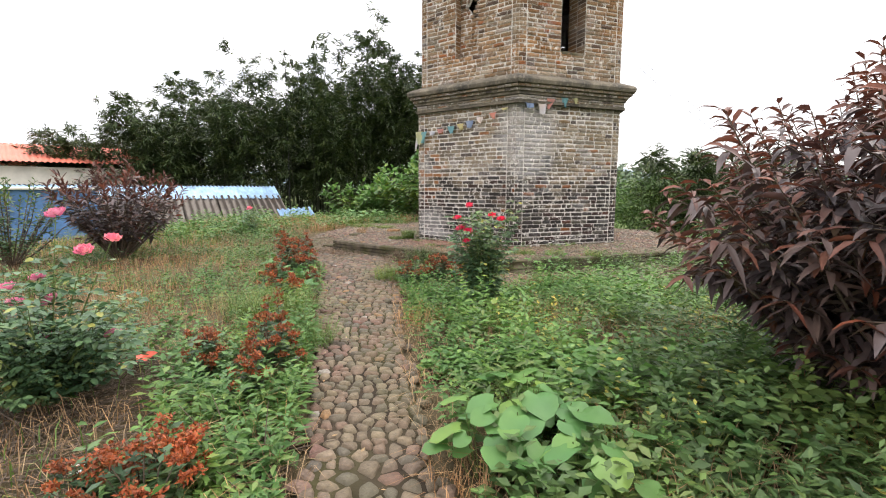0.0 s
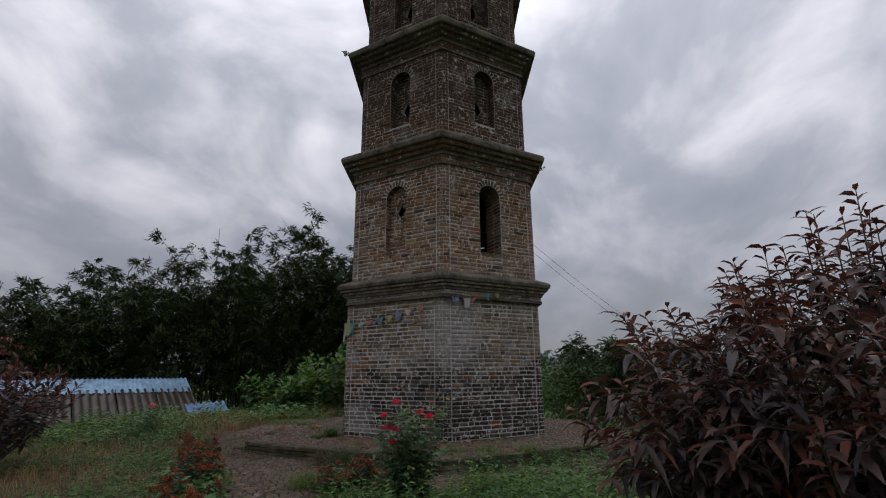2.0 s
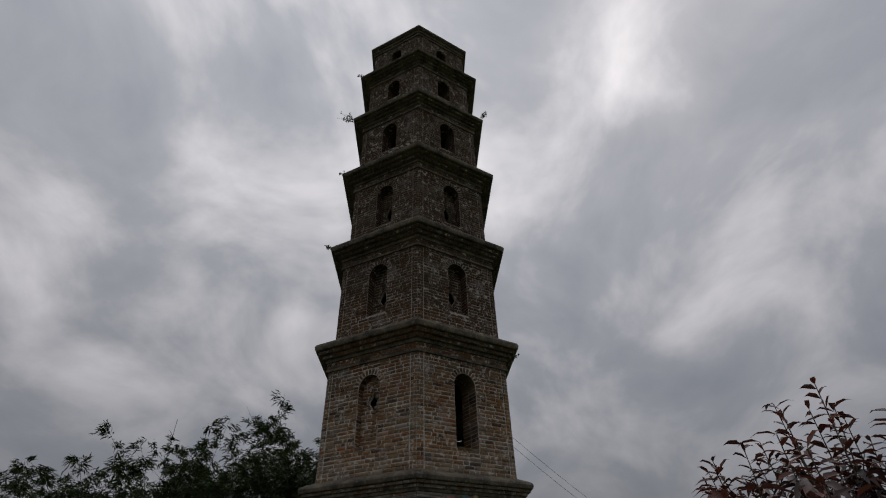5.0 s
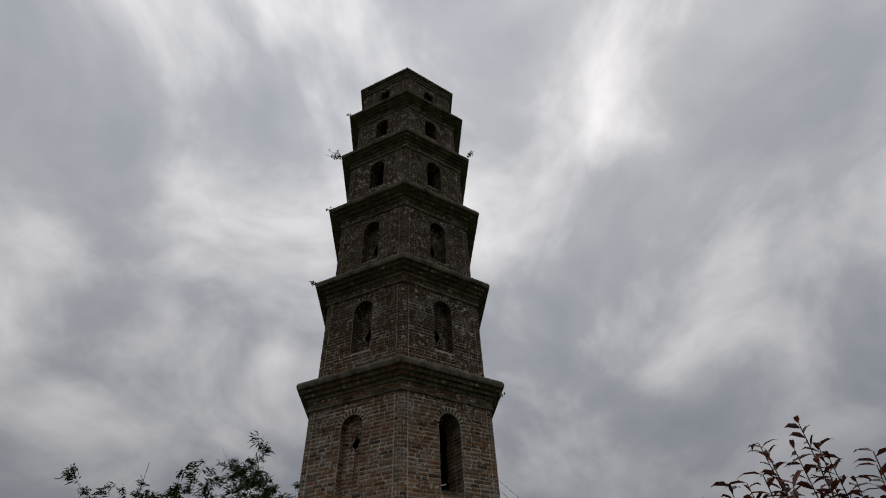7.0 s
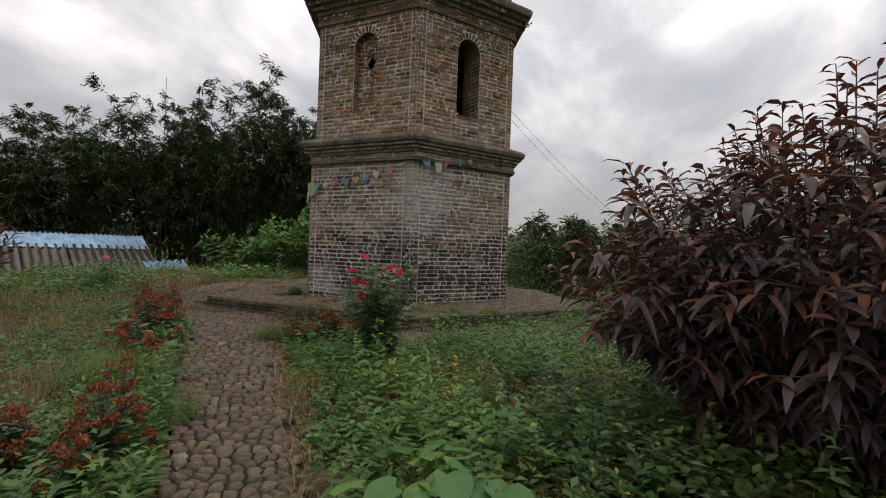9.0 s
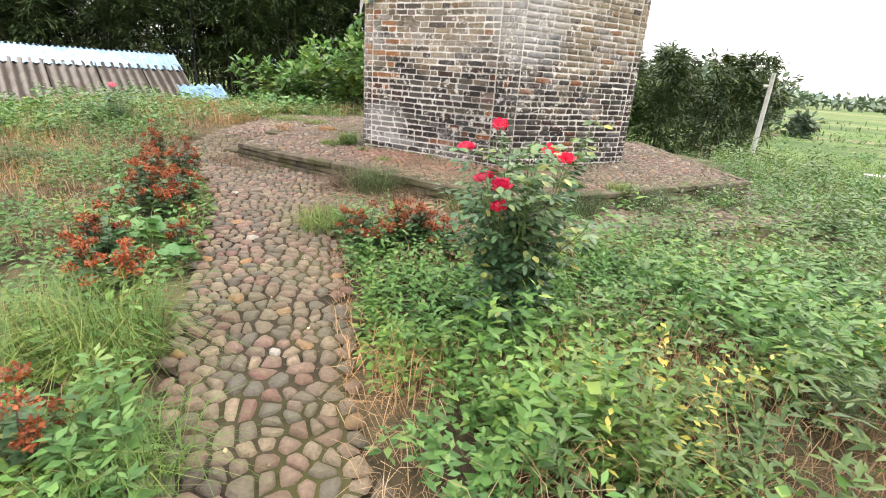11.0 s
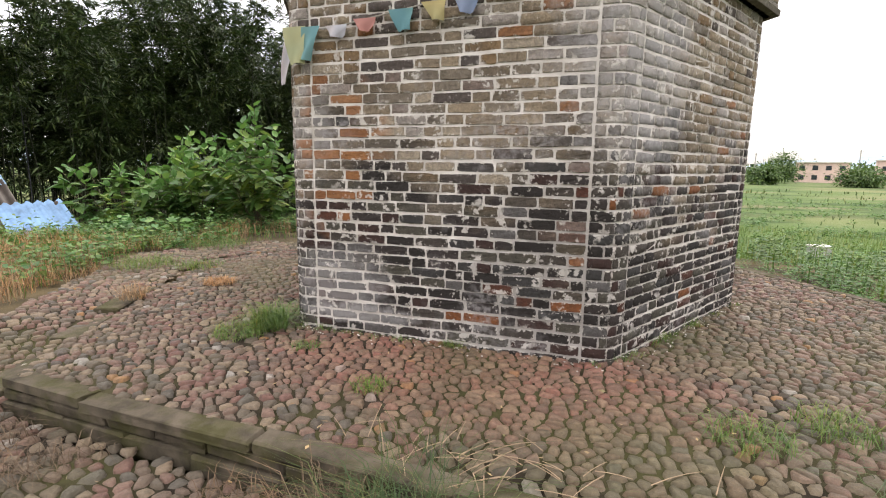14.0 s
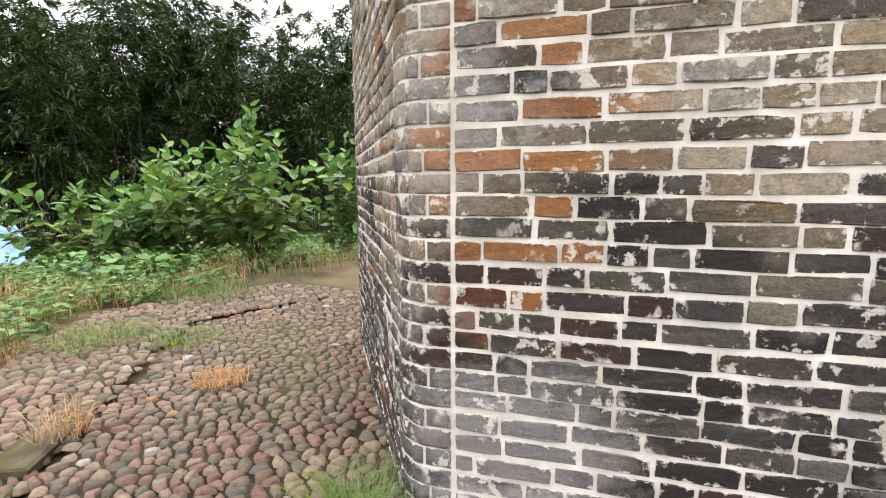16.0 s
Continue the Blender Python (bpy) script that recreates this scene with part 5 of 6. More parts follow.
# rough ground behind the start of the path
x, y = scatter(1500, 4.0, 13.0, -15.5, -9.6, lambda a, b: free(a, b, 1.1) & (patchy(a, b, 1.1, 0.8) > -0.5))
weeds("weeds", x, y, 0.3, 9, 0.10, WEED, "rough green weeds at the far end of the path", 0.45, False)
x, y = scatter(900, 9.3, 14.0, -11.0, -4.0, lambda a, b: free(a, b, 1.1) & (patchy(a, b, 1.1, 0.8) > -0.5))
weeds("weeds", x, y, 0.3, 9, 0.10, WEED, "rough green weeds beside the purple shrub", 0.45, False)
# garden side
x, y = scatter(1900, 2.0, 5.6, -10.8, -7.3, lambda a, b: bed_l(a, b) & (path_side(a, b) < 3.2))
weeds("weeds", x, y, 0.34, 18, 0.115, WEED, "leafy green weeds with lance-shaped leaves along the path", 0.36)
x, y = scatter(1500, -1.5, 2.8, -8.2, -4.4, lambda a, b: bed_l(a, b) & (path_side(a, b) < 2.6))
weeds("weeds", x, y, 0.26, 12, 0.085, BRIGHT_LEAF, "low green weeds along the path's edge", 0.55)
x, y = scatter(6200, -7.5, 3.2, -10.8, -3.4, lambda a, b: bed_l(a, b) & (patchy(a, b, 1.4, 2.2) > 0.32))
weeds("weeds", x, y, 0.31, 13, 0.085, WEED, "scattered low green weeds on the garden soil")
x, y = scatter(1300, -8.5, 2.5, -10, -3.5, lambda a, b: bed_l(a, b) & (path_side(a, b) > 1.8) & (patchy(a, b, 2.1, 5.2) > 0.3))
weeds("weeds", x, y, 0.5, 18, 0.085, DARKWEED, "taller dark weeds standing in the dry grass", 0.3)
x, y = scatter(3800, -14, -4.8, -5.0, 6.5, lambda a, b: free(a, b) & (patchy(a, b, 0.9, 5.0) > -0.3))
weeds("weeds", x, y, 0.42, 10, 0.16, WEED, "rank green weeds below the terrace", 0.5, False)
x, y = scatter(4800, 3.8, 13, -5.5, 12, lambda a, b: free(a, b) & (patchy(a, b, 0.9, 1.0) > -0.5))
weeds("weeds", x, y, 0.32, 10, 0.11, WEED, "green weeds running down to the fields", 0.4, False)
x, y = scatter(700, 3.6, 11, -3.2, 9, lambda a, b: free(a, b) & (hexdist(a, b) > 5.3) & (patchy(a, b, 0.8, 2.4) > -0.1))
weeds("weeds", x, y, 0.62, 26, 0.17, DARKWEED, "rank dark weeds with drooping leaves beside the terrace", 0.3)
x, y = scatter(2500, 5, 60, 4, 90, lambda a, b: (a > 4 + 0.02 * b) & (patchy(a, b, 0.25, 2.0) > -0.1) & (patchy(a, b, 1.1, 0.4) > -0.4))
far_d = np.hypot(x, y)
tagged(blade_mesh("grass", on_ground(x, y), rng.uniform(0.10, 0.5, len(x)) ** 1.4 * (0.8 + far_d / 60), 0.02 + 0.0016 * far_d, FIELD, None, 0.8), "rough tussocks and rice standing in the fields", "grass", kind="stuff")
x, y = scatter(3200, 6, 40, -6, 60, lambda a, b: patchy(a, b, 0.5, 1.0) > 0.1)
weeds("weeds", x, y, 0.5, 14, 0.26, WEED, "clumps of rank green weeds in the fields", 0.4, False)

x, y = scatter(16000, -12, 3.4, -10.8, 6, lambda a, b: free(a, b, 1.0) & ~right_of_path(a, b) & (patchy(a, b, 1.1, 3.0) > -0.2))
tagged(blade_mesh("grass", on_ground(x, y), rng.uniform(0.08, 0.32, len(x)), 0.007, GRASS, None, 0.9), "thin green grass on the garden side", "grass", kind="stuff")
x, y = scatter(70000, -11, 4.4, -10.8, 5, lambda a, b: free(a, b, 1.02) & ~right_of_path(a, b) & (patchy(a, b, 1.4, 2.2) < 0.7))
tagged(blade_mesh("dry_grass", on_ground(x, y), rng.uniform(0.06, 0.32, len(x)), 0.0045, STRAW, None, 1.4), "dry straw-coloured grass in patches", "dry grass", kind="stuff")
x, y = scatter(22000, 2.0, 9, -9.5, -4, lambda a, b: bed_r(a, b) & ((patchy(a, b, 1.6, 1.0) < -0.3) | (patchy(a, b, 1.9, 6.7) > 0.7)))
tagged(blade_mesh("dry_grass", on_ground(x, y), rng.uniform(0.1, 0.36, len(x)), 0.004, STRAW, None, 1.3), "dead straw among the green weeds", "dry grass", kind="stuff")
x, y = scatter(9000, 1.2, 5.2, -9.6, -5.6, lambda a, b: (path_side(a, b) > 0.8) & (path_side(a, b) < 1.5) & right_of_path(a, b))
tagged(blade_mesh("dry_grass", on_ground(x, y) + np.array([0, 0, 0.01]), rng.uniform(0.05, 0.2, len(x)), 0.004, STRAW, None, 1.9), "flattened reddish straw at the path's edge", "dry grass", kind="stuff")
x, y = scatter(26000, 3.5, 24, -8, 26, lambda a, b: free(a, b) & (a + 0.3 * b > 4.5))
tagged(blade_mesh("grass", on_ground(x, y), rng.uniform(0.15, 0.45, len(x)), 0.014, GRASS), "tall green grass on the slope down to the fields", "grass", kind="stuff")
x, y = scatter(20000, -22, -3.5, -2, 16, lambda a, b: free(a, b))
tagged(blade_mesh("grass", on_ground(x, y), rng.uniform(0.08, 0.2, len(x)) * (1 + 0.9 * (y > 5)), 0.012, GRASS, None, 1.0), "green grass below the bamboo", "grass", kind="stuff")
x, y = scatter(12000, -24, -5, -13, 2, lambda a, b: free(a, b))
tagged(blade_mesh("grass", on_ground(x, y), rng.uniform(0.12, 0.35, len(x)), 0.014, GRASS), "tall rough grass in front of the sheds", "grass", kind="stuff")
x, y = scatter(5200, -13, -4.2, -3.5, 4, lambda a, b: free(a, b) & (patchy(a, b, 0.7, 2.9) > -0.3))
tagged(blade_mesh("dry_grass", on_ground(x, y), rng.uniform(0.15, 0.4, len(x)), 0.009, STRAW, None, 0.8), "tawny dry grass beyond the terrace", "dry grass", kind="stuff")

x, y = scatter(2600, -2.6, 1.6, -4.15, -3.72, lambda a, b: patchy(a, b, 2.9, 1.3) > 0.1)
tagged(blade_mesh("dry_grass", on_ground(x, y) + np.array([0, 0, 0.02]), rng.uniform(0.03, 0.13, len(x)), 0.004, DEAD, None, 3.5), "flattened dead straw at the foot of the kerb", "dry grass", kind="stuff")


def tuft(x, y, z, n, hgt, spread, material, label, category="grass tuft", lean=2.0, width=0.004):
    an, rr = rng.uniform(0, 6.28, n), spread * np.sqrt(rng.uniform(0, 1, n))
    P = np.stack([x + rr * np.cos(an), y + rr * np.sin(an), np.full(n, z)], 1)
    return tagged(blade_mesh("grass_tuft", P, hgt * rng.uniform(0.4, 1.1, n), width, material, None, lean), label, category, "tufts in the joints", "stuff")


for x, y, z, n, h, s_, m_, lab in ((1.55, -7.35, 0.05, 420, 0.55, 0.22, GRASS, "clump of long arching green grass"), (1.15, -7.6, 0.05, 300, 0.5, 0.25, GRASS, "clump of long arching green grass"), (0.45, -3.92, 0.12, 420, 0.42, 0.25, GRASS, "thick green grass tuft against the kerb"), (0.05, -3.95, 0.12, 200, 0.35, 0.18, DEAD, "dry grass tuft against the kerb"), (0.85, -3.95, 0.12, 200, 0.25, 0.3, DEAD, "dead grass under the kerb"),
                                   (1.75, -3.95, 0.12, 260, 0.32, 0.25, GRASS, "green grass tuft at the kerb's corner"), (2.55, -3.1, 0.12, 300, 0.36, 0.3, GRASS, "green grass tuft beside the kerb"), (3.2, -2.1, 0.12, 300, 0.36, 0.35, GRASS, "green grass tuft beside the kerb"), (3.9, -1.0, 0.12, 200, 0.34, 0.3, GRASS, "green grass tuft beside the kerb"),
                                   (-1.46, -2.22, 0.33, 420, 0.28, 0.13, GRASS, "fresh green grass at the foot of the pagoda"), (-1.6, -2.4, 0.33, 320, 0.10, 0.22, GRASS, "low green grass on the cobbles"), (-1.35, -1.8, 0.33, 160, 0.2, 0.12, GRASS, "green grass at the foot of the wall"),
                                   (1.85, -2.85, 0.33, 160, 0.12, 0.2, GRASS, "small grass tuft on the terrace"), (2.3, -2.6, 0.33, 140, 0.14, 0.2, GRASS, "small grass tuft on the terrace"), (2.85, -2.3, 0.33, 120, 0.16, 0.15, GRASS, "small grass tuft on the terrace"),
                                   (-2.98, -1.13, 0.34, 300, 0.08, 0.18, STRAW, "flat patch of dry reddish grass"), (-3.3, -1.95, 0.34, 90, 0.22, 0.12, STRAW, "thin dry weed stalks on the cobbles"), (-0.2, -2.95, 0.33, 90, 0.08, 0.12, GRASS, "tiny weed between cobbles"), (-0.95, -2.5, 0.33, 70, 0.07, 0.1, GRASS, "tiny weed between cobbles"),
                                   (0.95, -5.25, 0.12, 260, 0.3, 0.22, GRASS, "grass tuft at the path's fork"), (0.7, -4.95, 0.12, 140, 0.25, 0.15, DEAD, "dry grass tuft at the path's fork"), (-3.9, -0.5, 0.34, 200, 0.12, 0.3, GRASS, "low grass along the joint"), (2.35, -7.75, 0.05, 260, 0.34, 0.25, GRASS, "long-bladed grass leaning over the path"), (-4.9, 0.9, 0.34, 300, 0.2, 0.5, GRASS, "grass at the terrace's edge"), (-4.6, -0.7, 0.33, 300, 0.2, 0.4, GRASS, "grass at the terrace's edge"), (-5.2, -1.6, 0.3, 400, 0.22, 0.6, STRAW, "dry grass at the terrace's edge")):
    at_kerb = m_ is GRASS and "kerb" in lab
    tuft(x, y, z, int(n * 1.6), h * (1.2 if at_kerb else 1.0), s_, KERB_GRASS if at_kerb else m_, lab)

# ---- kerb, cobbles and paving ----
PLAT = [(PLAT_R * math.cos(radians(60 * a)), PLAT_R * math.sin(radians(60 * a))) for a in range(6)]
PLAT[4] = (-2.42, -3.60)
PLAT[5] = (2.08, -3.80)


def inside(poly, x, y, margin=0.0):
    ok = np.ones(np.shape(x), dtype=bool)
    for (ax, ay), (bx, by) in zip(poly, poly[1:] + poly[:1]):
        ln = math.hypot(bx - ax, by - ay)
        ok &= ((bx - ax) * (y - ay) - (by - ay) * (x - ax)) / ln > margin
    return ok


def block(name, size, m4, material, parent, chip=0.012):
    """A hewn stone with worn edges."""
    bm = bmesh.new()
    bmesh.ops.create_cube(bm, size=1.0, matrix=Matrix.Diagonal((*size, 1)))
    bmesh.ops.bevel(bm, geom=bm.edges[:], offset=chip, segments=1, affect="EDGES")
    for v in bm.verts:
        v.co += Vector(rng.normal(0, 0.005, 3))
    ob = part(name, bm, material, parent)
    ob.matrix_local = m4
    return ob


for i, ((ax, ay), (bx, by)) in enumerate(zip(PLAT, PLAT[1:] + PLAT[:1])):
    if i in (2, 3):
        continue
    ln = math.hypot(bx - ax, by - ay)
    an = math.atan2(by - ay, bx - ax)
    for layer, (th, ztop, wmin, wmax, out) in enumerate(((0.075, PLAT_Z + 0.012, 0.7, 1.25, 0.0), (0.075, PLAT_Z - 0.066, 0.3, 0.55, -0.012), (0.12, PLAT_Z - 0.144, 0.3, 0.6, -0.006))):
        u = 0.0
        while u < ln - 0.02:
            w = min(rng.uniform(wmin, wmax), ln - u)
            if ln - u - w < 0.25:
                w = ln - u
            m4 = Matrix.Translation((ax, ay, ztop - th / 2)) @ Matrix.Rotation(an, 4, "Z") @ Matrix.Translation((u + w / 2, 0.065 - out + rng.normal(0, 0.004), rng.normal(0, 0.003))) @ Matrix.Rotation(rng.normal(0, 0.006), 4, "Y")
            block("kerb_stone", (w - 0.008, 0.14, th - 0.006), m4, KERB, platform)
            u += w

# flush slabs outside the sunken joint on the garden side
for u, w in ((0.1, 0.8), (0.95, 0.6), (1.6, 0.9)):
    (ax, ay), (bx, by) = PLAT[4], PLAT[3]
    an = math.atan2(by - ay, bx - ax)
    m4 = Matrix.Translation((ax, ay, 0)) @ Matrix.Rotation(an, 4, "Z") @ Matrix.Translation((u + w / 2, 0.17, 0))
    q = m4.translation
    m4.translation = (q[0], q[1], float(gz(q[0], q[1])) - 0.012)
    block("kerb_stone", (w - 0.02, 0.22, 0.08), m4, KERB, platform)


def cobble_field(mask, x0, x1, y0, y1, gap, zfun, seed):
    """Rounded stones, longer than broad, packed cell by cell: a list of (outline, middle)."""
    r_ = np.random.default_rng(seed)
    gx_, gy_ = gap * 1.36, gap * 0.68
    nx, ny = int((x1 - x0) / gx_), int((y1 - y0) / gy_)
    jx, jy = np.meshgrid(np.arange(nx), np.arange(ny), indexing="ij")
    px = x0 + (jx + 0.5 * (jy % 2)) * gx_ + r_.uniform(-0.36, 0.36, jx.shape) * gx_
    py = y0 + jy * gy_ + r_.uniform(-0.40, 0.40, jx.shape) * gy_
    ok = mask(px, py)
    gone = r_.uniform(0, 1, px.shape) < 0.19
    px[gone] = 1e6
    ok &= ~gone
    cells = []
    for i, j in zip(*np.nonzero(ok)):
        c = (px[i, j], py[i, j])
        s_ = gap * 0.86
        poly = [(-s_, -s_), (s_, -s_), (s_, s_), (-s_, s_)]
        for di in range(-2, 3):
            for dj in range(-2, 3):
                a, b = i + di, j + dj
                if (di or dj) and 0 <= a < nx and 0 <= b < ny:
                    dx, dy = px[a, b] - c[0], py[a, b] - c[1]
                    if dx > 1e5:
                        continue
                    d2 = (dx * dx + dy * dy) / 2 * 0.94
                    res, m_ = [], len(poly)
                    for q in range(m_):
                        p0, p1 = poly[q], poly[(q + 1) % m_]
                        s0, s1 = p0[0] * dx + p0[1] * dy - d2, p1[0] * dx + p1[1] * dy - d2
                        if s0 <= 0:
                            res.append(p0)
                        if s0 * s1 < 0:
                            tt = s0 / (s0 - s1)
                            res.append((p0[0] + tt * (p1[0] - p0[0]), p0[1] + tt * (p1[1] - p0[1])))
                    poly = res
                    if len(poly) < 3:
                        break
            if len(poly) < 3:
                break
        if len(poly) >= 3:
            cells.append((c, np.array(poly)))
    return cells


def cobble_geo(poly, rise):
    """A domed stone over an outline: vertices and triangles."""
    nx_ = np.roll(poly, -1, 0)
    rounded = np.empty((2 * len(poly), 2))
    rounded[0::2] = poly * 0.85 + nx_ * 0.15
    rounded[1::2] = poly * 0.15 + nx_ * 0.85
    n = len(rounded)
    cen = rounded.mean(0)
    rounded = cen + (rounded - cen) * rng.uniform(0.82, 0.97) * rng.uniform(0.90, 1.06, (n, 1))
    low_, mid_ = rounded, cen + (rounded - cen) * rng.uniform(0.74, 0.86)
    tl = rng.normal(0, 0.08, 2)
    V = np.concatenate([np.c_[low_, np.full(n, -0.004)], np.c_[mid_, rise * 0.90 + (mid_ - cen) @ tl], [[*cen, rise]]])
    F = []
    for q in range(n):
        r_ = (q + 1) % n
        F += [(q, r_, n + r_), (q, n + r_, n + q)]
    F += [(n + q, n + (q + 1) % n, 2 * n) for q in range(n)]
    return V, np.array(F)


def paving(name, label, mask, x0, x1, y0, y1, gap, zfun, picked, seed, bed_step=0.09, parent=None):
    """A bed of soil with cobbles set in it; those for which picked() holds are objects of their own."""
    bx, by = np.arange(x0, x1, bed_step), np.arange(y0, y1, bed_step)
    BX, BY = np.meshgrid(bx, by, indexing="ij")
    ok = mask(BX, BY)
    ii = np.arange(BX.size).reshape(BX.shape)
    quad = np.stack([ii[:-1, :-1], ii[1:, :-1], ii[1:, 1:], ii[:-1, 1:]], -1)[ok[:-1, :-1] & ok[1:, 1:] & ok[1:, :-1] & ok[:-1, 1:]]
    used, inv = np.unique(quad, return_inverse=True)
    BV_ = np.stack([BX.ravel(), BY.ravel(), zfun(BX, BY).ravel()], 1)[used]
    bed = np_mesh(name, BV_, inv.reshape(-1, 4), SOIL, parent, smooth=True)
    if label:
        tagged(bed, label, "paving", kind="structure")
    VV, FF, o, single = [], [], 0, 0
    for c, poly in cobble_field(mask, x0, x1, y0, y1, gap, zfun, seed):
        V, F = cobble_geo(poly, rng.uniform(0.010, 0.027))
        z = float(zfun(np.array(c[0]), np.array(c[1])))
        if picked(*c) and single < 300:
            single += 1
            me = bpy.data.meshes.new("cobblestone")
            me.from_pydata(V.tolist(), [], F.tolist())
            me.polygons.foreach_set("use_smooth", np.ones(len(F), dtype=bool))
            me.materials.append(COBBLE)
            ob = new("cobblestone", me)
            ob.parent, ob.location = bed, (*c, z)
            continue
        VV.append(V + np.array([*c, z]))
        FF.append(F + o)
        o += len(V)
    tagged(np_mesh("cobbles", np.concatenate(VV), np.concatenate(FF), COBBLE, bed, smooth=True), kind="stuff")
    return bed


paving("terrace_paving", "", lambda a, b: inside(PLAT, a, b, 0.05) & ((a < -2.2) | (b > 0) | inside(PLAT, a, b, 0.125)) & (hexdist(a, b) > 2.36), -4.3, 4.3, -3.9, 3.8, 0.072, lambda a, b: PLAT_Z - 0.010 + 0 * a, lambda a, b: b < -2.2 and -1.2 < a < 1.4, 3, parent=platform)
paving("garden_path", "winding garden path of rounded reddish cobblestones", lambda a, b: (path_side(a, b) < 1.0) & (hexdist(a, b) > RING_R - 0.19), -1.5, 7.6, -12.3, -4.2, 0.087, lambda a, b: gz(a, b) + 0.008, lambda a, b: -8.6 < b < -5.4, 4)
paving("ring_path", "cobbled path round the foot of the terrace", lambda a, b: ~inside(PLAT, a, b, -0.04) & (hexdist(a, b) < RING_R - 0.1) & (b < 1.8), -5.7, 5.7, -5.0, 1.8, 0.080, lambda a, b: gz(a, b) + 0.004, lambda a, b: b < -3.6 and -1.6 < a < 1.6, 5)

# ---- single bricks of the wall that the path passes ----
for wall, um, zz, su, sz_, tilt, place, nrm, along in PICKED:
    ob = new("brick", UNIT[int(rng.integers(len(UNIT)))])
    ob.parent = wall
    q = place(um, zz, 0.0)
    rot = Matrix(((along[0], 0, nrm[0], q[0]), (along[1], 0, nrm[1], q[1]), (0, 1, 0, q[2]), (0, 0, 0, 1)))
    ob.matrix_local = rot @ Matrix.Rotation(tilt, 4, "Z") @ Matrix.Diagonal((su / 0.22, sz_ / 0.060, 1, 1))

# ---- sheds and houses ----
BLUE_STEEL = plain("faded_blue_steel", (0.22, 0.34, 0.46), 0.6, 0.1, 0.55, 2.4, 0.05)
DEEP_BLUE = plain("deep_blue_sheet", (0.07, 0.15, 0.30), 0.6, 0, 0.5, 2.2, 0.3)
k = Mat("weathered_rib_shaded_cement", 0.9, 0, 0.2)
p = k.xyz()
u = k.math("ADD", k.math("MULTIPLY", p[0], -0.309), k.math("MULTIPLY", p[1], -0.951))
# stripes at the rib pitch paint trough shading into the colour, roughened by weathering noise
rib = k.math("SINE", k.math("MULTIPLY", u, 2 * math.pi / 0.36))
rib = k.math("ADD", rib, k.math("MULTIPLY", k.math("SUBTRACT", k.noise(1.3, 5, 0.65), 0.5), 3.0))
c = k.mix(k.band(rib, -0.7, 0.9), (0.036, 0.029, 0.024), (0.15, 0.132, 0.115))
k.color(k.mix(k.math("MULTIPLY", k.band(k.noise(0.7, 4), 0.5, 0.65), 0.5), c, (0.05, 0.036, 0.026)))
FIBRE = k.m
SHEET_BLUE = plain("crumpled_blue_sheet", (0.12, 0.21, 0.33), 0.7, 0, 0.5, 2.5, 0.3)
PALE_WALL = plain("stained_plaster", (0.55, 0.52, 0.46), 0.9, 0, 0.25, 1.5, 0.2)
RED_ROOF = plain("red_roof_sheet", (0.50, 0.13, 0.085), 0.6, 0, 0.25, 1.0, 0.1)
PINK_WALL = plain("pink_plaster", (0.60, 0.44, 0.38), 0.9, 0, 0.2, 0.8, 0.1)
DARK_GLASS = plain("dark_window", (0.03, 0.035, 0.04), 0.2, 0, 0.3, 1, 0)
BRICK_WALL = plain("rough_shed_wall", (0.27, 0.20, 0.15), 0.9, 0, 0.4, 5, 0.4)
CONCRETE = plain("grey_concrete", (0.34, 0.33, 0.31), 0.85, 0, 0.25, 6, 0.3)
WIRE = plain("black_cable", (0.03, 0.03, 0.035), 0.6, 0, 0.2, 20, 0)


def corrugated(name, length, run, drop, pitch, amp, material, parent, m4, label=""):
    """A corrugated sheet roof slope: length along x, running down along y."""
    n = int(length / pitch * 4)
    x = np.linspace(0, length, n + 1)
    w = amp * np.sin(x / pitch * 2 * math.pi)
    rows = 6
    V = []
    for th in (0.0, -0.012):
        for r_ in range(rows):
            f = r_ / (rows - 1)
            V.append(np.stack([x, np.full_like(x, f * run), w - f * drop + th - 0.02 * math.sin(f * 3)], 1))
    V = np.concatenate(V)
    F = []
    for l_ in (0, rows):
        for r_ in range(rows - 1):
            a = (l_ + r_) * (n + 1) + np.arange(n)
            F.append(np.stack([a, a + 1, a + n + 2, a + n + 1], 1))
    ob = np_mesh(name, V, np.concatenate(F), material, parent, smooth=True)
    ob.matrix_local = m4
    if label:
        ob["label"] = label
    return ob


def box(name, size, m4, material, parent, label="", chip=0.02):
    bm = bmesh.new()
    bmesh.ops.create_cube(bm, size=1.0, matrix=Matrix.Diagonal((*size, 1)))
    if chip:
        bmesh.ops.bevel(bm, geom=bm.edges[:], offset=chip, segments=1, affect="EDGES")
    ob = part(name, bm, material, parent, label)
    ob.matrix_local = m4
    return ob


# long shed: ridge runs from its near gable back along the slope
shed = tagged(empty("shed", (-22.6, 8.0, -1.65), -108.0), "long low shed, corrugated grey roof topped with blue steel sheets", "shed")
LEN = 15.0
corrugated("blue_roof", LEN, 1.5, 0.75, 0.22, 0.03, BLUE_STEEL, shed, pose(0, -0.1, 3.2), "faded blue steel sheets along the ridge")
for i in range(8):
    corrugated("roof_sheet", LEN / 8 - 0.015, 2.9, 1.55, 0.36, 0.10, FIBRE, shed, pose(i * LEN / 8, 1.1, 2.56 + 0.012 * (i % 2)))
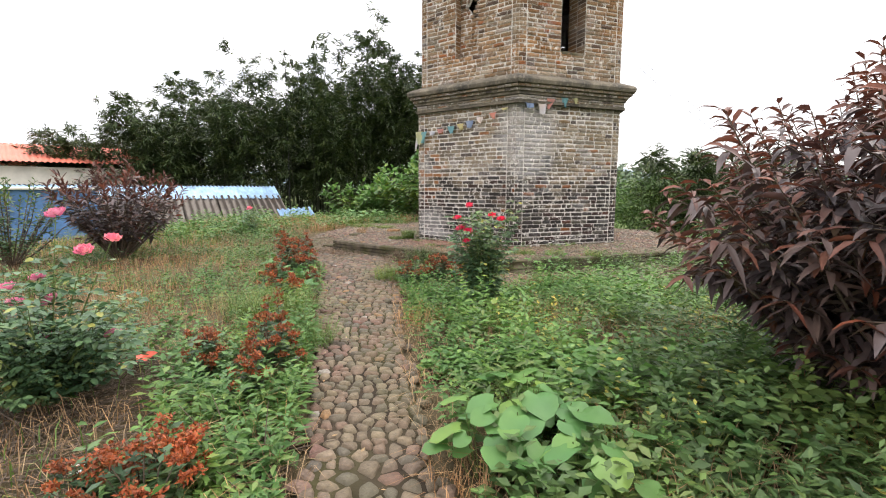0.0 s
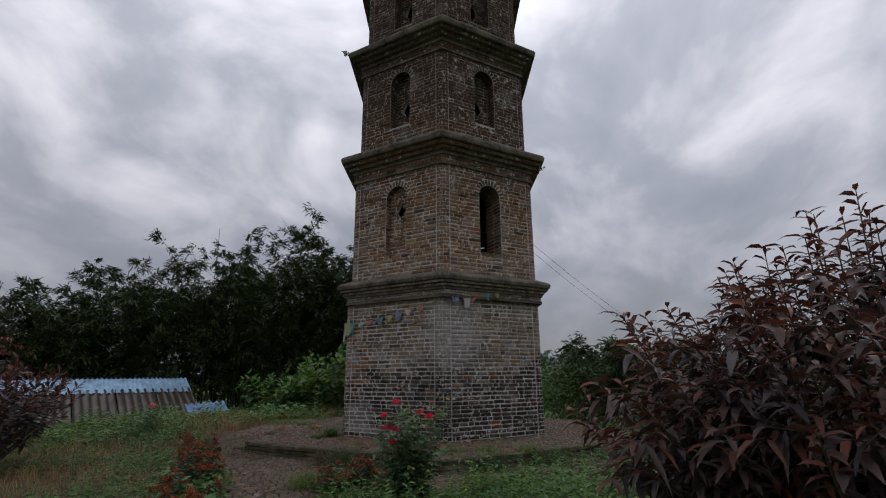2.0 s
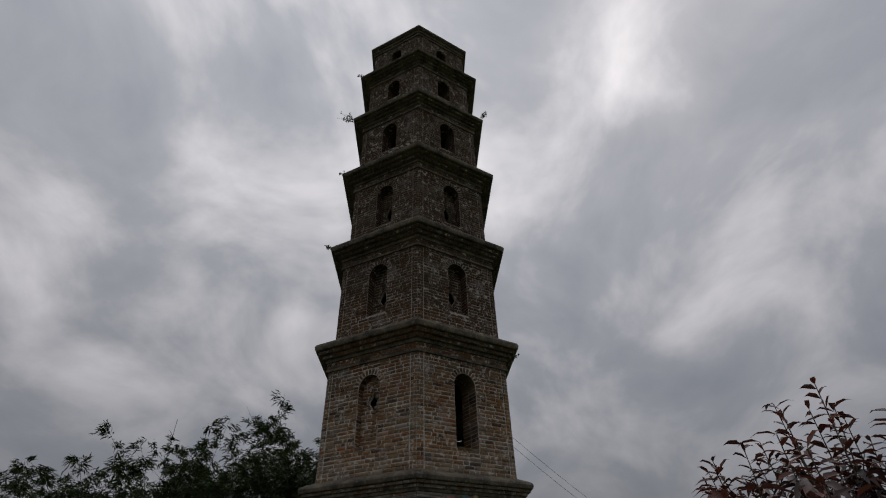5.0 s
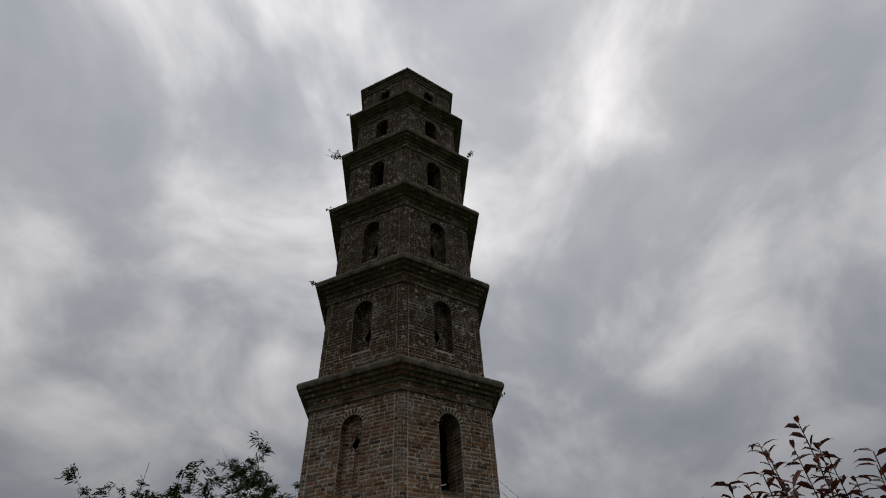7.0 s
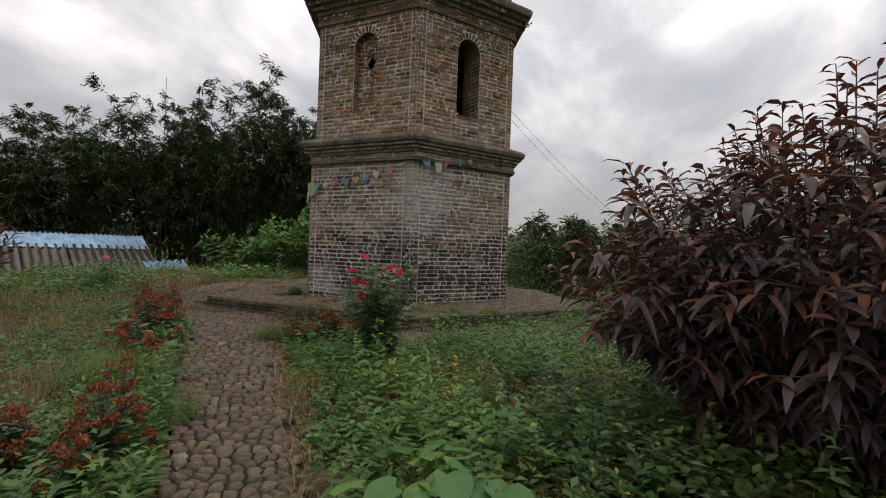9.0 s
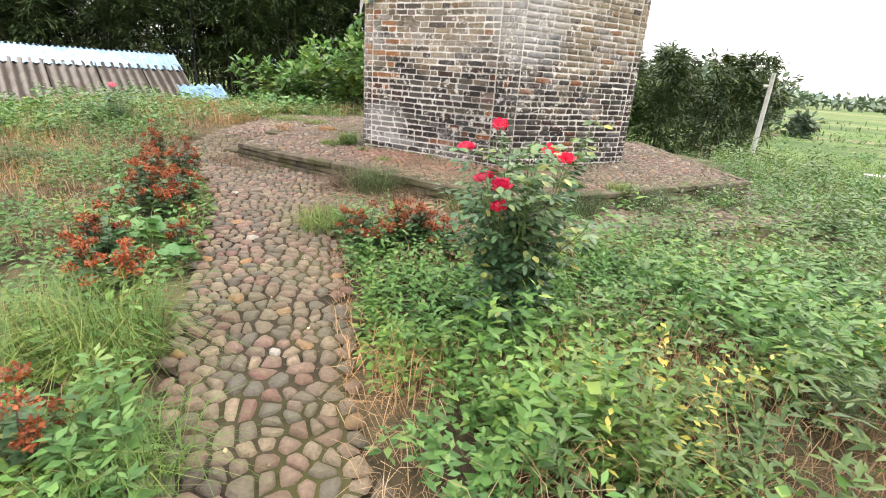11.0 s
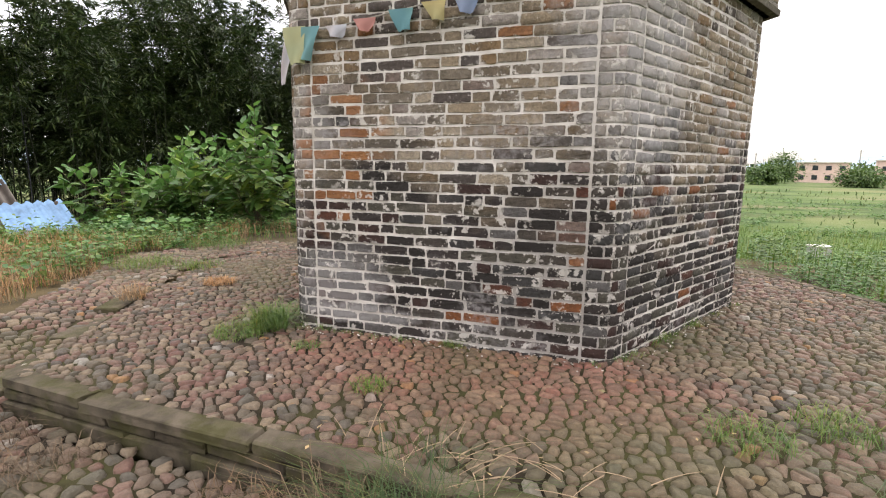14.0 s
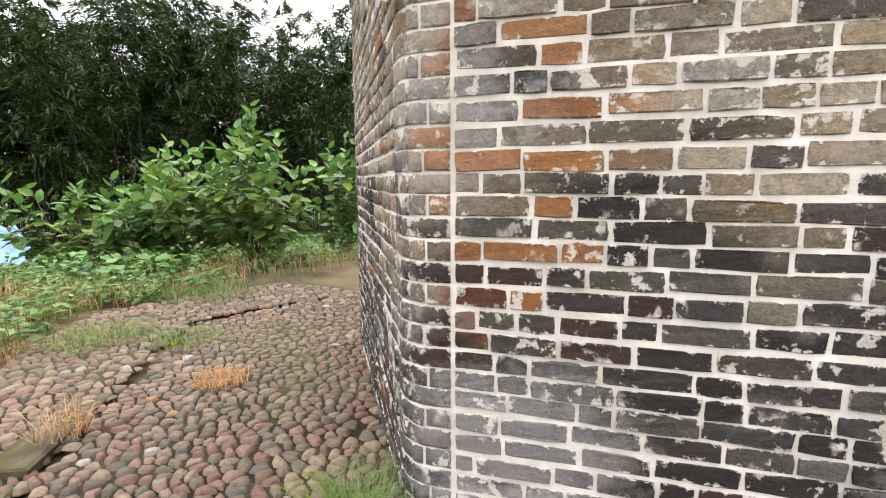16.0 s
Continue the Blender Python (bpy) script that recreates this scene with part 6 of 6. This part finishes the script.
corrugated("back_roof", LEN, 4.0, 2.2, 0.2, 0.03, FIBRE, shed, pose(LEN, 0.0, 3.2, 0, 0, 180))
box("wall", (LEN - 0.5, 0.2, 1.2), pose(LEN / 2, 3.4, 0.4), BRICK_WALL, shed)
box("back_wall", (LEN - 0.5, 0.2, 1.2), pose(LEN / 2, -3.4, 0.4), BRICK_WALL, shed)
for xx in (0.3, LEN - 0.3):
    bm = bmesh.new()
    for sx in (-0.1, 0.1):
        vs = [bm.verts.new((sx, yy, zz)) for yy, zz in ((-3.4, 0), (3.4, 0), (3.4, 1.0), (0, 3.05), (-3.4, 1.0))]
        bm.faces.new(vs if sx > 0 else vs[::-1])
    vv = list(bm.verts)
    for i in range(5):
        bm.faces.new((vv[i], vv[(i + 1) % 5], vv[5 + (i + 1) % 5], vv[5 + i]))
    part("gable", bm, BRICK_WALL, shed).location = (xx, 0, 0)
lean_to = tagged(empty("lean_to", (-18.6, 5.8, -1.5), -112.0), "small lean-to roofed with crumpled blue sheeting", "shed")
corrugated("roof", 1.9, 2.2, 0.9, 0.3, 0.06, SHEET_BLUE, lean_to, pose(-1.6, 0.2, 1.82, 0, 3, 0))
for xx, yy, hh in ((-1.4, 0.4, 1.8), (0.8, 0.4, 1.8), (-1.4, 2.4, 1.1), (0.8, 2.4, 1.1)):
    box("post", (0.1, 0.1, hh), pose(xx, yy, hh / 2), BARK, lean_to)
cabin = tagged(empty("cabin", (-22.5, -4.6, -1.7), -105.0), "blue sheet-metal cabin behind the shrubs", "cabin")
box("body", (5.0, 3.0, 3.0), pose(0, 0, 1.5), DEEP_BLUE, cabin)
box("roof", (5.4, 3.4, 0.1), pose(0, 0, 3.06), PALE_WALL, cabin)
house = tagged(empty("farmhouse", (-37.5, -2.2, -1.7), -99.0), "farmhouse with pale walls under a long red sheet roof", "house")
box("wall", (16.0, 7.0, 4.4), pose(0, 0, 2.2), PALE_WALL, house)
corrugated("roof", 17.0, 4.2, 1.3, 0.3, 0.04, RED_ROOF, house, pose(-8.5, 0, 6.0))
corrugated("back_roof", 17.0, 4.2, 1.3, 0.3, 0.04, RED_ROOF, house, pose(8.5, 0, 6.0, 0, 0, 180))
for i in range(4):
    w_ = box("window", (1.3, 0.12, 1.2), pose(-6 + 4 * i, 3.5, 2.3), DARK_GLASS, house)
    box("frame", (1.46, 0.08, 0.1), pose(0, 0.03, 0.65), PALE_WALL, w_)
for i, (x, y, w_, h_, d_) in enumerate(((70, 190, 14, 6.5, 9), (96, 196, 16, 7.5, 9), (122, 222, 14, 6.5, 9))):
    hs = tagged(empty("far_house", (x, y, -1.75), -20), "pink-walled flat-roofed village house far across the fields", "house", "village houses")
    box("wall", (w_, d_, h_), pose(0, 0, h_ / 2), PINK_WALL, hs, chip=0)
    box("roof", (w_ + 0.8, d_ + 0.8, 0.35), pose(0, 0, h_ + 0.18), PALE_WALL, hs, chip=0)
    for f in range(2):
        for c in range(4):
            box("window", (1.5, 0.2, 1.5), pose(-w_ / 2 + w_ * (c + 0.5) / 4, -d_ / 2, 1.8 + 3.1 * f), DARK_GLASS, hs, chip=0)

# ---- poles and cables ----


def pole(x, y, h, r_, label, arm=True):
    root = tagged(empty("utility_pole", (x, y, float(gz(x, y)))), label, "utility pole", "utility poles")
    stalks("shaft", [(np.linspace((0, 0, -0.1), (0, 0, h), 4), r_, r_ * 0.7)], CONCRETE, root, 10)
    if arm:
        box("crossarm", (0.9 if h > 5 else 0.4, 0.07, 0.07), pose(0, 0, h - 0.25), BARK, root)
    return root


near_pole = pole(4.55, 16.0, 4.0, 0.11, "short square concrete pole with a white lamp at the field's edge", False)
box("lamp", (0.18, 0.1, 0.1), pose(-0.16, 0, 3.5), PALE_WALL, near_pole, "white lamp head")
pole(38, 141, 8, 0.16, "slim concrete utility pole out in the fields")
pole(57, 133, 8.5, 0.16, "slim concrete utility pole out in the fields")
pole(66, 240, 8.5, 0.18, "slim concrete utility pole out in the fields")
block_ = tagged(empty("concrete_block", (8.6, 15.2, float(gz(8.6, 15.2)) - 0.05), 20), "pale concrete well cover standing in rank weeds", "concrete block")
box("body", (0.6, 0.45, 0.66), pose(0, 0, 0.33), CONCRETE, block_)
box("cap", (0.66, 0.5, 0.06), pose(0, 0, 0.69), PALE_WALL, block_)
mast = tagged(empty("mast", (-24.8, 10.6, -1.6)), "thin metal mast above the bamboo", "mast")
stalks("rod", [(np.linspace((0, 0, 0), (0, 0, 13.6), 4), 0.03, 0.015)], WIRE, mast, 5)
for k_, (z_, e_) in enumerate(((4.45, 2.35), (4.25, 2.25))):
    t = np.linspace(0, 1, 16)[:, None]
    pts = np.array([2.37, 0.05 + 0.05 * k_, z_]) * (1 - t) + np.array([4.55, 16.0, e_]) * t
    pts[:, 2] -= (0.7 + 0.15 * k_) * 4 * (t * (1 - t))[:, 0] * 0.5
    tagged(stalks("cable", [(pts, 0.004, 0.004)], WIRE, None, 5), "thin black cable slung from the pagoda to a pole", "cable", "cables")

# ---- string of prayer flags ----
flags = tagged(empty("prayer_flags"), "faded string of small coloured prayer flags tied round the pagoda", "flags")
CORD = [(-1.27, -2.10, 2.66), (-0.9, -2.11, 2.66), (-0.32, -2.11, 2.74), (0.22, -2.11, 2.83), (0.75, -2.115, 2.94), (1.17, -2.12, 3.04), (1.25, -2.09, 3.06), (1.48, -1.72, 3.12), (1.72, -1.29, 3.25), (1.9, -1.0, 3.33), (2.16, -0.55, 3.5)]
stalks("cord", [(np.array(CORD), 0.006, 0.006)], plain("grey_cord", (0.3, 0.28, 0.24), 0.9), flags, 5)
DYE = {"teal": (0.14, 0.30, 0.33), "yellow": (0.42, 0.40, 0.22), "blue": (0.20, 0.27, 0.42), "white": (0.48, 0.48, 0.52), "red": (0.46, 0.22, 0.19), "green": (0.36, 0.40, 0.25)}
CLOTH = {c: leafy("faded_%s_cloth" % c, [(0.0, v), (1.0, tuple(x * 1.15 for x in v))], 0.9, 0.3, 9) for c, v in DYE.items()}


def flag(p, d, w, h, colour, skew=0.0, point=0.6):
    """A small wind-curled cloth hung by its upper edge."""
    n_ = 7
    V, F = [], []
    d = np.asarray(d, dtype=float)
    out = np.array([d[1], -d[0], 0.0])
    for i in range(n_):
        for j in range(n_):
            u, v = i / (n_ - 1) - 0.5, j / (n_ - 1)
            ww = w * (1 - point * v)
            V.append(np.asarray(p) + d * (u * ww + skew * v * h) + np.array([0, 0, -v * h]) + out * (0.012 + 0.03 * math.sin(5 * u + 3 * v + p[0] * 7) * v + 0.02 * v))
    for i in range(n_ - 1):
        for j in range(n_ - 1):
            a = i * n_ + j
            F.append((a, a + 1, a + n_ + 1, a + n_))
    ob = np_mesh("flag", V, F, CLOTH[colour], flags, smooth=True)
    ob["label"] = "faded %s flag" % colour


dl, dr = (1, 0, 0), (0.5, 0.866, 0)
for p, d, w, h, c, sk, pt_ in (((-1.2, -2.13, 2.68), dl, 0.2, 0.27, "green", 0.1, 0.3), ((-1.05, -2.14, 2.67), dl, 0.16, 0.24, "teal", -0.2, 0.5), ((-1.29, -2.05, 2.62), dl, 0.1, 0.34, "white", -0.2, 0.4), ((-0.85, -2.12, 2.67), dl, 0.18, 0.09, "white", 0.2, 0.5), ((-0.62, -2.12, 2.70), dl, 0.18, 0.09, "red", 0.3, 0.5),
                               ((-0.34, -2.12, 2.74), dl, 0.19, 0.15, "teal", 0.2, 0.5), ((-0.1, -2.12, 2.77), dl, 0.18, 0.13, "yellow", 0.3, 0.6), ((0.13, -2.12, 2.81), dl, 0.2, 0.14, "blue", 0.1, 0.6), ((0.38, -2.12, 2.86), dl, 0.17, 0.12, "white", 0.3, 0.6), ((0.68, -2.12, 2.92), dl, 0.16, 0.12, "red", 0.2, 0.6), ((0.95, -2.125, 2.99), dl, 0.16, 0.05, "yellow", 0.2, 0.5),
                               ((1.36, -1.94, 3.09), dr, 0.2, 0.12, "blue", 0.1, 0.4), ((1.50, -1.70, 3.13), dr, 0.2, 0.26, "white", 0.05, 0.5), ((1.60, -1.52, 3.17), dr, 0.18, 0.2, "red", -0.3, 0.8), ((1.75, -1.26, 3.26), dr, 0.2, 0.24, "teal", 0.1, 0.8), ((1.88, -1.03, 3.32), dr, 0.18, 0.22, "yellow", 0.1, 0.35)):
    flag(p, d, w, h, c, sk, pt_)

# ---- weeds rooted in the pagoda's cornices ----
for x, y, z, n, s_ in ((-1.42, -2.0, 15.05, 60, 0.55), (2.5, -0.1, 14.95, 40, 0.3), (2.55, 0.05, 6.25, 26, 0.3), (-1.2, -1.9, 17.4, 20, 0.3), (-1.3, -2.2, 12.2, 12, 0.2), (-1.35, -2.3, 9.4, 12, 0.2)):
    root = tagged(empty("wall_weed", (x, y, z)), "small weed rooted in the cornice", "weed", "weeds on the pagoda")
    lines, P, D = [], [], []
    for b in range(max(3, n // 8)):
        e_ = unit(np.array([x, y, 0]) + rng.normal(0, 1.2, 3) * np.array([1, 1, 0.4]) + np.array([0, 0, 1.0])) * s_ * rng.uniform(0.5, 1.1)
        lines.append((np.linspace((0, 0, -0.05), e_, 4), 0.006, 0.002))
        for f in np.linspace(0.3, 1, 9):
            P.append(e_ * f)
            D.append(rng.normal(0, 1, 3))
    stalks("stem_mass", lines, BARK, root, 4)["kind"] = "stuff"
    tagged(leaf_mesh("foliage", P, D, 0.09, 0.04, TREE_LEAF, root, 0.2, 0.2, False), kind="stuff")

# ---- far woods and hills ----
HAZE_LEAF = leafy("far_woods_leaf", [(0.0, (0.07, 0.11, 0.07)), (1.0, (0.11, 0.16, 0.10))], 0.8, 0.1, 0.2)
P = []
for i in range(150):
    bearing = radians(rng.uniform(-62, 38))
    d = rng.uniform(210, 420)
    h = rng.uniform(3, 5.5) * (0.7 + d / 400)
    c = np.array([-math.sin(bearing) * d, math.cos(bearing) * d, -1.7])
    m_ = 90
    P.append(c + np.stack([rng.normal(0, h * 0.9, m_), rng.normal(0, h * 0.9, m_), h * np.sqrt(rng.uniform(0, 1, m_)) * rng.uniform(0.6, 1, m_)], 1))
for i in range(46):
    x = -26 + i * 0.72 + rng.normal(0, 1.2)
    c = np.array([x, 46 + rng.normal(0, 2.5) + 0.1 * abs(x), -1.7])
    h = rng.uniform(3.8, 6.4) * (1.0 if x < 6 else 0.45)
    m_ = 260
    P.append(c + np.stack([rng.normal(0, h * 0.22, m_), rng.normal(0, h * 0.22, m_), h * rng.uniform(0, 1, m_) ** 0.7], 1))
P = np.concatenate(P)
dd_ = np.hypot(P[:, 0], P[:, 1])
tagged(leaf_mesh("far_woods", P, rng.normal(0, 1, P.shape), 0.3 + 0.011 * dd_, 0.15 + 0.007 * dd_, HAZE_LEAF, None, 0.1, 0.1, False), "hazy line of trees across the fields", "woods", kind="stuff")
# distance haze is painted into the hills as a pale blue base colour
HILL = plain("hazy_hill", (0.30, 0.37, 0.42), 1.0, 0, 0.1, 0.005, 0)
nb_ = 120
bb = np.radians(np.linspace(-75, 60, nb_))
hh_ = 36 + 22 * np.sin(bb * 7) + 14 * np.sin(bb * 17 + 1) + 6 * np.sin(bb * 41)
ring0 = np.stack([-np.sin(bb) * 1350, np.cos(bb) * 1350, np.full(nb_, -5.0)], 1)
ring1 = np.stack([-np.sin(bb) * 1420, np.cos(bb) * 1420, np.maximum(hh_, 8)], 1)
ii_ = np.arange(nb_ - 1)
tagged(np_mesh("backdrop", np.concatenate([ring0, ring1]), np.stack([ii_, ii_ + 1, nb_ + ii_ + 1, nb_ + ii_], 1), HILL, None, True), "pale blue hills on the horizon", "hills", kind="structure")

# ---- litter ----
VV, FF, o = [], [], 0
for i in range(170):
    a = 4 + (i % 2)
    nrm, along = face_frame(a)
    u = rng.uniform(-1.2, 1.2)
    p = nrm * (2.455 * C30 + abs(rng.normal(0.05, 0.07))) + along * u + BASE_SHIFT
    s_ = rng.uniform(0.004, 0.011)
    oct_ = np.array([(1, 0, 0), (-1, 0, 0), (0, 1, 0), (0, -1, 0), (0, 0, 0.7), (0, 0, -0.6)]) * s_ * rng.uniform(0.6, 1.2, (6, 1))
    VV.append(oct_ + np.array([p[0], p[1], PLAT_Z + 0.012 + s_ * 0.4]))
    FF.append(np.array([(0, 2, 4), (2, 1, 4), (1, 3, 4), (3, 0, 4), (2, 0, 5), (1, 2, 5), (3, 1, 5), (0, 3, 5)]) + o)
    o += 6
tagged(np_mesh("lime_crumbs", np.concatenate(VV), np.concatenate(FF), MORTAR), "crumbs of fallen lime mortar along the wall's foot", "rubble", kind="stuff")
for i in range(26):
    a = 4 + (i % 2)
    nrm, along = face_frame(a)
    p = nrm * (2.455 * C30 + 0.03) + along * rng.uniform(-1.2, 1.2) + BASE_SHIFT
    tuft(p[0], p[1], PLAT_Z, 26, rng.uniform(0.04, 0.1), 0.07, GRASS, "sprig of green weed at the wall's foot")
bottle = tagged(empty("plastic_bottle", (3.05, -9.66, float(gz(3.05, -9.66)) + 0.05), 25), "discarded pale plastic bottle lying among weeds", "bottle")
WHITE_PLASTIC = plain("milky_plastic", (0.62, 0.68, 0.66), 0.35, 0, 0.1, 20, 0)
bm = bmesh.new()
prof = [(0.0, 0.0), (0.03, 0.0), (0.034, 0.01), (0.034, 0.11), (0.03, 0.13), (0.014, 0.15), (0.013, 0.165)]
rings = [[bm.verts.new((z, r_ * math.cos(2 * math.pi * i / 14), r_ * math.sin(2 * math.pi * i / 14))) for i in range(14)] for r_, z in prof[1:]]
for a, b in zip(rings, rings[1:]):
    for i in range(14):
        bm.faces.new((a[i], b[i], b[(i + 1) % 14], a[(i + 1) % 14]))
bm.faces.new(rings[0])
part("body", bm, WHITE_PLASTIC, bottle)
bm = bmesh.new()
bmesh.ops.create_cone(bm, cap_ends=True, segments=14, radius1=0.017, radius2=0.016, depth=0.022, matrix=Matrix.Translation((0.175, 0, 0)) @ Matrix.Rotation(radians(90), 4, "Y"))
part("cap", bm, plain("purple_cap", (0.16, 0.07, 0.14), 0.5), bottle)
scrap = tagged(leaf_mesh("plastic_scrap", [(2.05, -9.0, 0.20), (2.08, -9.02, 0.20), (2.02, -9.04, 0.19)], [(0.6, 0.5, 0.4), (-0.5, 0.7, 0.2), (0.3, -0.7, 0.2)], np.array([0.17, 0.15, 0.12]), np.array([0.11, 0.10, 0.09]), plain("coral_plastic", (0.75, 0.16, 0.11), 0.5), None, 0.1, 0.3), "crumpled coral-red plastic scrap on dry grass", "litter")
x, y = scatter(1300, 1.2, 4.0, -10.4, -8.7, lambda a, b: free(a, b, 1.3) & ~right_of_path(a, b))
lines = [(bow((xx, yy, float(gz(xx, yy)) + 0.02), (rng.normal(), rng.normal(), 0.15), rng.uniform(0.12, 0.4), 0.1, 4), 0.004, 0.002) for xx, yy in zip(x, y)]
tagged(stalks("twigs", lines, BARK, None, 4), "litter of dead brown twigs under the roses", "twigs", kind="stuff")
lines = [(bow((xx, yy, 0.15), (rng.normal(), rng.normal(), 0.2), rng.uniform(0.1, 0.35), 0.15, 4), 0.0045, 0.002) for xx, yy in zip(rng.uniform(0.0, 2.1, 600), rng.normal(-4.02, 0.1, 600))]
lines += [(bow((xx, yy, 0.36), (rng.normal(), rng.normal(), 0.2), rng.uniform(0.1, 0.3), 0.15, 4), 0.003, 0.0015) for xx, yy in zip(rng.normal(0.6, 0.3, 40), rng.normal(-3.5, 0.08, 40))]
tagged(stalks("dead_stalks", lines, plain("straw_stalk", (0.28, 0.20, 0.13), 0.8, 0, 0.4), None, 4), "pulled dead weed stalks along the kerb", "dead weeds", kind="stuff")
x, y = scatter(500, -4.5, 6, -9.5, -2.2, lambda a, b: (path_side(a, b) < 1) | ((hexdist(a, b) < RING_R) & (hexdist(a, b) > 2.5)))
z = np.where(inside(PLAT, x, y), PLAT_Z, gz(x, y)) + 0.028
FALLEN = leafy("fallen_leaf", [(0.0, (0.20, 0.13, 0.07)), (0.5, (0.33, 0.24, 0.13)), (0.8, (0.45, 0.36, 0.2)), (1.0, (0.10, 0.13, 0.05))], 0.8, 0.1)
tagged(leaf_mesh("fallen_leaves", np.stack([x, y, z], 1), np.stack([rng.normal(0, 1, len(x)), rng.normal(0, 1, len(x)), np.full(len(x), 0.08)], 1), rng.uniform(0.02, 0.05, len(x)), rng.uniform(0.008, 0.02, len(x)), FALLEN, None, 0.0, 0.1), "small dry leaves and straw bits on the cobbles", "leaf litter", kind="stuff")
